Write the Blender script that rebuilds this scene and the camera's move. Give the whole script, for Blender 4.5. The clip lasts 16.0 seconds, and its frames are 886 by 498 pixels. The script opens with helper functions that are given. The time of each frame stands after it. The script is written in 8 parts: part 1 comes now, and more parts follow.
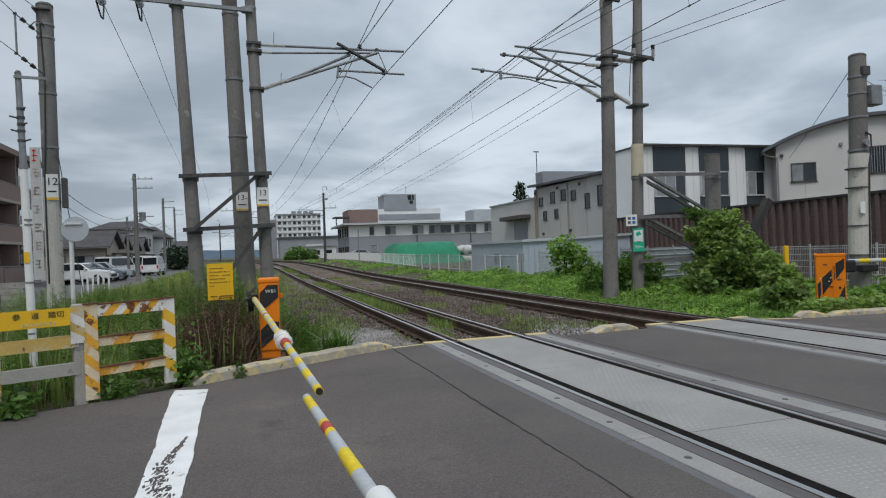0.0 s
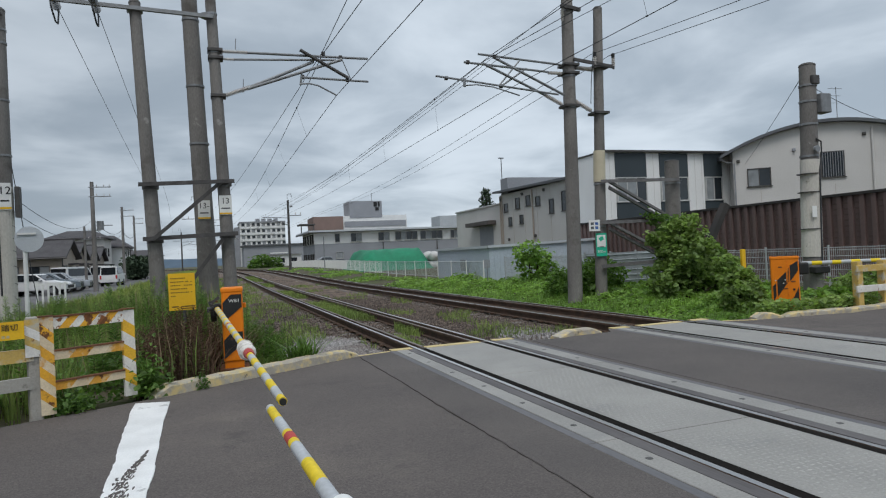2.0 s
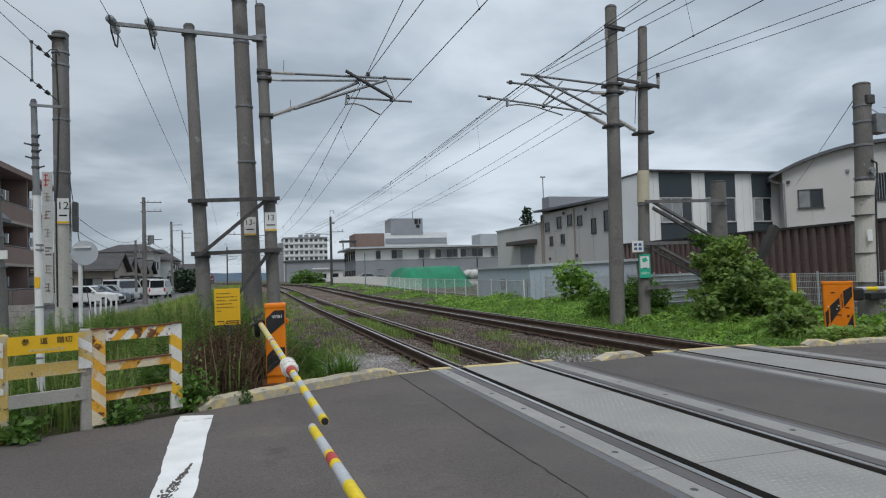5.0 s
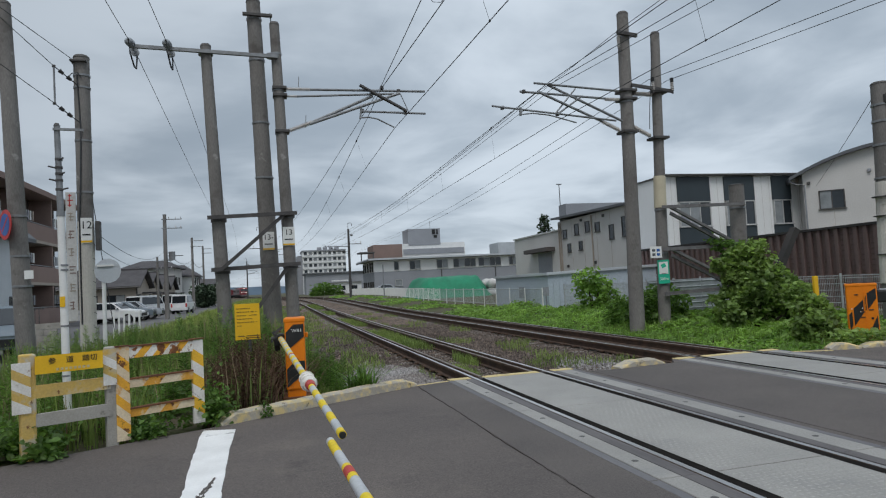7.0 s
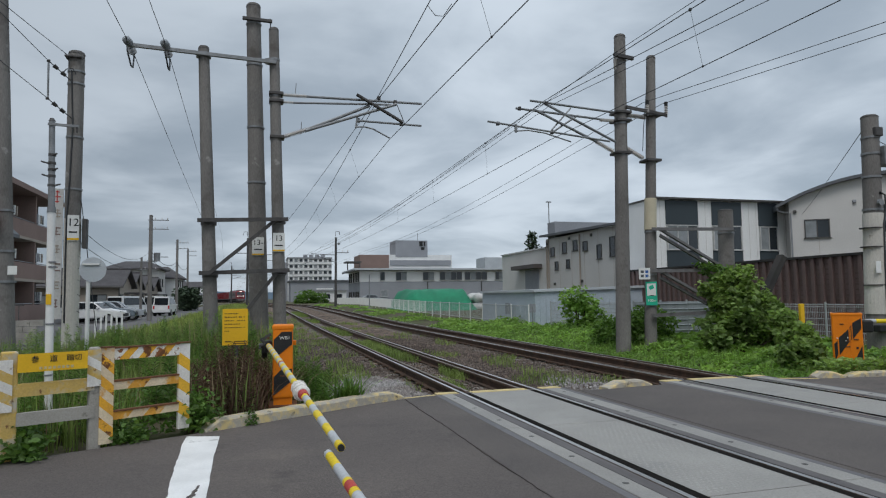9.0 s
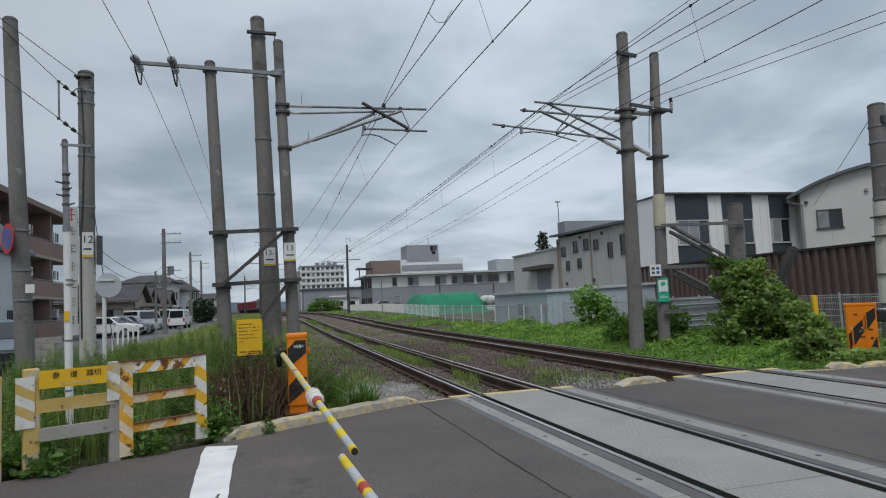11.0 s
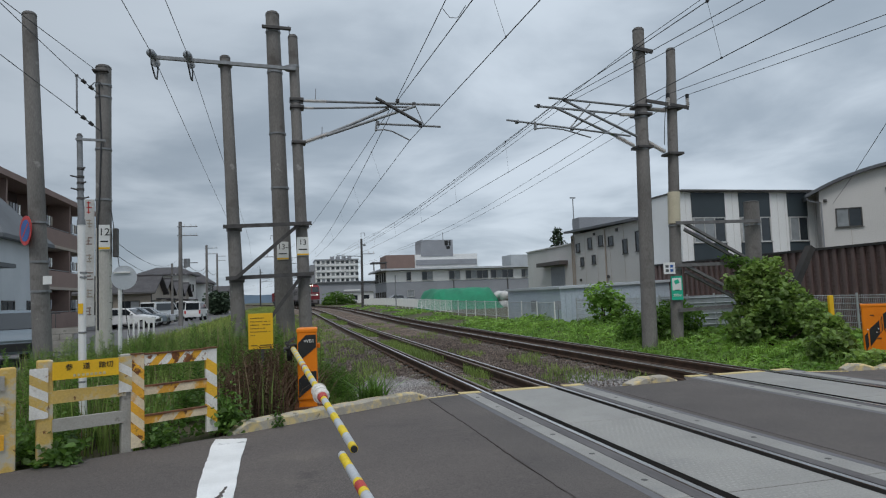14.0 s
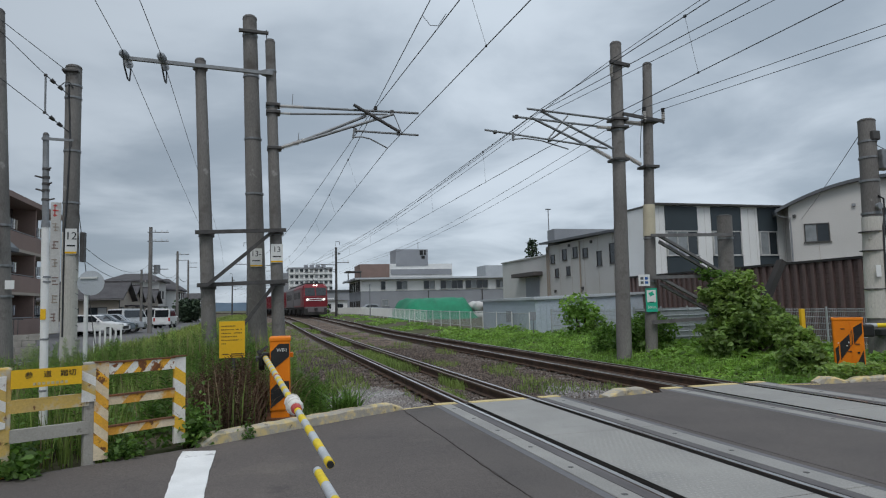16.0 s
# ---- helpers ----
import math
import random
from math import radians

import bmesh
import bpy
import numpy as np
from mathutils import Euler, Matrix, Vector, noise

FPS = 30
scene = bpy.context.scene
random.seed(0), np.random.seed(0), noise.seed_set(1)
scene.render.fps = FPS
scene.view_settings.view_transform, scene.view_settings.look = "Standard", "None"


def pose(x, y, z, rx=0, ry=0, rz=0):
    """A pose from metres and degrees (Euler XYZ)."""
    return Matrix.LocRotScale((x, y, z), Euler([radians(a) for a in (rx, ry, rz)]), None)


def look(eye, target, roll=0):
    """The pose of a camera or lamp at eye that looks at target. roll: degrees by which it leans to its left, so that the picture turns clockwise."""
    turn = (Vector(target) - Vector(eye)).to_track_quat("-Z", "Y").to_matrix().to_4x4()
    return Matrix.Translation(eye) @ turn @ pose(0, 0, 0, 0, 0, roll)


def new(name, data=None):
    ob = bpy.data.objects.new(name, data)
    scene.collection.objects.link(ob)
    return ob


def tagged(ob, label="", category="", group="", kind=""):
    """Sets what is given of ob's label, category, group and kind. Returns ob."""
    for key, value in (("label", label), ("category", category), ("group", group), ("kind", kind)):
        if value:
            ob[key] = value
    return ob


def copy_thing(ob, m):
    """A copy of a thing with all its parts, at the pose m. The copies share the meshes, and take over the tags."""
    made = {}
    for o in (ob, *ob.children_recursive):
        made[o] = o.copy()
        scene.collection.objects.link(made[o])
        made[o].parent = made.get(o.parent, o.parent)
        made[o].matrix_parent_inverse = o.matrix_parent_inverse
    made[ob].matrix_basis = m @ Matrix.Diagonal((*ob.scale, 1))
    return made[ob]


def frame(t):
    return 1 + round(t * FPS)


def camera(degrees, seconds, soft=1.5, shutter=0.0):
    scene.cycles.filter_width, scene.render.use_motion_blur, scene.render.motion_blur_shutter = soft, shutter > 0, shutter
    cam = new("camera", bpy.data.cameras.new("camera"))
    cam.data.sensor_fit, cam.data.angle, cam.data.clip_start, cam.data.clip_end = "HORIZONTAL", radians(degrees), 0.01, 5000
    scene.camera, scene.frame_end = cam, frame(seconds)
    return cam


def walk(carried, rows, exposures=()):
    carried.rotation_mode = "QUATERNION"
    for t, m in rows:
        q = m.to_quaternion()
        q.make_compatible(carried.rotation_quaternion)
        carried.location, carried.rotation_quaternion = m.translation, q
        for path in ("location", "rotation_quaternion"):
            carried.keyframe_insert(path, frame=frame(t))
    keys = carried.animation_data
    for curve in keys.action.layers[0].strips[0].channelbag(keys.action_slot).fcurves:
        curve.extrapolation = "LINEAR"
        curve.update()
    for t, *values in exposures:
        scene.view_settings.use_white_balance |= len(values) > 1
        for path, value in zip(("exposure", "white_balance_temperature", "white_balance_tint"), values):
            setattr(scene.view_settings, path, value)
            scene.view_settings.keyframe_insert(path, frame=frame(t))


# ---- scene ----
cam = camera(68.8, 16.0, soft=1.15)

PATH = [
    (0, (-2.828, -0.03, 1.337), (-2.245, 1.883, 1.339), -2.2),
    (0.5, (-2.825, -0.044, 1.341), (-2.244, 1.87, 1.347), -2.6),
    (1, (-2.827, -0.038, 1.338), (-2.225, 1.869, 1.348), -2.1),
    (1.5, (-2.824, -0.056, 1.347), (-2.186, 1.839, 1.357), -2.6),
    (2, (-2.821, -0.061, 1.344), (-2.139, 1.819, 1.361), -2.8),
    (2.5, (-2.814, -0.057, 1.337), (-2.128, 1.821, 1.331), -3.7),
    (3, (-2.807, -0.06, 1.339), (-2.134, 1.823, 1.34), -3.8),
    (3.5, (-2.807, -0.063, 1.35), (-2.14, 1.822, 1.34), -4.3),
    (4, (-2.805, -0.05, 1.358), (-2.117, 1.828, 1.321), -4.6),
    (4.5, (-2.826, -0.053, 1.353), (-2.217, 1.852, 1.36), -2.9),
    (5, (-2.834, -0.071, 1.367), (-2.268, 1.845, 1.444), -1.9),
    (5.2, (-2.823, -0.092, 1.37), (-2.26, 1.824, 1.481), -2.5),
    (7.3, (-2.82, -0.137, 1.384), (-2.331, 1.799, 1.494), -3.4),
    (7.5, (-2.816, -0.16, 1.382), (-2.353, 1.779, 1.535), -4.0),
    (8, (-2.827, -0.122, 1.38), (-2.331, 1.811, 1.509), -2.6),
    (8.5, (-2.826, -0.111, 1.377), (-2.312, 1.818, 1.501), -2.1),
    (9, (-2.9, -0.072, 1.39), (-2.346, 1.844, 1.537), -0.8),
    (9.2, (-2.92, -0.087, 1.399), (-2.366, 1.827, 1.57), -1.9),
    (11.3, (-2.874, -0.154, 1.394), (-2.354, 1.771, 1.548), -2.7),
    (11.5, (-2.841, -0.145, 1.395), (-2.304, 1.776, 1.546), -1.5),
    (12, (-2.813, -0.124, 1.396), (-2.286, 1.796, 1.581), -1.6),
    (12.5, (-2.812, -0.165, 1.411), (-2.297, 1.758, 1.6), -2.6),
    (13, (-2.82, -0.157, 1.414), (-2.323, 1.774, 1.575), -2.9),
    (13.5, (-2.823, -0.145, 1.409), (-2.327, 1.786, 1.569), -2.5),
    (14, (-2.835, -0.171, 1.412), (-2.358, 1.766, 1.557), -2.1),
    (14.5, (-2.833, -0.111, 1.406), (-2.332, 1.819, 1.562), -2.1),
    (15, (-2.848, -0.117, 1.414), (-2.339, 1.811, 1.578), -1.7),
    (15.5, (-2.858, -0.116, 1.411), (-2.317, 1.802, 1.581), -1.6),
    (16, (-2.844, -0.054, 1.406), (-2.292, 1.86, 1.579), -1.5),
]
walk(cam, [(t, look(eye, target, roll)) for t, eye, target, roll in PATH], [(0, 0.14, 6440, 10), (5.0, 0.15, 6440, 10), (7.5, 0.06, 6400, 10), (12.0, 0.04, 6380, 10), (16.0, 0.04, 6360, 10)])

# ---- light ----
world = bpy.data.worlds.new("world")
scene.world = world
world.use_nodes = True
wt = world.node_tree
for n in list(wt.nodes):
    wt.nodes.remove(n)


def wnode(kind, **sets):
    n = wt.nodes.new(kind)
    for i, v in sets.items():
        n.inputs[int(i[1:])].default_value = v
    return n


SUN_EL, SUN_AZ = 58.0, 205.0
w_out, w_bg = wnode("ShaderNodeOutputWorld"), wnode("ShaderNodeBackground")
w_sky = wnode("ShaderNodeTexSky")
w_sky.sky_type, w_sky.sun_disc = "NISHITA", False
w_sky.sun_elevation, w_sky.sun_rotation = radians(SUN_EL), radians(SUN_AZ)
w_dim = wnode("ShaderNodeVectorMath")
w_dim.operation = "SCALE"
w_dim.inputs["Scale"].default_value = 0.10
wt.links.new(w_sky.outputs[0], w_dim.inputs[0])
w_co, w_sep = wnode("ShaderNodeTexCoord"), wnode("ShaderNodeSeparateXYZ")
wt.links.new(w_co.outputs["Generated"], w_sep.inputs[0])
# the cloud deck: directions laid out on a flat layer above
w_up = wnode("ShaderNodeMath", i1=0.16)
w_up.operation = "ADD"
w_abs = wnode("ShaderNodeMath")
w_abs.operation = "ABSOLUTE"
wt.links.new(w_sep.outputs[2], w_abs.inputs[0])
wt.links.new(w_abs.outputs[0], w_up.inputs[0])
w_flat = wnode("ShaderNodeVectorMath")
w_flat.operation = "DIVIDE"
w_comb = wnode("ShaderNodeCombineXYZ")
for i in range(3):
    wt.links.new(w_up.outputs[0], w_comb.inputs[i])
wt.links.new(w_co.outputs["Generated"], w_flat.inputs[0])
wt.links.new(w_comb.outputs[0], w_flat.inputs[1])
w_n1 = wnode("ShaderNodeTexNoise")
w_n1.inputs["Scale"].default_value, w_n1.inputs["Detail"].default_value, w_n1.inputs["Roughness"].default_value = 1.15, 7, 0.50
w_n1.inputs["Distortion"].default_value = 0.3
wt.links.new(w_flat.outputs[0], w_n1.inputs["Vector"])
w_ramp = wnode("ShaderNodeValToRGB")
w_ramp.color_ramp.interpolation = "EASE"
w_ramp.color_ramp.elements[0].position, w_ramp.color_ramp.elements[0].color = 0.34, (0.335, 0.396, 0.460, 1)
w_ramp.color_ramp.elements[1].position, w_ramp.color_ramp.elements[1].color = 0.66, (0.590, 0.660, 0.728, 1)
wt.links.new(w_n1.outputs["Fac"], w_ramp.inputs[0])
# an overcast sky is brighter overhead
w_zen = wnode("ShaderNodeMapRange")
w_zen.inputs["From Min"].default_value, w_zen.inputs["From Max"].default_value = 0.48, 1.0
w_zen.inputs["To Min"].default_value, w_zen.inputs["To Max"].default_value = 1.0, 1.62
wt.links.new(w_sep.outputs[2], w_zen.inputs["Value"])
w_mul = wnode("ShaderNodeVectorMath")
w_mul.operation = "SCALE"
wt.links.new(w_ramp.outputs[0], w_mul.inputs[0])
# the deck is thicker and darker towards the west
w_side = wnode("ShaderNodeMapRange")
w_side.inputs["From Min"].default_value, w_side.inputs["From Max"].default_value = -0.55, 0.25
w_side.inputs["To Min"].default_value, w_side.inputs["To Max"].default_value = 0.70, 1.05
wt.links.new(w_sep.outputs[0], w_side.inputs["Value"])
w_gain = wnode("ShaderNodeMath")
w_gain.operation = "MULTIPLY"
wt.links.new(w_zen.outputs[0], w_gain.inputs[0])
wt.links.new(w_side.outputs[0], w_gain.inputs[1])
wt.links.new(w_gain.outputs[0], w_mul.inputs["Scale"])
w_mix = wnode("ShaderNodeMix")
w_mix.data_type = "RGBA"
w_mix.inputs[0].default_value = 0.94
wt.links.new(w_dim.outputs[0], w_mix.inputs[6])
wt.links.new(w_mul.outputs[0], w_mix.inputs[7])
wt.links.new(w_mix.outputs[2], w_bg.inputs[0])
wt.links.new(w_bg.outputs[0], w_out.inputs[0])

sun = new("sun", bpy.data.lights.new("sun", "SUN"))
sun.data.energy, sun.data.angle, sun.data.color = 1.3, radians(25), (1.0, 0.97, 0.93)
_az, _el = radians(SUN_AZ), radians(SUN_EL)
sun.matrix_world = look((math.sin(_az) * 50 * math.cos(_el), math.cos(_az) * 50 * math.cos(_el), 50 * math.sin(_el)), (0, 0, 0))


# ---- materials ----
def mat(name, c1, c2=None, scale=3.0, rough=0.8, bump=0.0, metal=0.0, fine=60.0, fine_amt=0.12, spread=0.2, stretch=(1, 1, 1), vary=0.0, spec=0.3, bscale=None):
    """A procedural surface: broad mottling between two colours, fine grain over it, relief, and variation from piece to piece."""
    m = bpy.data.materials.new(name)
    m.use_nodes = True
    t = m.node_tree
    b = t.nodes["Principled BSDF"]
    b.inputs["Roughness"].default_value, b.inputs["Metallic"].default_value = rough, metal
    b.inputs["Specular IOR Level"].default_value = spec
    c2 = c2 or tuple(v * 0.75 for v in c1)
    co, mp = t.nodes.new("ShaderNodeTexCoord"), t.nodes.new("ShaderNodeMapping")
    mp.inputs["Scale"].default_value = stretch
    t.links.new(co.outputs["Object"], mp.inputs[0])
    n1, n2 = t.nodes.new("ShaderNodeTexNoise"), t.nodes.new("ShaderNodeTexNoise")
    n1.inputs["Scale"].default_value, n1.inputs["Detail"].default_value = scale, 6
    n2.inputs["Scale"].default_value, n2.inputs["Detail"].default_value = fine, 3
    for n in (n1, n2):
        t.links.new(mp.outputs[0], n.inputs["Vector"])
    r = t.nodes.new("ShaderNodeValToRGB")
    r.color_ramp.elements[0].position, r.color_ramp.elements[0].color = 0.5 - spread, (*c2, 1)
    r.color_ramp.elements[1].position, r.color_ramp.elements[1].color = 0.5 + spread, (*c1, 1)
    t.links.new(n1.outputs["Fac"], r.inputs[0])
    g = t.nodes.new("ShaderNodeMapRange")
    g.inputs["From Min"].default_value, g.inputs["From Max"].default_value = 0.25, 0.75
    g.inputs["To Min"].default_value, g.inputs["To Max"].default_value = 1 - fine_amt, 1 + fine_amt
    t.links.new(n2.outputs["Fac"], g.inputs["Value"])
    s = t.nodes.new("ShaderNodeVectorMath")
    s.operation = "SCALE"
    t.links.new(r.outputs[0], s.inputs[0])
    t.links.new(g.outputs[0], s.inputs["Scale"])
    last = s
    if vary:
        info, v = t.nodes.new("ShaderNodeNewGeometry"), t.nodes.new("ShaderNodeMapRange")
        v.inputs["To Min"].default_value, v.inputs["To Max"].default_value = 1 - vary, 1 + vary
        t.links.new(info.outputs["Random Per Island"], v.inputs["Value"])
        s2 = t.nodes.new("ShaderNodeVectorMath")
        s2.operation = "SCALE"
        t.links.new(s.outputs[0], s2.inputs[0])
        t.links.new(v.outputs[0], s2.inputs["Scale"])
        last = s2
    t.links.new(last.outputs[0], b.inputs["Base Color"])
    if bump:
        bp = t.nodes.new("ShaderNodeBump")
        bp.inputs["Strength"].default_value, bp.inputs["Distance"].default_value = bump, 0.01
        src = n2
        if bscale:
            src = t.nodes.new("ShaderNodeTexVoronoi")
            src.inputs["Scale"].default_value = bscale
            t.links.new(mp.outputs[0], src.inputs["Vector"])
            t.links.new(src.outputs["Distance"], bp.inputs["Height"])
        else:
            t.links.new(n2.outputs["Fac"], bp.inputs["Height"])
        t.links.new(bp.outputs[0], b.inputs["Normal"])
    return m


def worn(m, colour, amount=0.52, scale=9.0, soft=0.04, detail=8):
    """Lays worn patches of another colour (rust, bare concrete, dirt) over a material."""
    t = m.node_tree
    b = t.nodes["Principled BSDF"]
    src = b.inputs["Base Color"].links[0].from_socket
    co, n = t.nodes.new("ShaderNodeTexCoord"), t.nodes.new("ShaderNodeTexNoise")
    n.inputs["Scale"].default_value, n.inputs["Detail"].default_value, n.inputs["Roughness"].default_value = scale, detail, 0.62
    t.links.new(co.outputs["Object"], n.inputs["Vector"])
    r = t.nodes.new("ShaderNodeMapRange")
    r.inputs["From Min"].default_value, r.inputs["From Max"].default_value = amount, amount + soft
    t.links.new(n.outputs["Fac"], r.inputs["Value"])
    mx = t.nodes.new("ShaderNodeMix")
    mx.data_type = "RGBA"
    t.links.new(r.outputs[0], mx.inputs[0])
    t.links.new(src, mx.inputs[6])
    mx.inputs[7].default_value = (*colour, 1)
    t.links.new(mx.outputs[2], b.inputs["Base Color"])
    return m


def cells(m, scale, lo, hi):
    """Breaks a material up into small cells of uneven brightness, as of loose stones."""
    t = m.node_tree
    b = t.nodes["Principled BSDF"]
    src = b.inputs["Base Color"].links[0].from_socket
    co, v = t.nodes.new("ShaderNodeTexCoord"), t.nodes.new("ShaderNodeTexVoronoi")
    v.inputs["Scale"].default_value = scale
    t.links.new(co.outputs["Object"], v.inputs["Vector"])
    sp, r, k = t.nodes.new("ShaderNodeSeparateXYZ"), t.nodes.new("ShaderNodeMapRange"), t.nodes.new("ShaderNodeVectorMath")
    t.links.new(v.outputs["Color"], sp.inputs[0])
    r.inputs["To Min"].default_value, r.inputs["To Max"].default_value = lo, hi
    t.links.new(sp.outputs[0], r.inputs["Value"])
    k.operation = "SCALE"
    t.links.new(src, k.inputs[0])
    t.links.new(r.outputs[0], k.inputs["Scale"])
    t.links.new(k.outputs[0], b.inputs["Base Color"])
    return m


def glow(name, colour, power):
    m = bpy.data.materials.new(name)
    m.use_nodes = True
    b = m.node_tree.nodes["Principled BSDF"]
    b.inputs["Emission Color"].default_value, b.inputs["Emission Strength"].default_value = (*colour, 1), power
    return m


ASPHALT = worn(worn(mat("asphalt", (0.142, 0.123, 0.113), (0.095, 0.084, 0.080), 0.5, 0.88, 0.55, fine=110, fine_amt=0.30, spread=0.22, spec=0.25), (0.182, 0.157, 0.138), 0.56, 0.6, 0.22), (0.078, 0.070, 0.067), 0.59, 1.6, 0.16)
ASPHALT_DARK = mat("asphalt_patch", (0.130, 0.115, 0.107), (0.098, 0.088, 0.084), 0.9, 0.88, 0.55, fine=110, fine_amt=0.30, spec=0.25)
CRACK = mat("crack_filler", (0.066, 0.060, 0.056), (0.088, 0.079, 0.073), 9, 0.95, spec=0.0)
ASPHALT_FAR = mat("street_asphalt", (0.17, 0.165, 0.165), (0.12, 0.118, 0.12), 0.3, 0.9, 0.2, fine=60)
SOIL = worn(mat("soil", (0.108, 0.086, 0.058), (0.066, 0.062, 0.034), 1.4, 0.95, 0.6, fine=40, fine_amt=0.35), (0.075, 0.12, 0.030), 0.50, 0.7, 0.2)
BALLAST = cells(cells(mat("ballast", (0.180, 0.136, 0.105), (0.092, 0.063, 0.047), 0.6, 0.95, 1.0, fine=26, fine_amt=0.45, bscale=22), 11.0, 0.30, 1.65), 3.0, 0.75, 1.25)
STONE_BROWN = mat("brown_ballast_stone", (0.20, 0.165, 0.145), (0.10, 0.078, 0.066), 0.8, 0.9, 0.2, fine=50, vary=0.4)
STONE = mat("ballast_stone", (0.36, 0.35, 0.345), (0.20, 0.175, 0.16), 0.8, 0.9, 0.2, fine=50, vary=0.4)
RUST = mat("rusty_rail", (0.115, 0.072, 0.050), (0.060, 0.042, 0.034), 5, 0.85, 0.3, metal=0.2, fine=90, fine_amt=0.3)
RAILTOP = mat("polished_rail", (0.62, 0.61, 0.60), (0.42, 0.40, 0.39), 4, 0.28, 0.0, metal=0.9, stretch=(1, 0.1, 1))
SLEEPER = mat("concrete_sleeper", (0.24, 0.22, 0.20), (0.15, 0.13, 0.115), 5, 0.9, 0.3)
PANEL = worn(worn(mat("crossing_panel", (0.330, 0.320, 0.298), (0.260, 0.252, 0.236), 1.2, 0.6, 0.35, metal=0.0, fine=60, fine_amt=0.15), (0.22, 0.22, 0.215), 0.57, 1.7, 0.2), (0.19, 0.185, 0.175), 0.66, 9, 0.08)
ASPHALT = cells(ASPHALT, 95.0, 0.86, 1.15)
ASPHALT_DARK = cells(ASPHALT_DARK, 95.0, 0.86, 1.15)
PANEL_TREAD = mat("panel_tread", (0.39, 0.38, 0.355), (0.30, 0.295, 0.275), 2.0, 0.55, fine_amt=0.15)
PANEL_EDGE = mat("panel_edge", (0.16, 0.157, 0.165), (0.115, 0.115, 0.122), 3, 0.7, 0.2, stretch=(1, 0.2, 1))
# matte near-black: rubber liner, and the painted shade of the flangeway gaps
RUBBER_SHADE = mat("dark_rubber_and_gap_shade", (0.016, 0.015, 0.014), (0.024, 0.022, 0.021), 6, 1.0, spec=0.0)
SEAL = mat("steel_seal", (0.150, 0.140, 0.138), (0.085, 0.078, 0.080), 5, 0.6, 0.2, stretch=(1, 0.15, 1), spec=0.2)
CONCRETE = worn(mat("concrete", (0.40, 0.38, 0.34), (0.27, 0.255, 0.225), 2.5, 0.9, 0.3, fine=70), (0.16, 0.145, 0.12), 0.62, 5, 0.1)
POLE = worn(worn(mat("concrete_pole", (0.250, 0.236, 0.222), (0.150, 0.141, 0.133), 1.5, 0.9, 0.25, fine=60, fine_amt=0.2, stretch=(1, 1, 0.25)), (0.115, 0.104, 0.095), 0.55, 2.2, 0.15), (0.33, 0.32, 0.30), 0.64, 3.5, 0.08)
POLE_LIGHT = worn(mat("pale_pole", (0.66, 0.63, 0.57), (0.50, 0.475, 0.43), 1.8, 0.9, 0.2, stretch=(1, 1, 0.3)), (0.25, 0.23, 0.20), 0.63, 6, 0.1)
POLE_CREAM = mat("cream_wrap", (0.62, 0.56, 0.42), (0.5, 0.45, 0.33), 3, 0.8)
STEEL = mat("galvanised_steel", (0.30, 0.31, 0.32), (0.20, 0.205, 0.21), 6, 0.55, 0.1, metal=0.5)
STEEL_OLD = mat("weathered_steel", (0.21, 0.205, 0.20), (0.13, 0.125, 0.122), 5, 0.65, 0.1, metal=0.3)
STEEL_DARK = mat("dark_steel", (0.115, 0.110, 0.108), (0.070, 0.066, 0.064), 6, 0.6, 0.1, metal=0.4)
WIRE = mat("wire", (0.075, 0.078, 0.082), (0.05, 0.052, 0.055), 5, 0.6, metal=0.3)
PORCELAIN = mat("porcelain", (0.62, 0.60, 0.57), (0.45, 0.42, 0.40), 12, 0.35)
GLASSY = mat("glassy_disc", (0.34, 0.36, 0.38), (0.20, 0.215, 0.23), 14, 0.25)
YELLOW = mat("yellow_paint", (0.83, 0.50, 0.020), (0.74, 0.43, 0.02), 3, 0.55, fine_amt=0.06)
YELLOW_WORN = worn(worn(mat("weathered_yellow", (0.66, 0.43, 0.08), (0.52, 0.37, 0.14), 5, 0.75, 0.2), (0.50, 0.46, 0.37), 0.50, 5, 0.12), (0.20, 0.10, 0.045), 0.63, 11, 0.05)
WHITE_WORN = worn(worn(mat("weathered_white", (0.78, 0.76, 0.72), (0.62, 0.59, 0.53), 5, 0.7, 0.2), (0.45, 0.40, 0.32), 0.62, 9, 0.08), (0.24, 0.105, 0.045), 0.64, 11, 0.05)
RUSTY_YELLOW = worn(mat("rusted_yellow", (0.82, 0.42, 0.03), (0.66, 0.33, 0.05), 5, 0.7, 0.2), (0.16, 0.065, 0.025), 0.52, 9, 0.05)
RUSTY_WHITE = worn(mat("rusted_white", (0.80, 0.78, 0.72), (0.66, 0.60, 0.50), 5, 0.7, 0.2), (0.24, 0.090, 0.03), 0.53, 9, 0.05)
RUSTY_CREAM = worn(worn(mat("rusted_cream", (0.74, 0.62, 0.44), (0.60, 0.47, 0.31), 6, 0.75, 0.2), (0.60, 0.30, 0.07), 0.56, 7, 0.10), (0.17, 0.075, 0.035), 0.62, 10, 0.05)
RUSTY_ORANGE = worn(worn(mat("rusted_orange", (0.72, 0.36, 0.05), (0.58, 0.27, 0.04), 6, 0.75, 0.2), (0.66, 0.54, 0.36), 0.55, 6, 0.10), (0.15, 0.065, 0.03), 0.57, 9, 0.05)
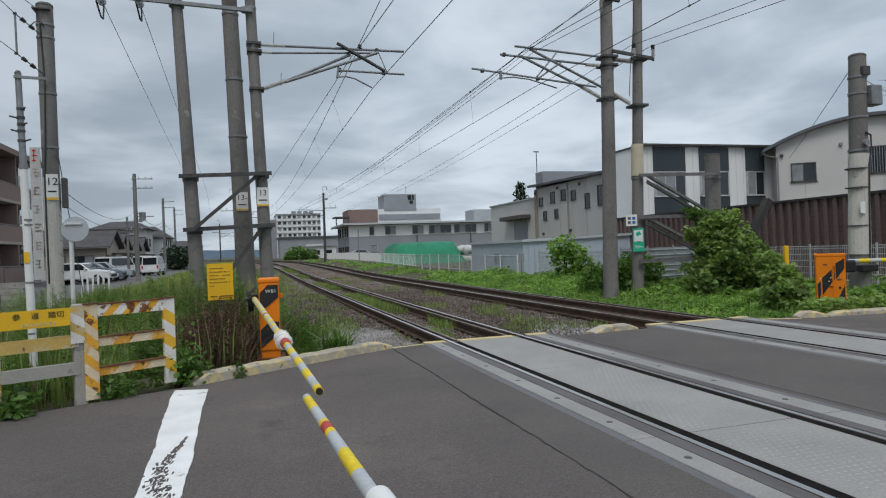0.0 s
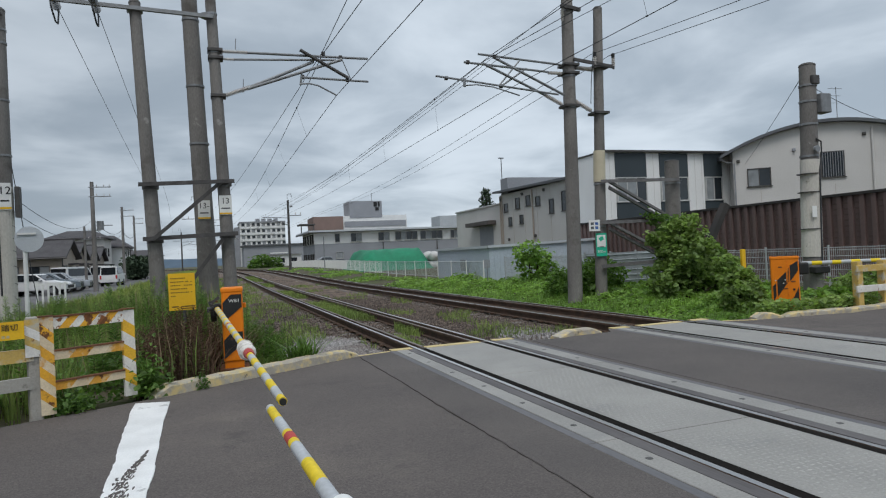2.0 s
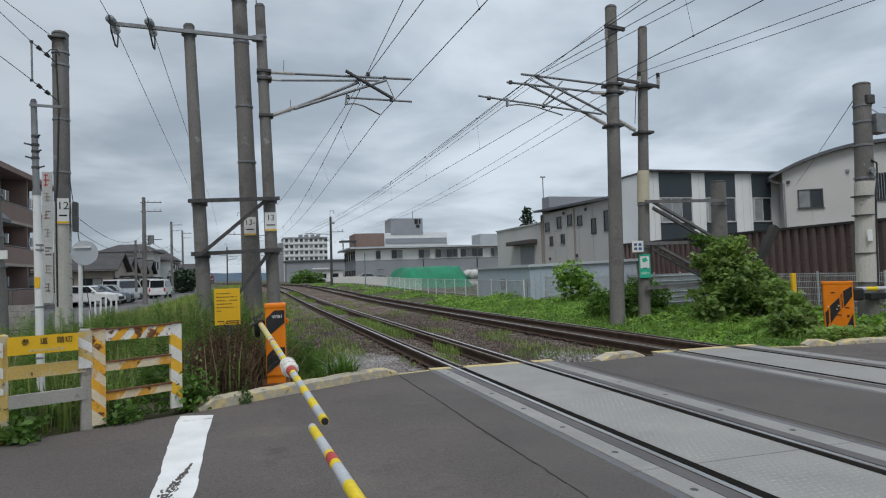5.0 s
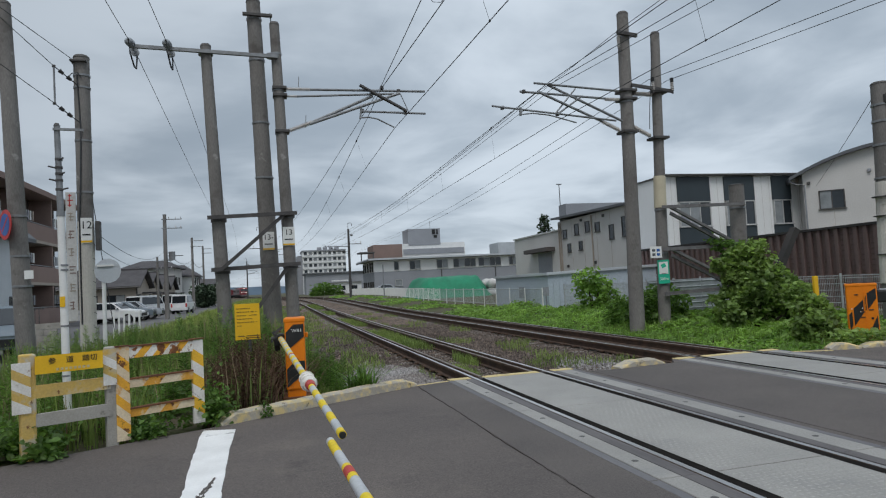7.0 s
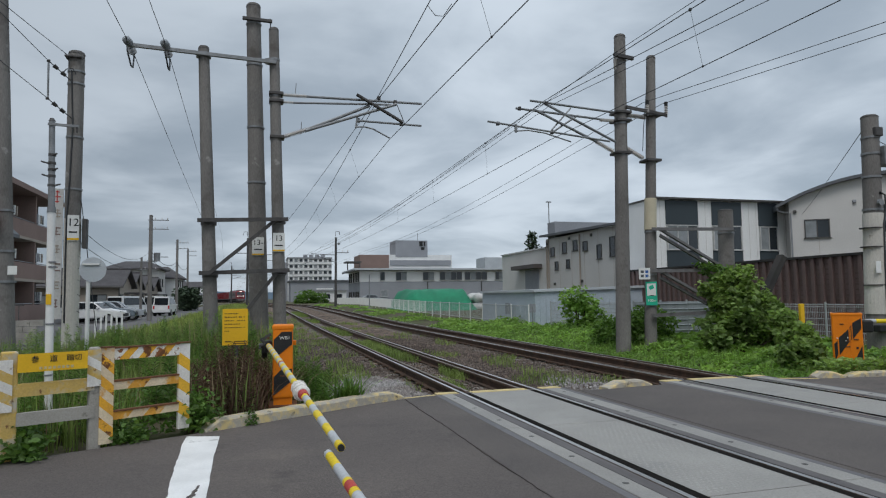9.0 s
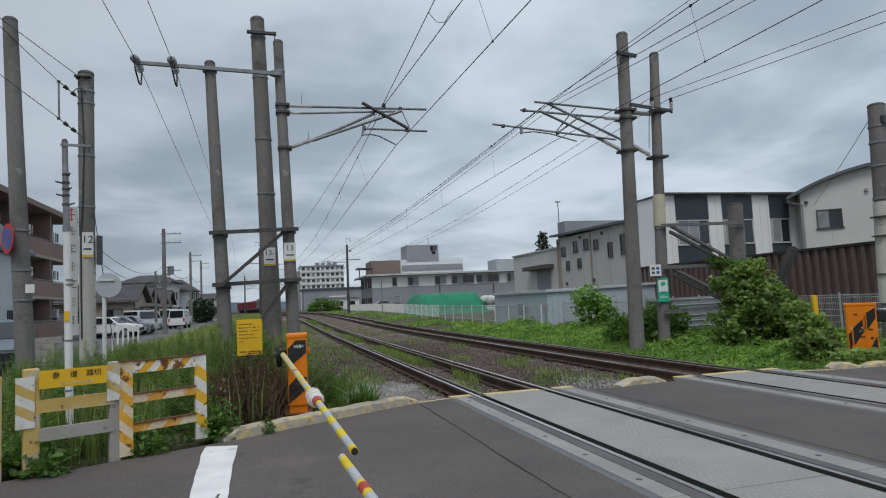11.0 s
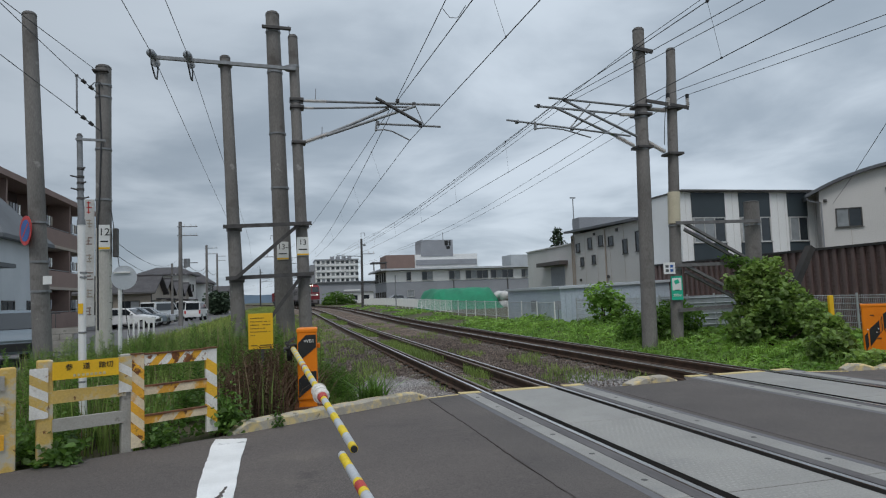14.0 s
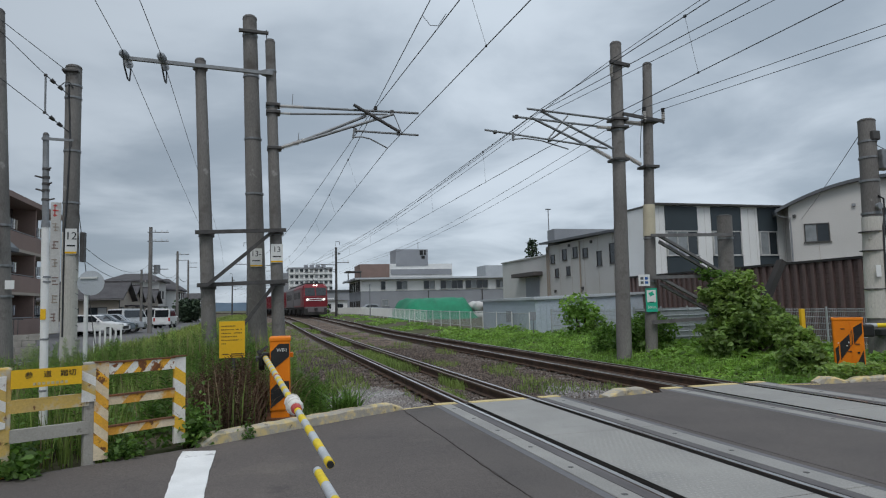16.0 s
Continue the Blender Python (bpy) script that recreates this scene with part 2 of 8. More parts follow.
WHITE_FADED = worn(mat("faded_white", (0.76, 0.74, 0.70), (0.66, 0.62, 0.56), 6, 0.7, 0.1), (0.42, 0.26, 0.14), 0.66, 9, 0.06)
YELLOW_FADED = worn(mat("faded_yellow", (0.80, 0.46, 0.04), (0.70, 0.39, 0.04), 6, 0.7, 0.1), (0.30, 0.15, 0.06), 0.66, 9, 0.06)
RUST_BROWN = mat("rust_brown", (0.20, 0.085, 0.035), (0.10, 0.05, 0.03), 12, 0.9, 0.3)
KERB = worn(worn(mat("kerb_concrete", (0.47, 0.43, 0.36), (0.33, 0.30, 0.25), 3, 0.9, 0.3), (0.66, 0.52, 0.25), 0.47, 7.0, 0.16), (0.20, 0.17, 0.12), 0.62, 9, 0.06)
YLINE = worn(mat("yellow_line", (0.66, 0.52, 0.24), (0.50, 0.41, 0.22), 5, 0.85), (0.18, 0.165, 0.15), 0.57, 12, 0.08)
ROADWHITE = worn(mat("road_white", (0.84, 0.84, 0.83), (0.70, 0.70, 0.69), 3, 0.75, 0.25, fine=120, fine_amt=0.08), (0.15, 0.145, 0.14), 0.615, 2.4, 0.07, 10)
ORANGE = worn(mat("orange_paint", (0.86, 0.24, 0.006), (0.76, 0.20, 0.006), 4, 0.5, fine_amt=0.05), (0.45, 0.14, 0.03), 0.66, 14, 0.05)
BLACK = mat("black_paint", (0.018, 0.018, 0.018), (0.03, 0.03, 0.03), 6, 0.5)
WHITE = mat("white_paint", (0.80, 0.80, 0.78), (0.70, 0.70, 0.68), 3, 0.5, fine_amt=0.05)
RED = mat("red_paint", (0.55, 0.045, 0.04), (0.42, 0.035, 0.035), 4, 0.45)
NOTICE_INK = mat("faded_ink", (0.20, 0.125, 0.03), (0.13, 0.085, 0.025), 6, 0.7)
BLUE = mat("blue_paint", (0.05, 0.14, 0.42), (0.04, 0.11, 0.33), 4, 0.5)
GREEN_SIGN = mat("green_sign", (0.03, 0.48, 0.30), (0.03, 0.40, 0.26), 4, 0.5)
ARM_GREY = mat("arm_silver", (0.50, 0.52, 0.54), (0.42, 0.44, 0.46), 8, 0.6)
ARM_YELLOW = mat("arm_yellow", (0.80, 0.60, 0.02), (0.72, 0.52, 0.02), 8, 0.55)
ARM_RED = mat("arm_red", (0.50, 0.06, 0.055), (0.40, 0.06, 0.05), 12, 0.6)
TAPE = mat("white_tape", (0.78, 0.75, 0.70), (0.60, 0.56, 0.50), 20, 0.7, 0.5)
GLASS = mat("window_glass", (0.030, 0.038, 0.045), (0.02, 0.025, 0.03), 2, 0.12, spec=0.6, fine_amt=0.02)
CURTAIN = mat("curtained_glass", (0.30, 0.32, 0.33), (0.20, 0.215, 0.225), 2, 0.25, spec=0.5)
FRAME = mat("window_frame", (0.10, 0.095, 0.09), (0.08, 0.078, 0.075), 4, 0.5, metal=0.3)
FRAME_WHITE = mat("pale_window_frame", (0.55, 0.55, 0.54), None, 4, 0.5)
WALL_WHITE = worn(mat("white_siding", (0.80, 0.80, 0.79), (0.72, 0.72, 0.71), 0.5, 0.85, 0.1, fine=20), (0.62, 0.61, 0.60), 0.64, 0.7, 0.2)
WALL_OFF = worn(mat("offwhite_wall", (0.62, 0.605, 0.585), (0.55, 0.535, 0.515), 0.4, 0.85, 0.1, fine=20), (0.52, 0.505, 0.48), 0.62, 0.6, 0.25)
WALL_GREY = mat("grey_siding", (0.315, 0.325, 0.350), (0.27, 0.28, 0.30), 0.4, 0.8, 0.1, fine=10)
WALL_BLUEGREY = mat("bluegrey_siding", (0.48, 0.54, 0.60), (0.42, 0.475, 0.53), 0.6, 0.7, 0.1, fine=15)
PANEL_DARK = mat("dark_navy_panel", (0.050, 0.064, 0.074), (0.040, 0.052, 0.060), 0.5, 0.5, fine_amt=0.05)
WALL_BROWN = mat("brown_tile_wall", (0.27, 0.19, 0.165), (0.225, 0.16, 0.138), 0.6, 0.8, 0.15, fine=20)
# the brown wall again, darkened to hold the shade of the balcony recesses
WALL_BROWN_SHADED = mat("shaded_brown_wall", (0.095, 0.068, 0.060), (0.075, 0.055, 0.050), 0.6, 0.8)
WALL_BEIGE = mat("beige_wall", (0.40, 0.345, 0.29), (0.34, 0.295, 0.25), 0.5, 0.85)
CORRUGATED = worn(mat("maroon_cladding", (0.195, 0.132, 0.121), (0.125, 0.092, 0.087), 0.8, 0.55, 0.1, metal=0.2), (0.175, 0.105, 0.095), 0.56, 0.9, 0.2)
CANOPY = mat("canopy_brown", (0.12, 0.105, 0.10), (0.09, 0.08, 0.075), 1.0, 0.7)
SLOT = mat("wall_slot", (0.165, 0.118, 0.105), (0.12, 0.085, 0.078), 2.0, 0.8)
ROOF = mat("roof_metal", (0.13, 0.14, 0.15), (0.10, 0.105, 0.115), 0.8, 0.6)
ROOF_TILE = mat("roof_tile", (0.090, 0.085, 0.088), (0.065, 0.06, 0.063), 1.2, 0.75, 0.3, fine=14, fine_amt=0.3)
ROOF_LIGHT = mat("pale_roof", (0.52, 0.55, 0.58), (0.45, 0.48, 0.51), 0.8, 0.5)
TARP = mat("green_tarp", (0.018, 0.235, 0.120), (0.014, 0.165, 0.085), 0.5, 0.6, 0.5, fine=3)
BAG = mat("white_bag", (0.68, 0.67, 0.65), (0.50, 0.49, 0.48), 1.5, 0.8, 0.4, fine=8)
LEAF = mat("leaf", (0.145, 0.245, 0.060), (0.075, 0.140, 0.036), 1.2, 0.6, vary=0.45, fine_amt=0.2, spec=0.35)
LEAF_MID = mat("creeper_leaf", (0.275, 0.370, 0.122), (0.125, 0.190, 0.066), 1.3, 0.55, vary=0.5, fine_amt=0.2, spec=0.25)
LEAF_LIGHT = mat("kudzu_leaf", (0.275, 0.415, 0.105), (0.120, 0.215, 0.055), 1.1, 0.55, vary=0.45, fine_amt=0.2, spec=0.25)
GRASS = mat("grass", (0.240, 0.305, 0.092), (0.125, 0.180, 0.055), 0.7, 0.7, vary=0.45)
STRAW = mat("dry_stems", (0.33, 0.255, 0.160), (0.18, 0.125, 0.080), 1.5, 0.85, vary=0.5)
BARK = mat("bark", (0.11, 0.085, 0.065), (0.07, 0.055, 0.042), 4, 0.95, 0.5)
CAR_SILVER = mat("silver_car_paint", (0.50, 0.52, 0.54), (0.46, 0.48, 0.50), 2, 0.25, metal=0.5, fine_amt=0.02)
CAR_WHITE = mat("white_car_paint", (0.76, 0.76, 0.76), (0.70, 0.70, 0.70), 2, 0.25, fine_amt=0.02)
CAR_GREY = mat("grey_car_paint", (0.20, 0.235, 0.26), (0.18, 0.21, 0.235), 2, 0.25, metal=0.5, fine_amt=0.02)
TYRE = mat("tyre", (0.020, 0.020, 0.020), (0.03, 0.03, 0.03), 9, 0.9)
CAR_GLASS = mat("car_glass", (0.02, 0.024, 0.028), None, 2, 0.06, spec=0.7, fine_amt=0.0)
LOCO_RED = mat("locomotive_red", (0.215, 0.020, 0.028), (0.16, 0.018, 0.024), 0.8, 0.45)
LOCO_GREY = mat("locomotive_grey", (0.19, 0.17, 0.175), (0.14, 0.128, 0.13), 0.8, 0.6)
LOCO_DARK = mat("underframe", (0.035, 0.034, 0.034), (0.055, 0.05, 0.047), 1.5, 0.8)
HEADLIGHT = glow("headlight", (1.0, 0.93, 0.80), 4.0)
STEEL_SHEET = mat("ribbed_sheet", (0.42, 0.45, 0.46), (0.30, 0.325, 0.335), 3, 0.45, 0.1, metal=0.4)
MESHWIRE = mat("fence_wire", (0.48, 0.50, 0.51), (0.36, 0.38, 0.39), 5, 0.6, metal=0.1)


def thin_leaf(m, share=0.42):
    """Lets daylight through a leaf: part of the light passes and comes out on the other side."""
    t = m.node_tree
    b, o = t.nodes["Principled BSDF"], t.nodes["Material Output"]
    src = b.inputs["Base Color"].links[0].from_socket
    tr, mx, br = t.nodes.new("ShaderNodeBsdfTranslucent"), t.nodes.new("ShaderNodeMixShader"), t.nodes.new("ShaderNodeVectorMath")
    br.operation = "MULTIPLY"
    br.inputs[1].default_value = (1.55, 1.65, 0.95)
    t.links.new(src, br.inputs[0])
    t.links.new(br.outputs[0], tr.inputs["Color"])
    mx.inputs[0].default_value = share
    t.links.new(b.outputs[0], mx.inputs[1])
    t.links.new(tr.outputs[0], mx.inputs[2])
    t.links.new(mx.outputs[0], o.inputs["Surface"])


NEEDLE = mat("dark_needles", (0.055, 0.085, 0.045), (0.030, 0.048, 0.028), 1.0, 0.7, vary=0.3)
STEM_GREEN = mat("green_stem", (0.16, 0.20, 0.07), (0.10, 0.11, 0.045), 3, 0.8)
GRASS_BRIGHT = mat("bright_grass", (0.30, 0.36, 0.105), (0.175, 0.225, 0.065), 0.5, 0.7, vary=0.45)
for m in (LEAF, LEAF_MID, LEAF_LIGHT):
    thin_leaf(m)
for m in (GRASS, GRASS_BRIGHT):
    thin_leaf(m, 0.30)
DRY_STEM = mat("dry_stem", (0.185, 0.118, 0.075), (0.085, 0.052, 0.036), 3, 0.9, vary=0.5)


# ---- building helpers ----
def part(name, bm, material, parent=None, label=""):
    me = bpy.data.meshes.new(name)
    if isinstance(bm, bmesh.types.BMesh):
        bm.normal_update()
        bm.to_mesh(me)
        bm.free()
    else:
        me.from_pydata(*bm)
    me.materials.append(material)
    ob = new(name, me)
    if parent is not None:
        ob.parent = parent
    if label:
        tagged(ob, label)
    return ob


def thing(name, label, category, at=(0, 0, 0), rz=0, group=""):
    ob = new(name)
    ob.matrix_basis = pose(*at, 0, 0, rz)
    ob.empty_display_size = 0.2
    return tagged(ob, label, category, group)


def shade(ob, angle=40):
    me = ob.data
    me.polygons.foreach_set("use_smooth", [True] * len(me.polygons))
    me.set_sharp_from_angle(angle=radians(angle))
    return ob


def box(bm, c, s, rz=0.0, bev=0.0, m=None):
    mm = Matrix.Translation(c) @ Matrix.Rotation(radians(rz), 4, "Z") @ Matrix.Diagonal((*s, 1))
    if m is not None:
        mm = m @ mm
    r = bmesh.ops.create_cube(bm, size=1, matrix=mm)
    if bev:
        es = list({e for v in r["verts"] for e in v.link_edges})
        bmesh.ops.bevel(bm, geom=es, offset=bev, segments=2, profile=0.5, affect="EDGES", clamp_overlap=True)
    return bm


def bx(c, s, rz=0.0, bev=0.0, m=None):
    return box(bmesh.new(), c, s, rz, bev, m)


def rod(bm, p0, p1, r0, r1=None, seg=10):
    p0, p1 = Vector(p0), Vector(p1)
    d = p1 - p0
    m = Matrix.Translation((p0 + p1) / 2) @ d.to_track_quat("Z", "Y").to_matrix().to_4x4()
    bmesh.ops.create_cone(bm, cap_ends=True, segments=seg, radius1=r0, radius2=r0 if r1 is None else r1, depth=d.length, matrix=m)
    return bm


def rd(p0, p1, r0, r1=None, seg=10):
    return rod(bmesh.new(), p0, p1, r0, r1, seg)


def beam(p0, p1, w, h):
    """A square bar between two points."""
    p0, p1 = Vector(p0), Vector(p1)
    d = p1 - p0
    m = Matrix.Translation((p0 + p1) / 2) @ d.to_track_quat("Y", "Z").to_matrix().to_4x4() @ Matrix.Diagonal((w, d.length, h, 1))
    bm = bmesh.new()
    bmesh.ops.create_cube(bm, size=1, matrix=m)
    return bm


def angle_iron(p0, p1, w=0.075, t=0.008):
    """An L-shaped bar between two points."""
    p0, p1 = Vector(p0), Vector(p1)
    d = p1 - p0
    q = Matrix.Translation((p0 + p1) / 2) @ d.to_track_quat("Y", "Z").to_matrix().to_4x4()
    bm = bmesh.new()
    bmesh.ops.create_cube(bm, size=1, matrix=q @ Matrix.Translation((0, 0, w / 2)) @ Matrix.Diagonal((t, d.length, w, 1)))
    bmesh.ops.create_cube(bm, size=1, matrix=q @ Matrix.Translation((w / 2, 0, 0)) @ Matrix.Diagonal((w - 2 * t, d.length, t, 1)))
    return bm


def sweep(pts, r, seg=5):
    """A thin tube along a line of points."""
    vs, fs = [], []
    pts = [Vector(p) for p in pts]
    for i, p in enumerate(pts):
        d = (pts[min(i + 1, len(pts) - 1)] - pts[max(i - 1, 0)]).normalized()
        a = d.orthogonal().normalized() if abs(d.z) > 0.95 else d.cross(Vector((0, 0, 1))).normalized()
        b = d.cross(a)
        for k in range(seg):
            w = 2 * math.pi * k / seg
            vs.append(tuple(p + r * (math.cos(w) * a + math.sin(w) * b)))
    for i in range(len(pts) - 1):
        for k in range(seg):
            fs.append((i * seg + k, i * seg + (k + 1) % seg, (i + 1) * seg + (k + 1) % seg, (i + 1) * seg + k))
    return vs, [], fs


def prism(outline, z0, z1):
    """A slab over a flat outline."""
    bm = bmesh.new()
    lo = [bm.verts.new((x, y, z0)) for x, y in outline]
    hi = [bm.verts.new((x, y, z1)) for x, y in outline]
    bm.faces.new(hi)
    bm.faces.new(lo[::-1])
    n = len(outline)
    for i in range(n):
        bm.faces.new((lo[i], lo[(i + 1) % n], hi[(i + 1) % n], hi[i]))
    bmesh.ops.recalc_face_normals(bm, faces=bm.faces)
    return bm


def extrude(profile, m, length):
    """A profile in x and z drawn out along y, then placed by m."""
    bm = bmesh.new()
    a = [bm.verts.new(m @ Vector((x, 0, z))) for x, z in profile]
    b = [bm.verts.new(m @ Vector((x, length, z))) for x, z in profile]
    n = len(profile)
    bm.faces.new(a)
    bm.faces.new(b[::-1])
    for i in range(n):
        bm.faces.new((a[i], b[i], b[(i + 1) % n], a[(i + 1) % n]))
    bmesh.ops.recalc_face_normals(bm, faces=bm.faces)
    return bm


def lettering(name, text, m, size, material, parent, sx=1.0, depth=0.002):
    """Words in the built-in font, as a mesh lying in the plane of m (x along the line, y up)."""
    cu = bpy.data.curves.new(name, "FONT")
    cu.body, cu.size, cu.align_x, cu.align_y, cu.extrude = text, size, "CENTER", "CENTER", depth
    tmp = new("tmp", cu)
    me = bpy.data.meshes.new_from_object(tmp.evaluated_get(bpy.context.evaluated_depsgraph_get()))
    bpy.data.objects.remove(tmp)
    bpy.data.curves.remove(cu)
    me.transform(m @ Matrix.Diagonal((sx, 1, 1, 1)))
    me.materials.clear()
    me.materials.append(material)
    ob = new(name, me)
    ob.parent = parent
    return ob


def facing(p, n):
    """A frame at p for flat things: x along, y up, z towards n (a level direction)."""
    n = Vector((n[0], n[1], 0)).normalized()
    x = Vector((0, 0, 1)).cross(n)
    return Matrix(((x.x, 0, n.x, p[0]), (x.y, 0, n.y, p[1]), (x.z, 1, n.z, p[2]), (0, 0, 0, 1)))


# ---- ground, road, tracks ----
def bend(y):
    """How far the line has swung aside at y: straight past the crossing, then an easy curve."""
    return -max(0.0, y - 33.0) ** 2 / 3000.0


def grade(y):
    """The line climbs a little beyond the crossing."""
    return 0.5 * smooth(28, 85, y)


def smooth(a, b, v):
    t = min(1.0, max(0.0, (v - a) / (b - a)))
    return t * t * (3 - 2 * t)


def ground_z(x, y):
    u = x - bend(y)
    low = smooth(-2.6, -1.6, u) * (1 - smooth(5.9, 7.0, u))
    z = -0.07 - 0.20 * low
    if y > 8.5 and abs(x) < 60 and y < 90:
        z += 0.05 * (noise.noise((x * 0.5, y * 0.5, 0)) * (1 - low))
    if 7 < y < 60:
        z += 0.22 * smooth(-5.5, -4.2, x) * (1 - smooth(-3.4, -2.2, x)) * smooth(10.0, 13.0, y)
    return z + grade(y) * smooth(-7.5, -4.5, u)


def make_ground():
    xs = sorted({-3000, -1200, -500, -200, -100, -60, -40, -30, -24, -20, -17, -14, 3000, 1200, 500, 200, 100, 60, 40, 30, 24, 20, 17, 14} | {i * 0.5 for i in range(-26, 27)})
    ys = sorted({-3000, -1200, -500, -200, -100, -60, -40, -20, -10, -5, 0, 4, 7, 70, 80, 90, 100, 120, 140, 170, 200, 260, 340, 500, 1000, 3000} | {8 + i * 0.6 for i in range(100)})
    vs = [(x, y, ground_z(x, y)) for y in ys for x in xs]
    n = len(xs)
    fs = [(j * n + i, j * n + i + 1, (j + 1) * n + i + 1, (j + 1) * n + i) for j in range(len(ys) - 1) for i in range(n - 1)]
    tagged(shade(part("ground", (vs, [], fs), SOIL)), "earth ground with patchy low grass beside the line", "ground", kind="structure")


make_ground()

FAR_EDGE = [(-60, -19.5), (-5.25, 6.45), (-3.5, 7.28), (-0.93, 8.80), (-0.45, 8.93), (-0.45, 9.0), (1.63, 9.0), (1.63, 8.62), (2.0, 8.55), (3.1, 8.68), (3.27, 9.0), (5.25, 9.0), (5.25, 8.62), (5.9, 8.58), (7.6, 8.05), (14, 9.5), (60, 26)]
NEAR_EDGE = [(60, 9), (14, -4), (-60, -36)]


def make_road():
    road = tagged(part("road", prism(FAR_EDGE + NEAR_EDGE, -0.3, -0.004), ASPHALT), "worn grey asphalt road over the crossing", "road", kind="structure")
    strip = [(-0.93, -14), (-0.46, -14), (-0.46, 8.9), (-0.93, 8.78)]
    tagged(part("asphalt_patch", prism(strip, -0.1, 0.0), ASPHALT_DARK, road), "darker asphalt strip beside the panels")
    part("asphalt_patch", prism([(1.64, -10), (3.26, -9.6), (3.26, 8.66), (2.0, 8.56), (1.64, 8.6)], -0.1, 0.0), ASPHALT_DARK, road, "darker asphalt between the two tracks")
    rnd = random.Random(4)
    for x0, y0, y1, w in ((-0.935, 1.2, 8.75, 0.005), (-2.38, 1.2, 3.1, 0.004)):
        pts = [(x0 + rnd.uniform(-0.008, 0.008) + 0.008 * math.sin(y * 2.1), y) for y in np.arange(y0, y1, 0.09)]
        out = [(x - w * rnd.uniform(0.3, 0.8), y) for x, y in pts] + [(x + w * rnd.uniform(0.3, 0.8), y) for x, y in pts[::-1]]
        part("crack", prism(out, -0.02, 0.002), CRACK, road)
    # stop line at the road's edge, repainted by hand
    left, right = [], []
    for y in np.arange(2.2, 7.16, 0.04):
        c = -3.335 + 0.010 * math.sin(y * 1.7) - 0.015 * (y - 5)
        left.append((c - 0.165 - 0.013 * (y - 4) + 0.018 * noise.noise((y * 2.3, 0, 0)) + 0.010 * noise.noise((y * 9, 1, 0)), y))
        right.append((c + 0.085 + 0.013 * (y - 4) + 0.014 * noise.noise((y * 2.0, 5, 0)) + 0.008 * noise.noise((y * 10, 6, 0)), y - 0.1))
    tagged(part("road_marking", prism(left + right[::-1], -0.01, 0.004), ROADWHITE), "thick white hand-painted line, worn dark in places", "road marking", kind="structure")
    # flakes of missing paint, dense along two slanting scuffs
    wear = bmesh.new()
    for i in range(430):
        y = 3.0 + 2.2 * rnd.random() ** 1.25
        thick = 0.052 * smooth(5.3, 4.2, y)
        x = -3.345 + 0.05 * math.sin((y - 3.0) * 3.3) + rnd.gauss(0, 0.75) * thick
        l, w, lean = rnd.uniform(0.006, 0.034), rnd.uniform(0.003, 0.010), rnd.uniform(-0.1, 0.45)
        ring = [(x + lean * v * l + u * w, y + v * l) for u, v in ((0, -1), (0.8, -0.3), (1, 0.4), (0.1, 1), (-0.9, 0.5), (-0.7, -0.5))]
        low = [wear.verts.new((p, q, -0.01)) for p, q in ring]
        top = [wear.verts.new((p, q, 0.0052 + 0.00001 * i)) for p, q in ring]
        wear.faces.new(top)
        for k in range(6):
            wear.faces.new((low[k], low[(k + 1) % 6], top[(k + 1) % 6], top[k]))
    part("worn_streak", wear, ASPHALT, road, "dark scuffs where the white paint has worn off")
    tagged(part("edge_line", prism([(-0.95, 8.74), (-0.45, 8.87), (-0.45, 8.93), (-0.95, 8.80)], -0.01, 0.004), YLINE), "thin worn yellow line at the road's edge", "road marking", kind="structure")


    tagged(part("edge_line", prism([(5.22, 8.56), (5.74, 8.31), (5.74, 8.38), (5.22, 8.63)], -0.01, 0.004), YLINE), "worn yellow line running to the far kerb", "road marking", kind="structure")


def make_kerb(pts, h, w, name, label):
    """A low concrete edge along a line, with a sloped end."""
    bm = bmesh.new()
    rnd = random.Random(len(pts) + int(h * 1000))
    fine = []
    for a, b in zip(pts, pts[1:]):
        k = max(1, int((Vector(b) - Vector(a)).length / 0.16))
        fine += [Vector(a).lerp(Vector(b), i / k) for i in range(k)]
    fine.append(Vector(pts[-1]))
    rows = []
    for i, p in enumerate(fine):
        d = (fine[min(i + 1, len(fine) - 1)] - fine[max(i - 1, 0)]).normalized()
        s = Vector((-d.y, d.x))
        hh = h * (0.25 if i in (0, len(fine) - 1) else 1.0) + rnd.uniform(-0.008, 0.008)
        row = [bm.verts.new((p.x + s.x * o, p.y + s.y * o, z)) for o, z in ((-0.01, -0.15), (rnd.uniform(-0.004, 0.004), hh - 0.022), (0.022, hh), (w - 0.02, hh), (w, hh - 0.02), (w, -0.15))]
        rows.append(row)
    for a, b in zip(rows, rows[1:]):
        for i in range(5):
            bm.faces.new((a[i], b[i], b[i + 1], a[i + 1]))
    bm.faces.new(rows[0])
    bm.faces.new(rows[-1][::-1])
    bmesh.ops.recalc_face_normals(bm, faces=bm.faces)
    return tagged(part(name, bm, KERB), label, "kerb", kind="structure")


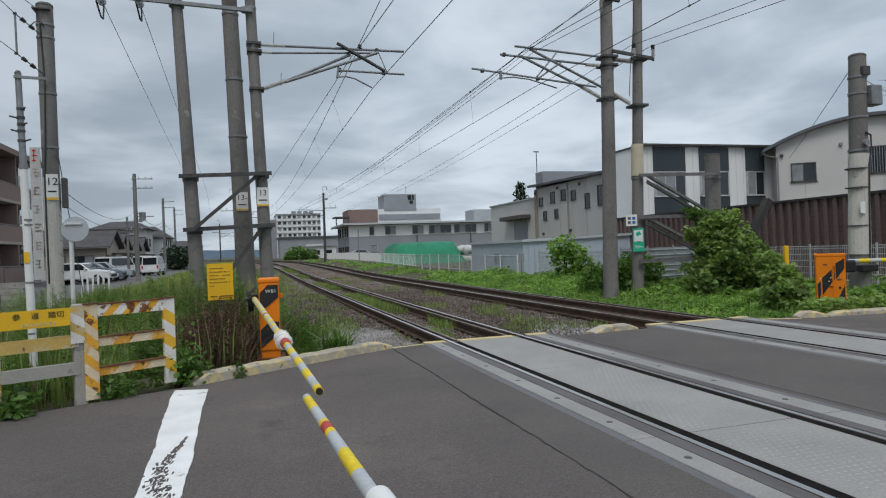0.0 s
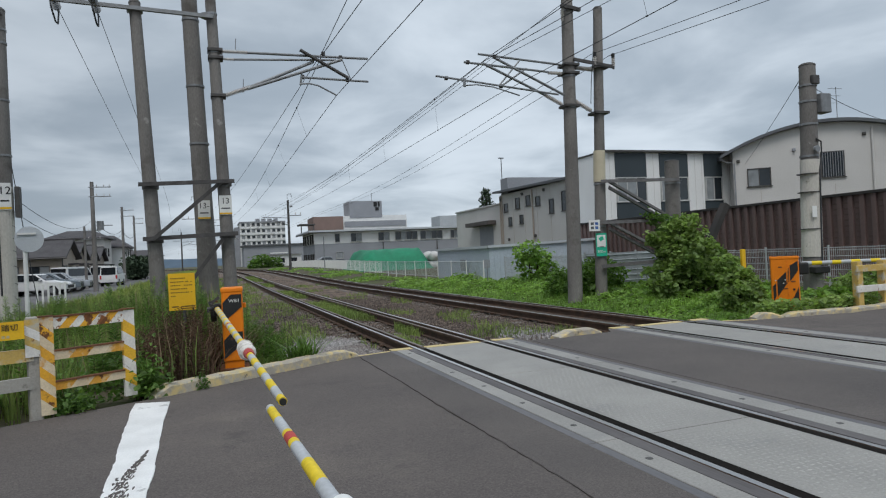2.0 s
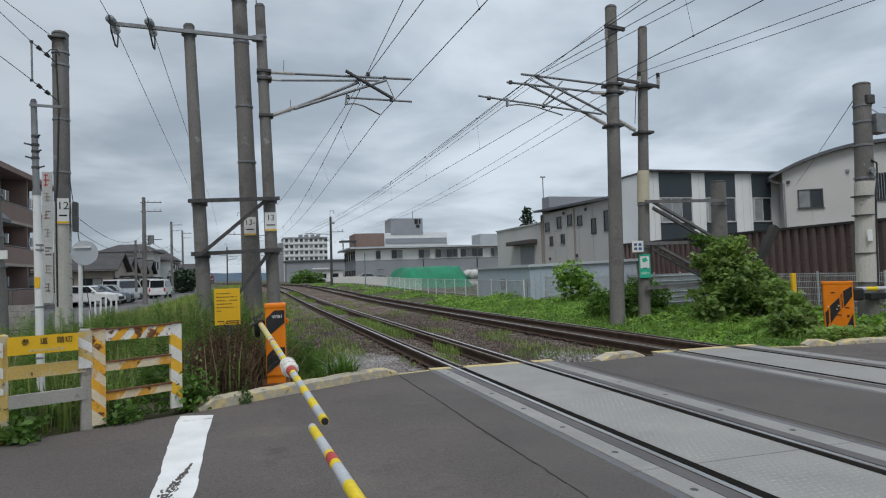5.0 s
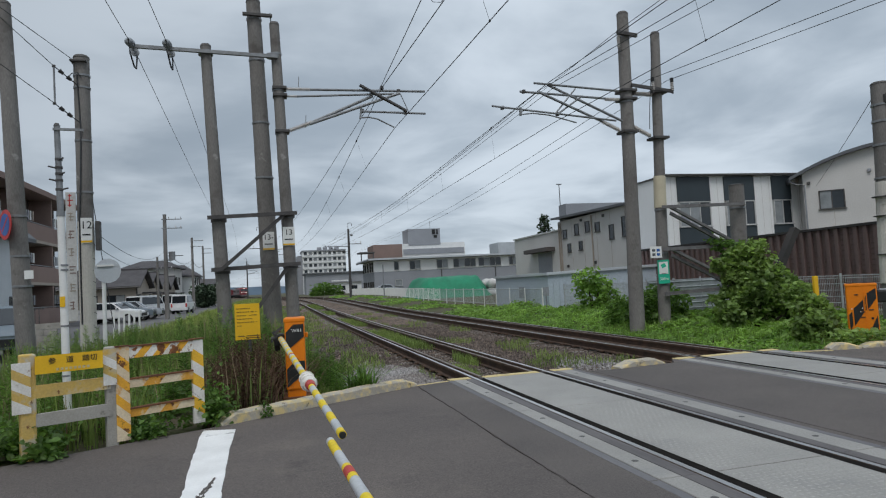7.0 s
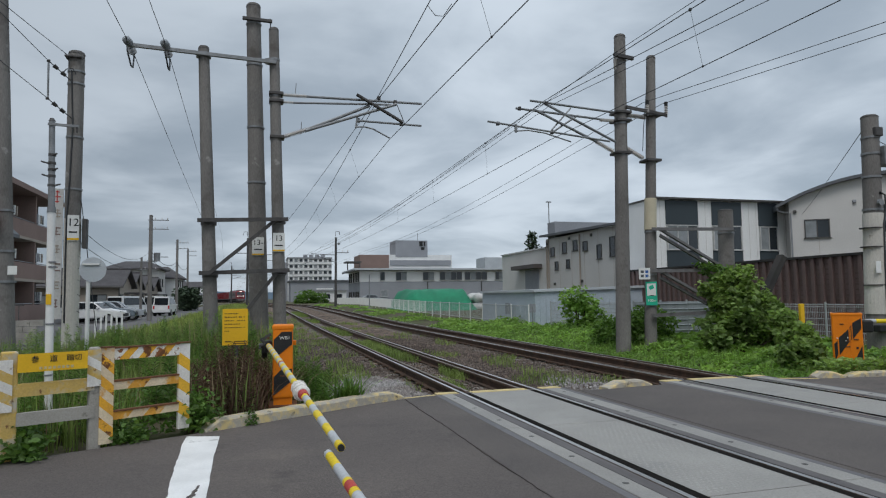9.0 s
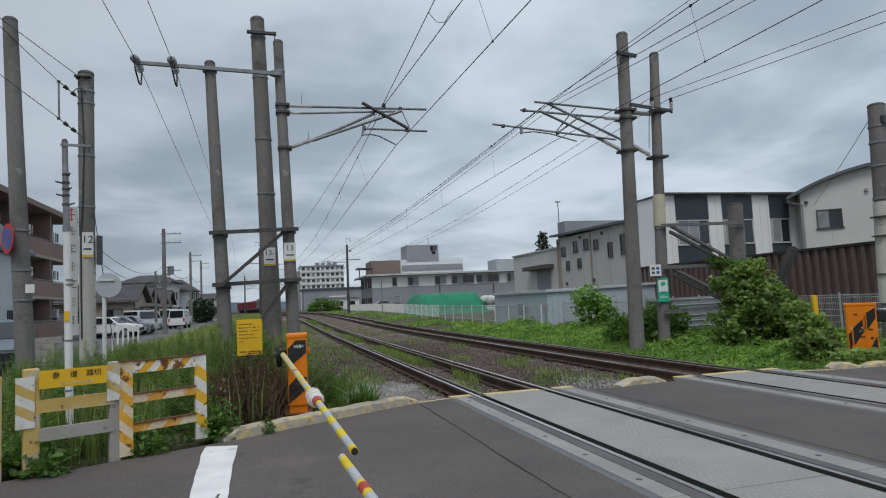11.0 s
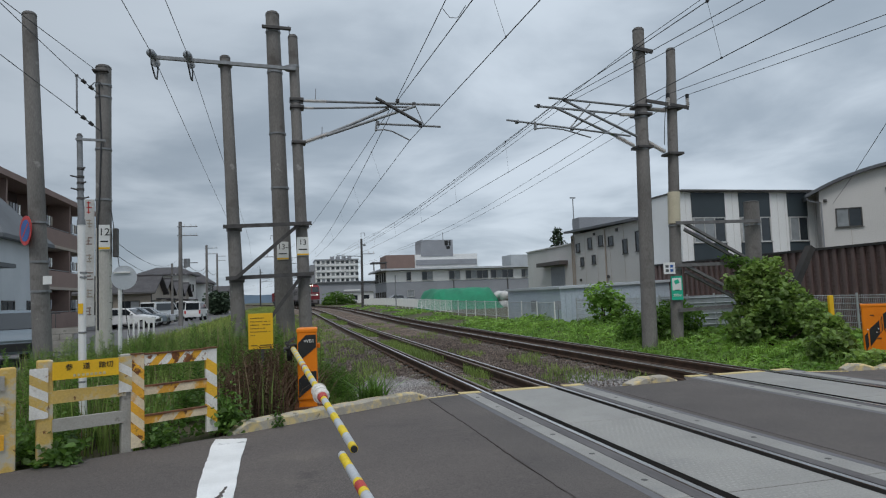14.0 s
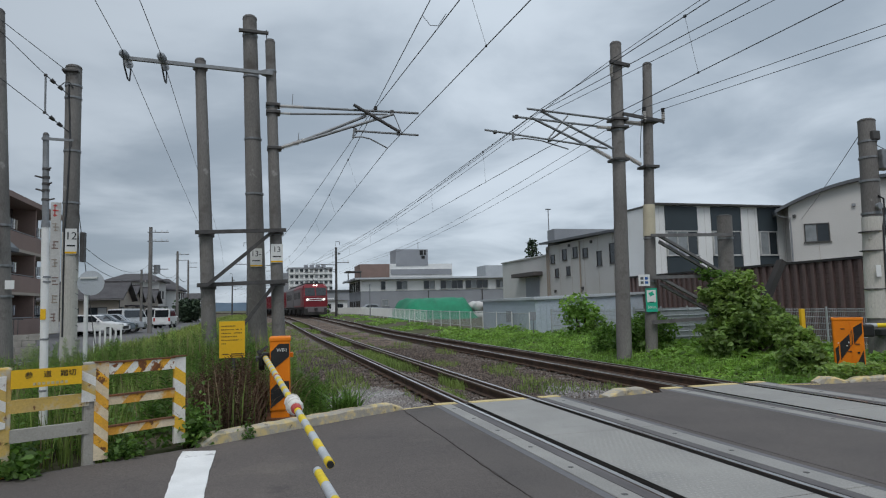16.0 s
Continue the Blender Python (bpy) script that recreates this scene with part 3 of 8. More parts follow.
make_road()
make_kerb([(-3.40, 7.30), (-2.4, 7.90), (-1.45, 8.48), (-0.93, 8.76)], 0.11, 0.17, "kerb_1", "rough concrete kerb with flaking yellow paint")
make_kerb([(2.09, 8.52), (2.36, 8.60), (2.93, 8.66)], 0.085, 0.20, "kerb_2", "short worn yellow concrete kerb between the tracks")
make_kerb([(5.74, 8.38), (5.86, 8.35), (6.26, 8.27)], 0.10, 0.18, "kerb_3", "worn yellow concrete kerb beside the far barrier")
make_kerb([(6.32, 8.29), (7.6, 8.10), (8.6, 8.16), (12, 9.0)], 0.075, 0.18, "kerb_4", "grey concrete kerb along the far verge")

RAIL = [(0.0, -0.014), (0.004, -0.003), (0.014, 0.0), (0.050, 0.0), (0.060, -0.003), (0.064, -0.014), (0.064, -0.038), (0.041, -0.046), (0.041, -0.128), (0.096, -0.142), (0.096, -0.153), (-0.032, -0.153), (-0.032, -0.142), (0.023, -0.128), (0.023, -0.046), (0.0, -0.038)]


def rail_mesh(x, side, y0, y1, head=True, drop=0.0):
    """A rail whose inner face stands at x; side -1 puts its body to the left of it. Returns the rail and its polished top."""
    ys = [y0]
    while ys[-1] < y1:
        ys.append(min(y1, ys[-1] + (20 if ys[-1] < 20 else 5)))
    vs, fs, n = [], [], len(RAIL)
    for y in ys:
        for px, pz in RAIL:
            vs.append((x + side * px + bend(y), y, pz - drop + grade(y)))
    for j in range(len(ys) - 1):
        for i in range(n):
            q = (j * n + i, j * n + (i + 1) % n, (j + 1) * n + (i + 1) % n, (j + 1) * n + i)
            fs.append(q if side < 0 else q[::-1])
    fs.append(tuple(range(n)))
    tv, tf = [], []
    for y in ys:
        tv += [(x + side * 0.008 + bend(y), y, 0.0015 - drop + grade(y)), (x + side * 0.056 + bend(y), y, 0.0015 - drop + grade(y))]
    for j in range(len(ys) - 1):
        q = (2 * j, 2 * j + 1, 2 * j + 3, 2 * j + 2)
        tf.append(q if side > 0 else q[::-1])
    return (vs, [], fs), (tv, [], tf)


def make_track(x0, name, label):
    tr = thing(name, label, "railway track", group="tracks")
    for x, side in ((x0, -1), (x0 + 1.067, 1)):
        body, top = rail_mesh(x, side, -60, 540)
        r = part("rail", body, RUST, tr)
        part("running_surface", top, RAILTOP, r, "polished steel top of the rail")
        body, top = rail_mesh(x - side * 0.085, -side, 8.7 if side > 0 else 9.15, 48, drop=0.012)
        g = part("guard_rail", body, RUST, tr, "rusty guard rail inside the running rail")
        part("guard_top", top, SLEEPER, g)
    sl = bx((0, 0, 0), (2.0, 0.21, 0.14), 0, 0.015)
    first = part("sleeper", sl, SLEEPER, tr)
    first.location = (x0 + 0.53, 9.45, -0.268)
    y, k = 9.45 + 0.62, 0
    while y < 100:
        o = new("sleeper", first.data)
        o.parent = tr
        o.location = (x0 + 0.53 + bend(y), y, -0.268 + grade(y) + 0.006 * math.sin(k * 1.7))
        y += 0.62
        k += 1
    # fastenings beside the rails, nearest stretch
    clip = None
    for i in range(24):
        for dx in (-0.115, 1.067 + 0.115):
            if clip is None:
                clip = part("fastening", bx((0, 0, 0), (0.09, 0.10, 0.035), 0, 0.01), RUST, tr)
                o = clip
            else:
                o = new("fastening", clip.data)
                o.parent = tr
            o.location = (x0 + dx, 9.45 + i * 0.62, -0.15)
    return tr


make_track(0.0, "railway_track", "rusty steel rails with polished tops on concrete sleepers")
make_track(3.73, "railway_track", "second pair of rusty rails on weathered sleepers, trains run here")


def make_ballast():
    bm = bmesh.new()
    rnd = random.Random(8)
    ys = list(np.arange(8.9, 30, 0.35)) + list(np.arange(30, 100, 3.0)) + list(np.arange(100, 550, 10.0))
    us = [-1.75, -1.35, -0.9, -0.4, 0, 0.5, 1.05, 1.5, 1.9, 2.4, 2.9, 3.4, 3.8, 4.3, 4.8, 5.3, 5.7, 6.15]
    rows = []
    for y in ys:
        row = []
        for u in us:
            edge = 1 - smooth(-1.75, -1.2, u) + smooth(5.4, 6.15, u)
            z = -0.205 - 0.17 * edge - (0.05 if 1.6 < u < 3.2 else 0) + 0.03 * noise.noise((u * 2, y * 1.3, 3))
            row.append(bm.verts.new((u + bend(y), y, z + grade(y))))
        rows.append(row)
    for a, b in zip(rows, rows[1:]):
        for i in range(len(us) - 1):
            bm.faces.new((a[i], a[i + 1], b[i + 1], b[i]))
    tagged(shade(part("ballast_bed", bm, BALLAST), 80), "brown and grey ballast between the rails", "ballast", kind="structure")
    # loose stones on the nearest stretch
    base = np.array([(1, 0, 0), (-1, 0, 0), (0, 1, 0), (0, -1, 0), (0, 0, 1), (0, 0, -1)], float)
    tri = [(0, 2, 4), (2, 1, 4), (1, 3, 4), (3, 0, 4), (2, 0, 5), (1, 2, 5), (3, 1, 5), (0, 3, 5)]
    rs = np.random.RandomState(5)
    vs, fs = [], []
    bv, bf = [], []
    k = 0
    while k < 23000:
        u = rs.uniform(-1.7, 3.6)
        y = 8.98 + 17 * rs.rand() ** 1.7
        if rs.rand() < 0.3:
            u, y = rs.uniform(-1.75, -0.3), rs.uniform(9.0, 12.8)
        if u > 1.9 and y < 9.2 or (u < -0.4 and y < 8.95 + (-0.4 - u) * 0.5):
            continue
        if abs(u + 0.03) < 0.10 or abs(u - 1.1) < 0.10:
            continue
        s = rs.uniform(0.018, 0.040) * (0.8 if u > -0.4 else 1.0)
        sc = s * rs.uniform(0.6, 1.2, 3)
        ax = rs.randn(3)
        q = Matrix.Rotation(rs.uniform(0, 6.28), 3, Vector(ax))
        zz = -0.20 - 0.17 * (1 - smooth(-1.75, -1.2, u)) + (0.10 * math.exp(-((u + 0.95) ** 2) / 0.20 - ((y - 9.9) ** 2) / 0.5))
        zz = max(zz, ground_z(u, y) + 0.005)
        p = np.array((u, y, zz + rs.uniform(0.0, 0.025)))
        pts = (base * sc * rs.uniform(0.75, 1.15, (6, 1))) @ np.array(q).T + p
        grey = (u < -0.2 and y < 13.0 + 0.8 * math.sin(u * 5)) or (u > 1.6 and y < 10.8 + math.sin(u * 3))
        av, af = (vs, fs) if grey else (bv, bf)
        n0 = len(av)
        av += [tuple(v) for v in pts]
        af += [tuple(n0 + i for i in f) for f in tri]
        k += 1
    tagged(part("ballast_stones", (vs, [], fs), STONE), "loose grey crushed stones beside the rails", "ballast", kind="stuff")
    tagged(part("ballast_stones", (bv, [], bf), STONE_BROWN), "rust-brown ballast stones between the rails", "ballast", kind="stuff")


make_ballast()


def make_panels(x0):
    """The crossing deck of one track: a strip of panels between the rails and one on either side."""
    deck = thing("crossing_deck", "grey chequered deck panels of the level crossing, dirty at the ends", "crossing deck", group="decks")
    joints = [-11.5, -8.95, -6.4, -3.85, -1.3, 1.25, 3.80, 6.40, 8.97]
    for k, (a, b) in enumerate(zip(joints, joints[1:])):
        part("panel", bx((x0 + 0.5335, (a + b) / 2, -0.06), (0.905, b - a - 0.012, 0.12), 0, 0.006), PANEL, deck)
        for xa, xb in ((x0 - 0.45, x0 - 0.075), (x0 + 1.142, x0 + 1.56)):
            xl, xr = (xa + 0.09, xb - 0.115) if xa < x0 else (xa + 0.115, xb - 0.09)
            part("panel", bx(((xl + xr) / 2, (a + b) / 2, -0.058), (xr - xl, b - a - 0.012, 0.12), 0, 0.006), PANEL, deck)
            xs = xb - 0.055 if xa < x0 else xa + 0.055
            part("rail_seal", bx((xs, (a + b) / 2, -0.0585), (0.11, b - a - 0.004, 0.12)), SEAL, deck, "dark worn strip along the rail")
            xe = xa + 0.045 if xa < x0 else xb - 0.045
            part("edge_beam", bx((xe, (a + b) / 2, -0.062), (0.075, b - a - 0.012, 0.12), 0, 0.004), PANEL_EDGE, deck, "dark grey edge beam")
            for yy in (a + 0.45, b - 0.45, (a + b) / 2):
                hx = (xl + xr) / 2
                part("bolt_hole", rd((hx, yy, -0.01), (hx, yy, 0.0035), 0.026, 0.026, 12), STEEL_DARK, deck)
        # raised tread lozenges on the nearest panels
        if 0 < b < 7.0:
            vs, fs = [], []
            for iy in np.arange(a + 0.08, b - 0.06, 0.055):
                for ix in np.arange(x0 + 0.14, x0 + 0.94, 0.055):
                    o = 0.0275 if int(round((iy - a) / 0.055)) % 2 else 0.0
                    n0 = len(vs)
                    l, w = (0.024, 0.009) if int(round((ix - x0) / 0.055)) % 2 else (0.009, 0.024)
                    vs += [(ix + o - l, iy, 0.0002), (ix + o, iy - w, 0.0002), (ix + o + l, iy, 0.0002), (ix + o, iy + w, 0.0002), (ix + o, iy, 0.0045)]
                    fs += [(n0, n0 + 1, n0 + 4), (n0 + 1, n0 + 2, n0 + 4), (n0 + 2, n0 + 3, n0 + 4), (n0 + 3, n0, n0 + 4)]
            tagged(part("tread", (vs, [], fs), PANEL_TREAD, deck), kind="stuff")
    part("end_strip", bx((x0 + 0.5335, 8.985, 0.0), (0.86, 0.16, 0.014), 0, 0.004), YLINE, deck, "yellowed end strip of the panels")
    for xc in (x0 - 0.26, x0 + 1.35):
        part("end_strip", bx((xc, 8.985, 0.002), (0.32, 0.16, 0.014), 0, 0.004), YLINE, deck)
    # the gaps are filled almost flush; their depth of shade is the black colour
    for xc in (x0 + 0.04, x0 + 1.027):
        part("flangeway", bx((xc, -1.3, -0.0315), (0.078, 20.4, 0.06)), RUBBER_SHADE, deck, "near-black strip painting the shade of the gap beside the rail")
    part("edge_liner", bx((x0 + 0.0805, -1.3, -0.058), (0.003, 20.4, 0.118)), RUBBER_SHADE, deck)


make_panels(0.0)
make_panels(3.73)

# the street and car park beside the line
tagged(part("street", prism([(-17, 9), (-8.2, 11.5), (-8.0, 26), (-9.0, 60), (-9.6, 160), (-14, 160), (-14.2, 62), (-22, 60), (-22, 20)], -0.3, -0.03), ASPHALT_FAR), "pale asphalt street and car park beside the line", "street", kind="structure")


# ---- masts, wires ----
def band(bm, p, r, h=0.05):
    rod(bm, (p[0], p[1], p[2] - h / 2), (p[0], p[1], p[2] + h / 2), r, r, 16)


def pole(name, label, base, top, r0, r1, material=POLE, bands=(), group="", category="pole"):
    t = thing(name, label, category, (base[0], base[1], base[2]), group=group)
    d = Vector(top) - Vector(base)
    bm = rd((0, 0, -0.5), d, r0, r1, 20)
    shade(part("shaft", bm, material, t))
    part("cap", rd(d * 0.995, d * 1.004, r1 * 1.06, r1 * 0.8, 20), STEEL_DARK, t)
    for z in bands:
        q = d * (z / d.z)
        bm = bmesh.new()
        band(bm, q, (r0 + (r1 - r0) * z / d.z) * 1.09, 0.045)
        part("band", bm, STEEL, t)
    return t


def insulator(p0, p1, r, parent, name="insulator"):
    """A ribbed insulator between two points."""
    bm = bmesh.new()
    p0, p1 = Vector(p0), Vector(p1)
    k = max(4, int((p1 - p0).length / 0.045))
    rod(bm, p0, p1, r * 0.45, r * 0.45, 8)
    for i in range(k):
        a, b = p0.lerp(p1, (i + 0.15) / k), p0.lerp(p1, (i + 0.7) / k)
        rod(bm, a, b, r, r * 0.6, 10)
    return part(name, bm, PORCELAIN, parent, "ribbed porcelain insulator")


def plate(parent, m, w, h, word, name="number_plate"):
    p = part(name, bx((0, 0, 0), (w, h, 0.006), 0, 0, m), WHITE, parent, "white enamel plate with a black number")
    lettering("number", word, m @ Matrix.Translation((0, h * 0.2, 0.005)), h * 0.42, BLACK, p)
    part("writing_bar", bx((0, -h * 0.17, 0.005), (w * 0.7, h * 0.06, 0.003), 0, 0, m), BLACK, p)
    part("edge_bar", bx((0, -h * 0.44, 0.005), (w, h * 0.08, 0.003), 0, 0, m), YELLOW, p)


MY = 15.0
C_B, C_T = Vector((-3.80, MY, 0.0)), Vector((-4.07, MY, 7.04))
D_B, D_T = Vector((-2.80, MY + 0.5, 0.0)), Vector((-3.01, MY + 0.5, 8.36))
N_B, N_T = Vector((-2.35, MY, 0.0)), Vector((-2.55, MY, 7.62))
E_B, E_T = Vector((6.32, MY, -0.05)), Vector((6.53, MY, 8.37))
F_B, F_T = Vector((7.12, MY, -0.05)), Vector((7.48, MY, 7.87))


def on(b, t, z):
    return b + (t - b) * ((z - b.z) / (t.z - b.z))


def make_left_masts():
    g = "masts beside the crossing"
    c = pole("transmission_pole", "tall grey concrete pole with a steel crossarm for two lines", C_B, C_T, 0.165, 0.115, POLE, (3.05, 1.93, 6.9), g)
    d = pole("support_mast", "thick stained concrete mast behind the cantilever mast", D_B, D_T, 0.225, 0.160, POLE, (4.1, 5.4, 6.9, 7.9), g)
    m = pole("cantilever_mast", "dark concrete mast carrying the overhead line cantilever", N_B, N_T, 0.150, 0.110, POLE, (3.1, 1.95, 5.1, 6.05, 6.9), g)
    # braces between the poles
    br = thing("mast_brace", "rusty angle-iron bracing bolted across the masts", "bracing")
    o = Vector((0, -0.19, 0))
    for z, nm in ((3.08, "rail"), (1.93, "rail")):
        a, b = on(C_B, C_T, z) + o + Vector((-0.22, 0, 0)), on(N_B, N_T, z + 0.06) + o + Vector((0.22, 0, 0))
        part(nm, angle_iron(a, b, 0.085), STEEL_DARK, br)
    part("diagonal", angle_iron(on(C_B, C_T, 1.93) + o * 1.1, on(N_B, N_T, 3.16) + o * 1.1, 0.075), STEEL_DARK, br)
    part("diagonal", angle_iron(Vector((-3.35, MY + 0.0, 0.75)) + o * 1.1, on(N_B, N_T, 2.0) + o * 1.1, 0.075), STEEL_DARK, br)
    part("diagonal", angle_iron(Vector((-3.9, MY + 0.1, 0.15)) + o * 1.2, Vector((-3.35, MY, 0.75)) + o * 1.1, 0.075), STEEL_DARK, br)
    for p in (on(C_B, C_T, 3.08), on(C_B, C_T, 1.93), on(N_B, N_T, 3.14), on(N_B, N_T, 1.99)):
        part("clamp", rd(p + Vector((0, 0, -0.05)), p + Vector((0, 0, 0.05)), 0.168, 0.168, 16), STEEL_DARK, br)
    # crossarm with strain insulators
    za = 6.85
    arm = part("crossarm", beam((-5.62, MY - 0.15, za + 0.06), (-2.5, MY - 0.15, za - 0.06), 0.07, 0.075), STEEL, c, "galvanised steel crossarm")
    for x in (-4.07, -2.60):
        bm = bmesh.new()
        band(bm, (0, 0, 0), 0.16, 0.07)
        q = part("clamp", bm, STEEL, c)
        q.location = (x, MY, za)
    for o in (arm, *[k for k in c.children if k.name.startswith("clamp")]):
        o.location -= Vector(C_B)
    for x in (-5.56, -4.82):
        s = thing("strain_insulator", "pair of glassy disc insulators with a black jumper loop", "insulator", (x, MY - 0.15, 6.92), group="strain insulators")
        for sy in (-1, 1):
            bm = bmesh.new()
            for i in range(3):
                rod(bm, (0, sy * (0.10 + i * 0.12), -0.02 * i), (0, sy * (0.17 + i * 0.12), -0.02 * i - 0.01), 0.088, 0.04, 14)
            part("disc", bm, GLASSY, s)
        part("jumper", sweep([(0, -0.42, 0), (0.03, -0.40, -0.30), (0.05, -0.10, -0.50), (0.05, 0.12, -0.47), (0.02, 0.40, -0.15), (0, 0.46, -0.05)], 0.018), WIRE, s, "black jumper cable")
        part("hanger", rd((0, -0.12, 0), (0, 0.12, 0), 0.02), STEEL, s)
    # top bracket of the thick mast
    tb = part("top_bracket", beam(on(D_B, D_T, 7.95) + Vector((-0.25, -0.2, 0)) - D_B, on(D_B, D_T, 7.93) + Vector((0.42, -0.2, 0)) - D_B, 0.09, 0.06), STEEL_DARK, d)
    part("drop_wire", sweep([on(D_B, D_T, z) + Vector((0.40 + 0.03 * math.sin(z * 3), -0.2, 0)) - D_B for z in (8.0, 7.6, 7.1, 6.4, 5.6, 4.9)], 0.012), WIRE, d)
    for p, q, word in ((on(N_B, N_T, 2.66), N_B, "13"), (on(D_B, D_T, 2.60), D_B, "13-")):
        own = m if q is N_B else d
        r = 0.152 if q is N_B else 0.215
        f = facing(p + Vector((0.0, -r, 0)) - q, (0.0, -1))
        plate(own, f, 0.26, 0.42, word)
    # the cantilever over the nearer track
    k = thing("cantilever", "galvanised tube cantilever with ribbed insulators holding the wires", "cantilever", group="cantilevers")
    a1, a2, a3 = on(N_B, N_T, 6.09), on(N_B, N_T, 5.92), on(N_B, N_T, 5.08)
    y = MY
    insulator(a1 + Vector((0.15, 0, 0)), a1 + Vector((0.72, 0, 0)), 0.055, k)
    part("top_tube", rd(a1 + Vector((0.70, 0, 0)), (0.96, y, 6.11), 0.030), STEEL, k)
    insulator(a2 + Vector((0.15, 0, 0)), a2 + Vector((0.42, 0, 0)), 0.04, k)
    part("second_tube", rd(a2 + Vector((0.40, 0, 0)), (0.18, y - 0.05, 6.02), 0.026), STEEL, k)
    insulator(a3 + Vector((0.15, 0, 0.02)), a3 + Vector((0.72, 0, 0.24)), 0.062, k)
    part("strut_tube", rd(a3 + Vector((0.68, 0, 0.22)), (-0.33, y, 5.97), 0.036), STEEL, k)
    part("strut_tube", rd(a3 + Vector((0.66, -0.06, 0.18)), (0.33, y - 0.05, 6.04), 0.034), STEEL, k)
    part("dark_brace", rd((-0.64, y - 0.08, 6.20), (0.46, y - 0.08, 5.60), 0.040), STEEL_DARK, k, "dark steel diagonal bar")
    part("registration_tube", rd((-0.62, y - 0.04, 5.58), (0.94, y - 0.04, 5.55), 0.026), STEEL, k)
    part("drop_bracket", rd((-0.62, y - 0.04, 5.66), (-0.66, y - 0.04, 5.40), 0.024), STEEL, k)
    part("steady_arm", sweep([(-0.68, y - 0.05, 5.42), (-0.45, y - 0.05, 5.44), (-0.25, y - 0.05, 5.40), (0.15, y - 0.05, 5.20)], 0.018, 6), STEEL, k)
    part("link", rd((0.34, y - 0.05, 6.02), (0.52, y - 0.05, 5.58), 0.012), STEEL, k)
    for p in ((-0.1, y, 6.17), (0.30, y, 6.10), (-0.60, y, 5.60), (0.45, y, 5.58)):
        part("clamp", bx(p, (0.08, 0.09, 0.09), 0, 0.01), STEEL_DARK, k)
    for a in (a1, a2, a3):
        part("mast_bracket", bx(a + Vector((0.02, 0, 0)), (0.32, 0.30, 0.07), 0, 0.01), STEEL_DARK, k)
    for a in (a1 + Vector((0.45, 0, 0)), a3 + Vector((0.55, 0, 0.1))):
        part("horn", rd(a, a + Vector((0.02, 0, 0.30)), 0.008), STEEL, k)


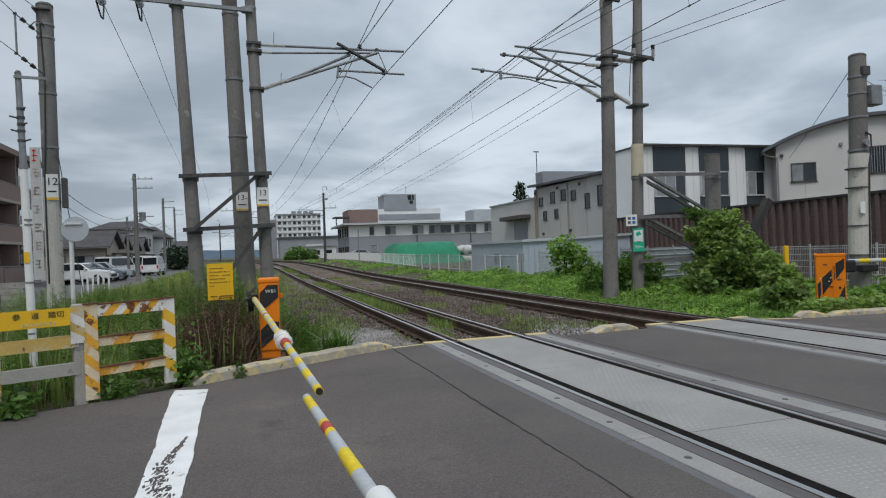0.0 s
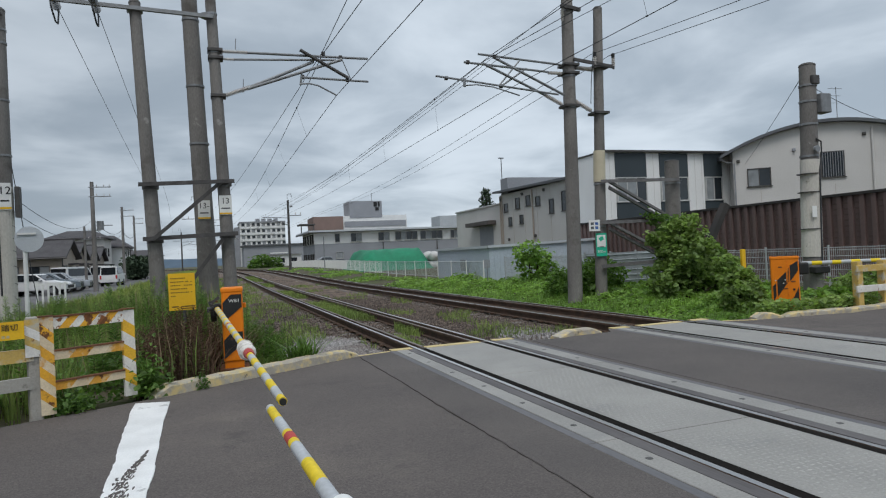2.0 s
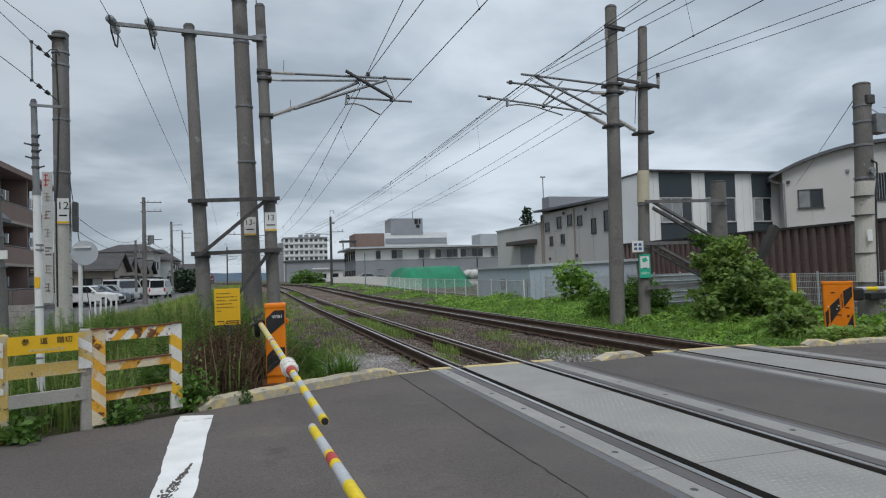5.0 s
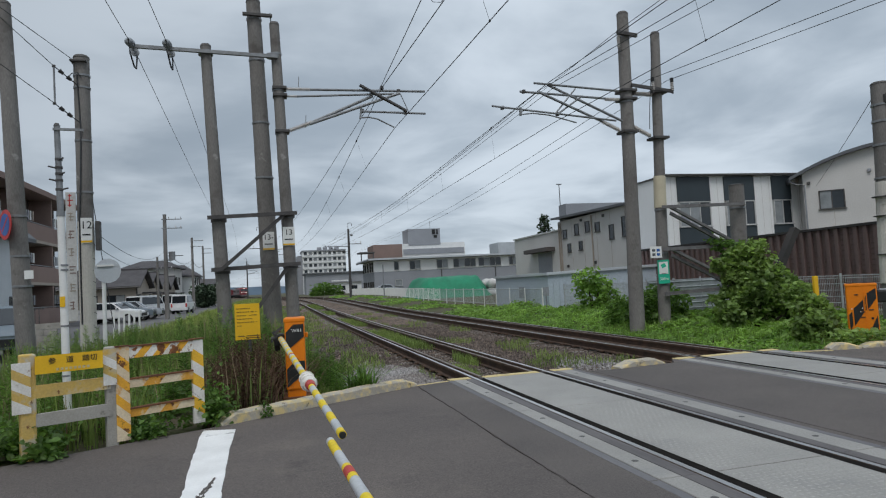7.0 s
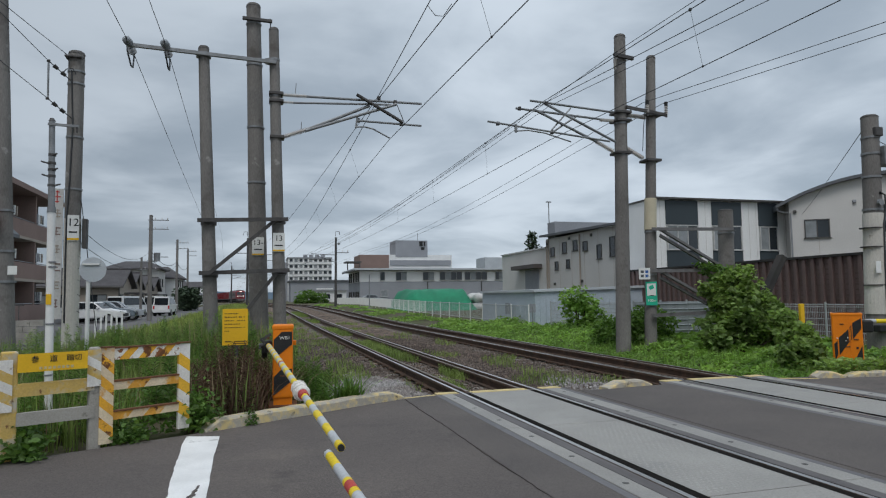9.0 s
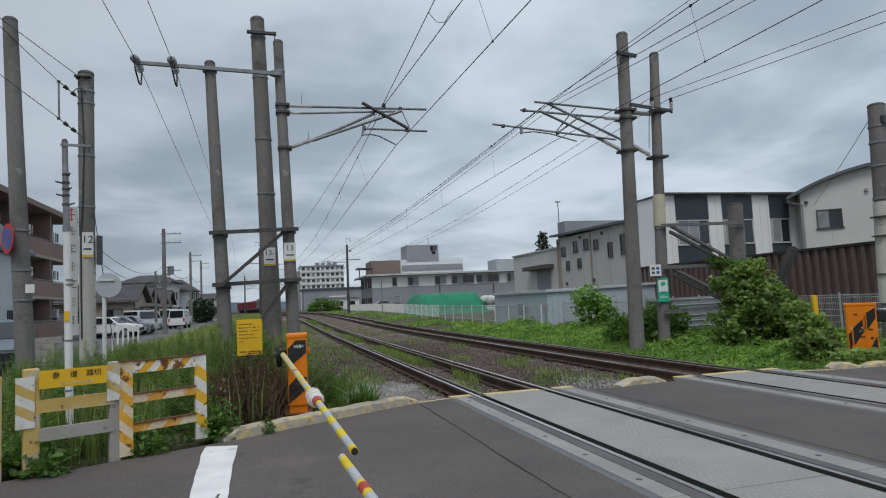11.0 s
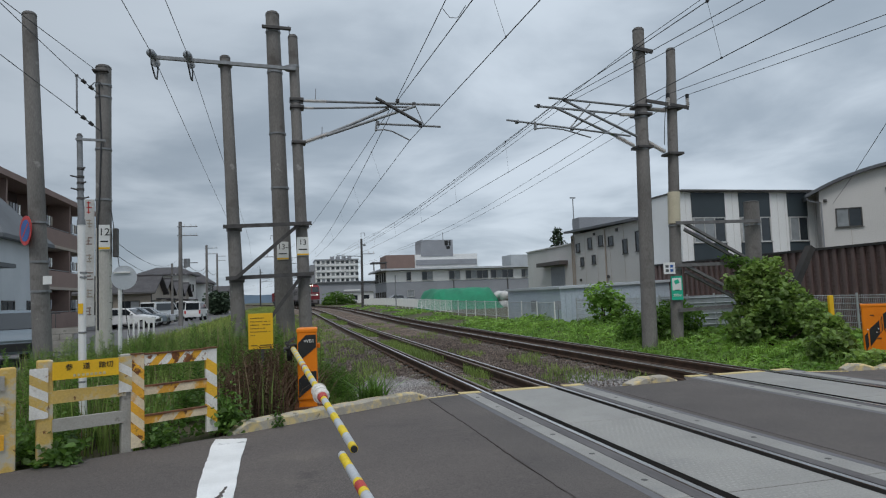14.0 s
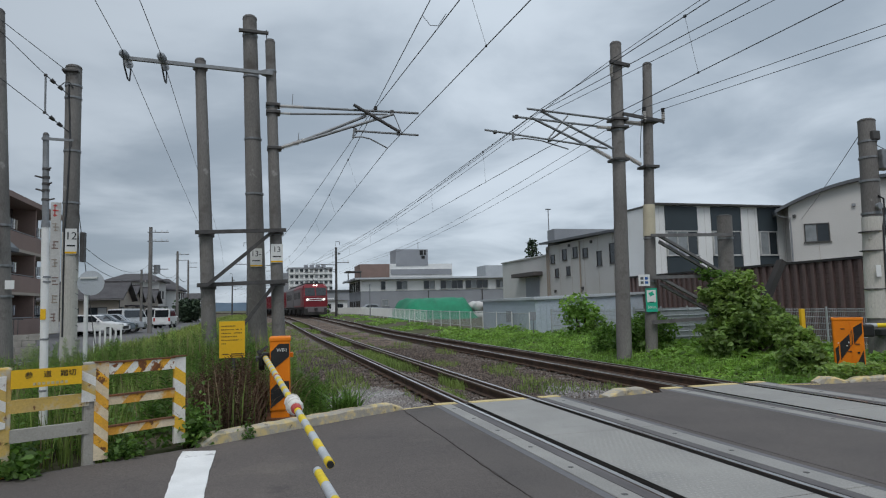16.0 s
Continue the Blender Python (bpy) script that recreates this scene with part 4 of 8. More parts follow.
def make_right_masts():
    g = "masts across the line"
    e = pole("cantilever_mast", "grey concrete mast carrying the far track's cantilever", E_B, E_T, 0.200, 0.150, POLE, (5.15, 6.0, 6.28, 7.75), g)
    f = pole("feeder_mast", "slim grey concrete mast with two feeder insulators", F_B, F_T, 0.165, 0.120, POLE, (5.0, 6.26, 3.1, 1.95), g)
    part("sleeve", rd(on(F_B, F_T, 3.1) - F_B, on(F_B, F_T, 3.95) - F_B, 0.162, 0.157, 20), POLE_CREAM, f, "cream painted sleeve")
    k = thing("cantilever", "trussed tube cantilever reaching over the far track", "cantilever", group="cantilevers")
    y = MY
    e1, e2, e3 = on(E_B, E_T, 6.24), on(E_B, E_T, 6.02), on(E_B, E_T, 5.14)
    f3 = on(F_B, F_T, 4.98)
    part("top_tube", rd((3.85, y, 6.40), e1 + Vector((-0.02, 0, 0.0)), 0.030), STEEL, k)
    part("mid_tube", rd((3.45, y, 6.17), e2 + Vector((-0.62, 0, 0.02)), 0.030), STEEL, k)
    insulator(e2 + Vector((-0.62, 0, 0.0)), e2 + Vector((-0.2, 0, 0)), 0.05, k)
    insulator(e1 + Vector((0.18, -0.05, -0.06)), e1 + Vector((0.75, -0.05, -0.08)), 0.062, k)
    part("registration_tube", rd((2.66, y - 0.04, 5.77), (6.1, y - 0.04, 5.44), 0.026), STEEL, k)
    part("strut_tube", rd((4.28, y, 6.34), f3 + Vector((-0.85, 0, 0.38)), 0.034), STEEL, k)
    insulator(f3 + Vector((-0.85, 0, 0.38)), f3 + Vector((-0.22, 0, 0.06)), 0.065, k)
    part("strut_tube", rd((3.95, y - 0.05, 6.15), e3 + Vector((-0.72, 0, 0.28)), 0.034), STEEL, k)
    insulator(e3 + Vector((-0.72, 0, 0.28)), e3 + Vector((-0.22, 0, 0.04)), 0.06, k)
    part("lattice_tube", rd((4.45, y, 5.60), (5.2, y, 6.1), 0.024), STEEL, k)
    part("lattice_tube", rd((4.4, y, 5.62), (5.0, y, 6.28), 0.02), STEEL, k)
    part("drop_bracket", bx((3.42, y - 0.04, 5.64), (0.06, 0.06, 0.22), 0, 0.01), STEEL, k)
    part("steady_arm", sweep([(3.40, y - 0.05, 5.56), (3.75, y - 0.05, 5.60), (4.2, y - 0.05, 5.56), (4.95, y - 0.05, 5.37)], 0.018, 6), STEEL, k)
    part("tie_bar", beam(e1 + Vector((0.05, -0.2, 0.12)), on(F_B, F_T, 6.22) + Vector((0.35, -0.2, 0)), 0.06, 0.08), STEEL_DARK, k)
    for a in (e1, e2, e3, f3, on(F_B, F_T, 6.22)):
        part("mast_bracket", bx(a, (0.44, 0.42, 0.07), 0, 0.01), STEEL_DARK, k)
    for p in ((2.95, y, 5.74), (3.55, y, 6.17), (4.3, y, 6.36), (4.45, y, 5.6)):
        part("clamp", bx(p, (0.08, 0.09, 0.09), 0, 0.01), STEEL_DARK, k)
    # feeder insulators on the slim mast
    for x in (7.18, 7.76):
        s = thing("post_insulator", "white porcelain post insulator with a dark cap", "insulator", (x, MY - 0.2, 6.22), group="post insulators")
        insulator((0, 0, 0.02), (0, 0, 0.26), 0.055, s)
        part("cap", rd((0, 0, 0.24), (0, 0, 0.36), 0.045, 0.05), BLACK, s)
        part("foot", rd((0, 0, -0.06), (0, 0, 0.03), 0.03), STEEL_DARK, s)
    tb = part("top_bracket", beam(on(E_B, E_T, 7.72) + Vector((-0.30, -0.2, 0.05)) - E_B, on(E_B, E_T, 7.72) + Vector((0.28, -0.2, -0.02)) - E_B, 0.08, 0.09), STEEL_DARK, e)
    q = on(E_B, E_T, 7.6) - E_B
    insulator(q + Vector((-0.27, -0.2, 0.05)), q + Vector((-0.27, -0.2, -0.25)), 0.05, e)
    part("drop_wire", sweep([on(F_B, F_T, z) + Vector((-0.28 - 0.06 * math.sin(z * 1.5), -0.15, 0)) - F_B for z in (7.7, 7.2, 6.5, 5.8, 5.2)], 0.010), WIRE, f)
    # green sign and a blue-white one
    fz = facing(on(F_B, F_T, 1.40) + Vector((-0.08, -0.18, 0)) - F_B, (-0.35, -1))
    s = part("crossing_sign", bx((0, 0, 0), (0.29, 0.62, 0.008), 0, 0, fz), GREEN_SIGN, f, "green emergency notice with a white arrow panel")
    part("panel", bx((0, 0.10, 0.006), (0.23, 0.32, 0.004), 0, 0, fz), WHITE, s)
    part("arrow", bx((0.0, -0.055, 0.009), (0.12, 0.018, 0.004), 0, 0, fz), BLACK, s)
    part("pictogram", bx((0.0, 0.16, 0.009), (0.12, 0.10, 0.004), 25, 0, fz), GREEN_SIGN, s)
    lettering("distance", "300m", fz @ Matrix.Translation((0, -0.19, 0.006)), 0.10, WHITE, s)
    fz = facing(on(F_B, F_T, 1.92) + Vector((-0.30, -0.19, 0)) - F_B, (-0.25, -1))
    s = part("notice", bx((0, 0, 0), (0.30, 0.30, 0.008), 0, 0, fz), WHITE, f, "small white notice with blue marks")
    for i in range(2):
        for j in range(2):
            part("writing_bar", bx((-0.06 + 0.12 * i, 0.05 - 0.11 * j, 0.006), (0.08, 0.07, 0.004), 0, 0, fz), BLUE if i else ROOF, s)
    # stump pole behind, and the struts to it
    st = pole("stump_pole", "short weathered concrete stump pole among creepers", (9.75, MY + 0.2, -0.05), (9.86, MY + 0.2, 3.72), 0.23, 0.20, POLE, (3.12,), g)
    br = thing("mast_brace", "weathered angle-iron struts between mast and stump, wrapped in creeper", "bracing")
    part("rail", angle_iron(on(F_B, F_T, 3.06) + Vector((-0.1, -0.22, 0)), (9.9, MY - 0.05, 3.12), 0.085), STEEL_OLD, br)
    part("rail", angle_iron(on(F_B, F_T, 1.95) + Vector((-0.1, -0.22, 0)), (9.9, MY - 0.05, 1.98), 0.085), STEEL_OLD, br)
    part("rail", angle_iron(on(F_B, F_T, 0.78) + Vector((-0.1, -0.22, 0)), (9.9, MY - 0.05, 0.85), 0.085), STEEL_OLD, br)
    for dz in (0.0, -0.17):
        part("diagonal", angle_iron(on(F_B, F_T, 3.06 + dz) + Vector((0.1, -0.24, 0)), (9.8, MY - 0.1, 1.85 + dz), 0.10), STEEL_OLD, br)
        part("diagonal", angle_iron(on(F_B, F_T, 1.95 + dz) + Vector((0.1, -0.24, 0)), (9.8, MY - 0.1, 0.75 + dz), 0.10), STEEL_OLD, br)


make_left_masts()
make_right_masts()


def sag_line(x0, z0, x1, z1, ya, yb, sag, n=14):
    return [(x0 + (x1 - x0) * i / n + bend(ya + (yb - ya) * i / n), ya + (yb - ya) * i / n, z0 + (z1 - z0) * i / n - 4 * sag * (i / n) * (1 - i / n) + grade(ya + (yb - ya) * i / n)) for i in range(n + 1)]


def make_wires():
    spans = ((-40, MY), (MY, 80), (80, 150), (150, 230))

    def line(name, label, x, z, sag, r, xs=None, zend=None):
        pts = []
        for i, (a, b) in enumerate(spans):
            xa, xb = (xs[i], xs[i + 1]) if xs else (x, x)
            za, zb = (z if i != 2 else z), z
            pts += sag_line(xa, za, xb, zb, a, b, sag * ((b - a) / 60) ** 2)[(1 if pts else 0):]
        ob = part(name, sweep(pts, r, 5), WIRE)
        return tagged(ob, label, "wire", "overhead wires")
    line("contact_wire", "bare contact wire over the nearer track", 0, 5.20, 0.05, 0.008, (2.1, 0.17, 0.3, 0.3, 0.3))
    m1 = line("messenger_wire", "stranded messenger wire over the nearer track", 0, 6.14, 0.30, 0.009, (2.2, -0.12, 0.3, 0.3, 0.3))
    line("auxiliary_wire", "second wire running beside the messenger", 0, 6.20, 0.20, 0.008, (-1.4, -0.12, -2.8, -3.0, -3.0))
    line("contact_wire", "bare contact wire over the far track", 0, 5.37, 0.05, 0.008, (7.0, 4.32, 4.0, 4.2, 4.2))
    m2 = line("messenger_wire", "stranded messenger wire over the far track", 0, 6.42, 0.20, 0.009, (5.6, 4.25, 4.0, 4.2, 4.2))
    line("auxiliary_wire", "second wire over the far track", 0, 6.22, 0.20, 0.008, (10.0, 4.0, 4.3, 4.0, 4.0))
    line("auxiliary_wire", "return wire on the registration tube", 0, 6.30, 0.20, 0.007, (11.5, 4.4, 4.6, 4.4, 4.4))
    line("return_wire", "wire carried on the mast bracket", 0, 7.78, 0.3, 0.008, (6.15, 6.2, 6.2, 6.2, 6.2))
    line("feeder_wire", "feeder wire on a post insulator", 0, 6.58, 0.3, 0.008, (20.0, 7.18, 10.5, 10, 10))
    line("feeder_wire", "feeder wire on a post insulator", 0, 6.58, 0.3, 0.008, (21.0, 7.76, 11.2, 10.8, 10.8))
    line("transmission_wire", "thin transmission wire on the crossarm", 0, 6.92, 0.2, 0.007, (-5.7, -5.56, -7.2, -7.2, -7.2))
    line("transmission_wire", "thin transmission wire on the crossarm", 0, 6.92, 0.2, 0.007, (-4.85, -4.82, -6.0, -6.0, -6.0))
    # droppers between messenger and contact wire
    for own, xs, zc, zm, sag, ys in ((m1, ((2.1, 0.17, 0.3), (2.2, -0.12, 0.3)), 5.20, 6.14, 0.30, (3.4, 8.6, 20, 26, 33, 41, 50, 60)), (m2, ((7.0, 4.32, 4.0), (5.6, 4.25, 4.0)), 5.37, 6.42, 0.20, (4, 9.3, 19.5, 26, 33, 41, 50, 60))):
        for y in ys:
            k, ln = (0, 55) if y < MY else (1, 65)
            t = (y + 40) / 55 if y < MY else (y - MY) / 65
            q = 4 * (ln / 60) ** 2 * t * (1 - t)
            xc, xm = (w[k] + (w[k + 1] - w[k]) * t + bend(y) for w in xs)
            zc_, zm_ = zc - 0.05 * q + grade(y), zm - sag * q + grade(y)
            part("dropper", sweep([(xc, y, zc_), (xm, y, zm_)], 0.003, 4), WIRE, own)
            part("clip", bx((xm, y, zm_), (0.04, 0.06, 0.05), 0, 0.01), WIRE, own)
            part("clip", bx((xc, y, zc_), (0.025, 0.05, 0.035), 0, 0.01), WIRE, own)
    for a, b in (((0.10, 9.6, 6.10), (-0.22, 9.9, 6.17)),):
        tagged(part("jumper_cable", sweep([a, (0.0, 9.75, 5.95), (-0.12, 9.8, 5.97), b], 0.006, 5), WIRE), "short sagging jumper between two overhead wires", "cable")
    # far masts with their cantilevers
    for x, s, y in ((7.2, -1, 80), (-3.15, 1, 82), (6.6, -1, 150), (-3.6, 1, 150)):
        xx = x + bend(y)
        t = pole("far_mast", "distant steel-grey overhead line mast with bracket arms", (xx, y, grade(y)), (xx + 0.05, y, 8.85), 0.17, 0.13, STEEL_DARK, (5.4, 6.3), "far masts")
        part("arm", rd((0, 0, 6.2), (s * 3.0, 0, 6.35), 0.035), STEEL_DARK, t)
        part("arm", rd((0, 0, 5.3), (s * 2.2, 0, 6.1), 0.035), STEEL_DARK, t)
        part("arm", rd((0, 0, 5.6), (s * 3.2, 0, 5.65), 0.03), STEEL_DARK, t)
        part("crossarm", rd((-s * 1.6, 0, 6.5), (0, 0, 6.5), 0.04), STEEL_DARK, t)
        for dx in (0.9, 1.5):
            insulator((-s * dx, 0, 6.52), (-s * dx, 0, 6.85), 0.06, t)
        part("top_frame", sweep([(0, 0, 8.55), (-s * 0.02, 0, 9.1), (-s * 0.45, 0, 9.12), (-s * 0.5, 0, 8.7)], 0.04, 6), STEEL_DARK, t)
        part("lamp", rd((0.25, -0.1, 7.6), (0.55, -0.1, 7.6), 0.14, 0.10), STEEL, t)


make_wires()


# ---- barriers, fences and signs at the crossing ----
def machine(name, label, at, rz, w=0.25, d=0.42, h=1.05, word="", flip=1, wide=False):
    """A barrier machine: painted cabinet on a foot, with black slanted panels and a door."""
    t = thing(name, label, "barrier machine", at, rz, "barrier machines")
    part("foot", bx((0, 0, 0.03), (w + 0.10, d + 0.06, 0.06), 0, 0.01), RUST_BROWN, t)
    part("plinth", bx((0, 0, 0.11), (w - 0.02, d - 0.04, 0.12), 0, 0.01), ORANGE, t)
    part("cabinet", bx((0, 0, (h + 0.14) / 2), (w, d, h - 0.14), 0, 0.022), ORANGE, t, "orange painted steel cabinet")
    part("lid", bx((0, 0, h - 0.03), (w + 0.016, d + 0.016, 0.06), 0, 0.016), ORANGE, t)
    y = -d / 2 - 0.003
    if wide:
        a = w / 2 - 0.01
        shapes = (((0.03, 0.40), (0.15, 0.47), (0.15, 0.19), (0.05, 0.06)), ((0.20, 0.53), (0.54, 0.71), (0.54, 0.44), (0.20, 0.17)), ((0.58, 0.76), (0.64, 0.79), (0.64, 0.50), (0.58, 0.46)), ((0.68, 0.84), (0.98, 0.94), (0.98, 0.73), (0.68, 0.50)), ((0.70, 0.06), (0.98, 0.38), (0.98, 0.06)))
        for shape in shapes:
            out = [(-a + 2 * a * p, 0.10 + (h - 0.14) * q) for p, q in shape][::-1]
            bm = bmesh.new()
            f = [bm.verts.new((px, y - 0.004, pz)) for px, pz in out]
            bm.faces.new(f)
            q = bmesh.ops.extrude_face_region(bm, geom=bm.faces[:])
            bmesh.ops.translate(bm, verts=[v for v in q["geom"] if isinstance(v, bmesh.types.BMVert)], vec=(0, 0.006, 0))
            bmesh.ops.recalc_face_normals(bm, faces=bm.faces)
            part("black_panel", bm, BLACK, t, "black slanted warning stripe")
    for z0, z1 in () if wide else ((h * 0.58, h * 0.92), (h * 0.15, h * 0.48)):
        bm = bmesh.new()
        a, s = w / 2 - 0.012, flip
        out = ((-a * s, z0 + 0.02), (a * s, z0 + 0.20), (a * s, z1), (-a * s + 0.10 * s, z1), (-a * s, z1 - 0.10))
        f = [bm.verts.new((px, y, pz)) for px, pz in out]
        g = [bm.verts.new((px, y - 0.004, pz)) for px, pz in out]
        bm.faces.new(g)
        for i in range(5):
            bm.faces.new((f[i], f[(i + 1) % 5], g[(i + 1) % 5], g[i]))
        bmesh.ops.recalc_face_normals(bm, faces=bm.faces)
        part("black_panel", bm, BLACK, t, "black slanted warning panel")
    for z in (h * 0.50, h * 0.40):
        part("slot", bx((0.0, y - 0.003, z), (0.07, 0.008, 0.018), 0, 0.003), RUST_BROWN, t)
    part("side_box", bx((w / 2 + 0.02, -0.05, h * 0.78), (0.04, 0.12, 0.06), 0, 0.008), ORANGE, t)
    if word:
        lettering("writing", word, facing((0.025, y - 0.006, h * 0.845), (0, -1)), 0.058, WHITE, t, 1.1)
    return t


def arm(parent, p0, p1, r0, r1, start, joints=(), reds=()):
    """A barrier arm in parent's space: a tapering pole built of painted bands, with joints."""
    p0, p1 = Vector(p0), Vector(p1)
    L = (p1 - p0).length
    a = part("barrier_arm", rd(p0, p0.lerp(p1, 0.004), r0 * 0.9, r0 * 0.9, 14), STEEL_DARK, parent, "tapering barrier arm in yellow and silver bands")
    s, k = 0.0, start
    rnd = random.Random(int(L * 100))
    while s < L - 0.01:
        e = min(L, s + rnd.uniform(0.165, 0.205))
        q0, q1 = p0.lerp(p1, s / L), p0.lerp(p1, e / L)
        b = rd(q0, q1, r0 + (r1 - r0) * s / L, r0 + (r1 - r0) * e / L, 16)
        shade(part("band", b, ARM_YELLOW if k % 2 == 0 else ARM_GREY, a))
        s, k = e, k + 1
    for f in reds:
        q0, q1 = p0.lerp(p1, f), p0.lerp(p1, f + 0.085 / L)
        r = r0 + (r1 - r0) * f
        part("reflector", rd(q0, q1, r * 1.03, r * 1.03, 16), ARM_RED, a, "faded red reflective band")
    for f in joints:
        q = p0.lerp(p1, f)
        d = (p1 - p0).normalized()
        bm = bmesh.new()
        r = r0 + (r1 - r0) * f
        for i in range(7):
            rod(bm, q + d * (i * 0.044 - 0.17), q + d * (i * 0.044 - 0.122) + Vector((0.004 * math.sin(i * 9), 0, 0.004 * math.cos(i * 7))), r * (1.9 + 0.45 * math.sin(i * 2.4)), r * (2.0 + 0.4 * math.cos(i * 1.7)), 11)
        part("joint", bm, TAPE, a, "lumpy joint wrapped in dirty white tape")
        part("sleeve", rd(q + d * 0.11, q + d * 0.26, r * 1.5, r * 1.2, 14), ARM_RED, a, "red joint sleeve")
    part("end_cap", rd(p1, p1.lerp(p1 + (p1 - p0), 0.002), r1 * 0.8, r1 * 0.8, 14), BLACK, a)
    return a


def make_barriers():
    m = machine("barrier_machine", "orange crossing barrier machine with black panels and a lowered arm", (-2.56, 8.62, 0.0), -3, 0.25, 0.40, 1.06, "WB1")
    hub = part("hub", bx((-0.18, -0.08, 0.79), (0.10, 0.18, 0.15), 0, 0.03), BLACK, m, "greasy black arm hub")
    for i in range(4):
        part("counterweight", bx((-0.235, 0.03 + 0.045 * i, 0.76 - 0.025 * i), (0.07, 0.035, 0.15 - 0.01 * i), 0, 0.008), BLACK, hub)
    for i, (dx, dz) in enumerate(((-0.05, 0.07), (0.02, 0.10), (-0.08, -0.02), (0.03, -0.06), (-0.03, 0.03))):
        part("bolt", rd((-0.20 + dx, -0.24, 0.80 + dz), (-0.20 + dx, -0.17, 0.80 + dz), 0.014, 0.014, 8), RUST_BROWN if i % 2 else STEEL_DARK, hub)
    for z0, z1 in ((0.90, 0.72), (0.86, 0.95)):
        part("link", beam((-0.27, -0.14, z0), (-0.15, -0.16, z1), 0.02, 0.035), STEEL_DARK, hub)
    part("axle", rd((-0.30, -0.08, 0.80), (0.0, -0.08, 0.80), 0.030), STEEL_DARK, hub)
    inv = m.matrix_basis.inverted()
    arm(m, inv @ Vector((-2.745, 8.50, 0.80)), inv @ Vector((-2.565, 2.62, 0.785)), 0.034, 0.0180, 0, (0.715,), (0.40,))
    m2 = machine("barrier_machine", "orange crossing barrier machine beside the road, its arm lowered", (-2.10, -3.9, 0.0), 180, 0.25, 0.40, 1.06)
    part("hub", bx((0.20, 0.10, 0.78), (0.14, 0.22, 0.20), 0, 0.03), BLACK, m2)
    inv = m2.matrix_basis.inverted()
    arm(m2, inv @ Vector((-2.33, -3.8, 0.79)), inv @ Vector((-2.612, 2.66, 0.755)), 0.034, 0.0175, 1, (), (0.912,))
    ring = part("joint", rd(inv @ Vector((-2.546, 1.24, 0.763)), inv @ Vector((-2.553, 1.46, 0.762)), 0.037, 0.033, 28), WHITE, m2, "smooth white arm joint")
    m3 = machine("barrier_machine", "wide orange barrier machine with black slanted panels across the line", (7.38, 9.24, 0.0), -45, 0.47, 0.34, 1.0, wide=True)
    part("door_seam", bx((0.045, -0.174, 0.52), (0.010, 0.012, 0.80)), ORANGE, m3)
    part("door_slot", bx((-0.08, -0.175, 0.80), (0.06, 0.012, 0.020), 0, 0.003), RUST_BROWN, m3)
    part("name_plate", bx((0.13, -0.175, 0.53), (0.07, 0.012, 0.022)), RUST_BROWN, m3)
    part("keyhole", bx((0.14, -0.175, 0.38), (0.035, 0.012, 0.035)), BLACK, m3)
    for px, pz in ((-0.16, 0.55), (-0.03, 0.50), (0.0, 0.56)):
        part("rivet", rd((px, -0.180, pz), (px, -0.170, pz), 0.011, None, 8), WHITE, m3)
    # the other lowered arm, far side of the line
    inv = m3.matrix_basis.inverted()
    hb = part("hub", bx((0.31, 0.0, 0.76), (0.18, 0.26, 0.22), 0, 0.03), BLACK, m3)
    st = thing("striped_stand", "yellow wooden stand holding the far barrier arm", "barrier stand", (8.35, 8.45, 0))
    for x in (-0.10, 0.55):
        part("post", bx((x, 0, 0.42), (0.13, 0.13, 0.86), 0, 0.012), YELLOW_WORN, st)
    for z in (0.35, 0.72):
        part("rail", bx((0.22, -0.075, z), (0.9, 0.03, 0.12), 0, 0.008), YELLOW_WORN if z > 0.5 else WHITE_WORN, st)
    arm(m3, inv @ Vector((7.70, 9.15, 0.84)), inv @ Vector((12.4, 7.2, 0.84)), 0.04, 0.024, 1)


def slant_bar(p0, p1, h, t, n, mats, parent, name, slant=0.5, up=True):
    """A flat bar from p0 to p1 painted in slanted stripes; h is its face height, t its thickness."""
    p0, p1 = Vector(p0), Vector(p1)
    L = (p1 - p0).length
    d = (p1 - p0).normalized()
    side = Vector((0, 0, 1)) if abs(d.z) < 0.5 else Vector((0.9, 0.43, 0)).normalized()
    nrm = d.cross(side).normalized()
    step = L / n
    sh = slant * h
    cuts = [i * step for i in range(n + 1)]
    for i in range(n):
        a, b = cuts[i], cuts[i + 1]
        lo = (max(0, a - sh / 2) if i else 0.0, min(L, b - sh / 2) if i < n - 1 else L)
        hi = (min(L, a + sh / 2) if i else 0.0, min(L, b + sh / 2) if i < n - 1 else L)
        bm = bmesh.new()
        vs = []
        for o in (-t / 2, t / 2):
            vs.append([bm.verts.new(p0 + d * s + side * (q * h / 2) + nrm * o) for s, q in ((lo[0], -1), (lo[1], -1), (hi[1], 1), (hi[0], 1))])
        bm.faces.new(vs[0])
        bm.faces.new(vs[1][::-1])
        for k in range(4):
            bm.faces.new((vs[0][k], vs[0][(k + 1) % 4], vs[1][(k + 1) % 4], vs[1][k]))
        bmesh.ops.recalc_face_normals(bm, faces=bm.faces)
        part(name, bm, mats[i % 2], parent)


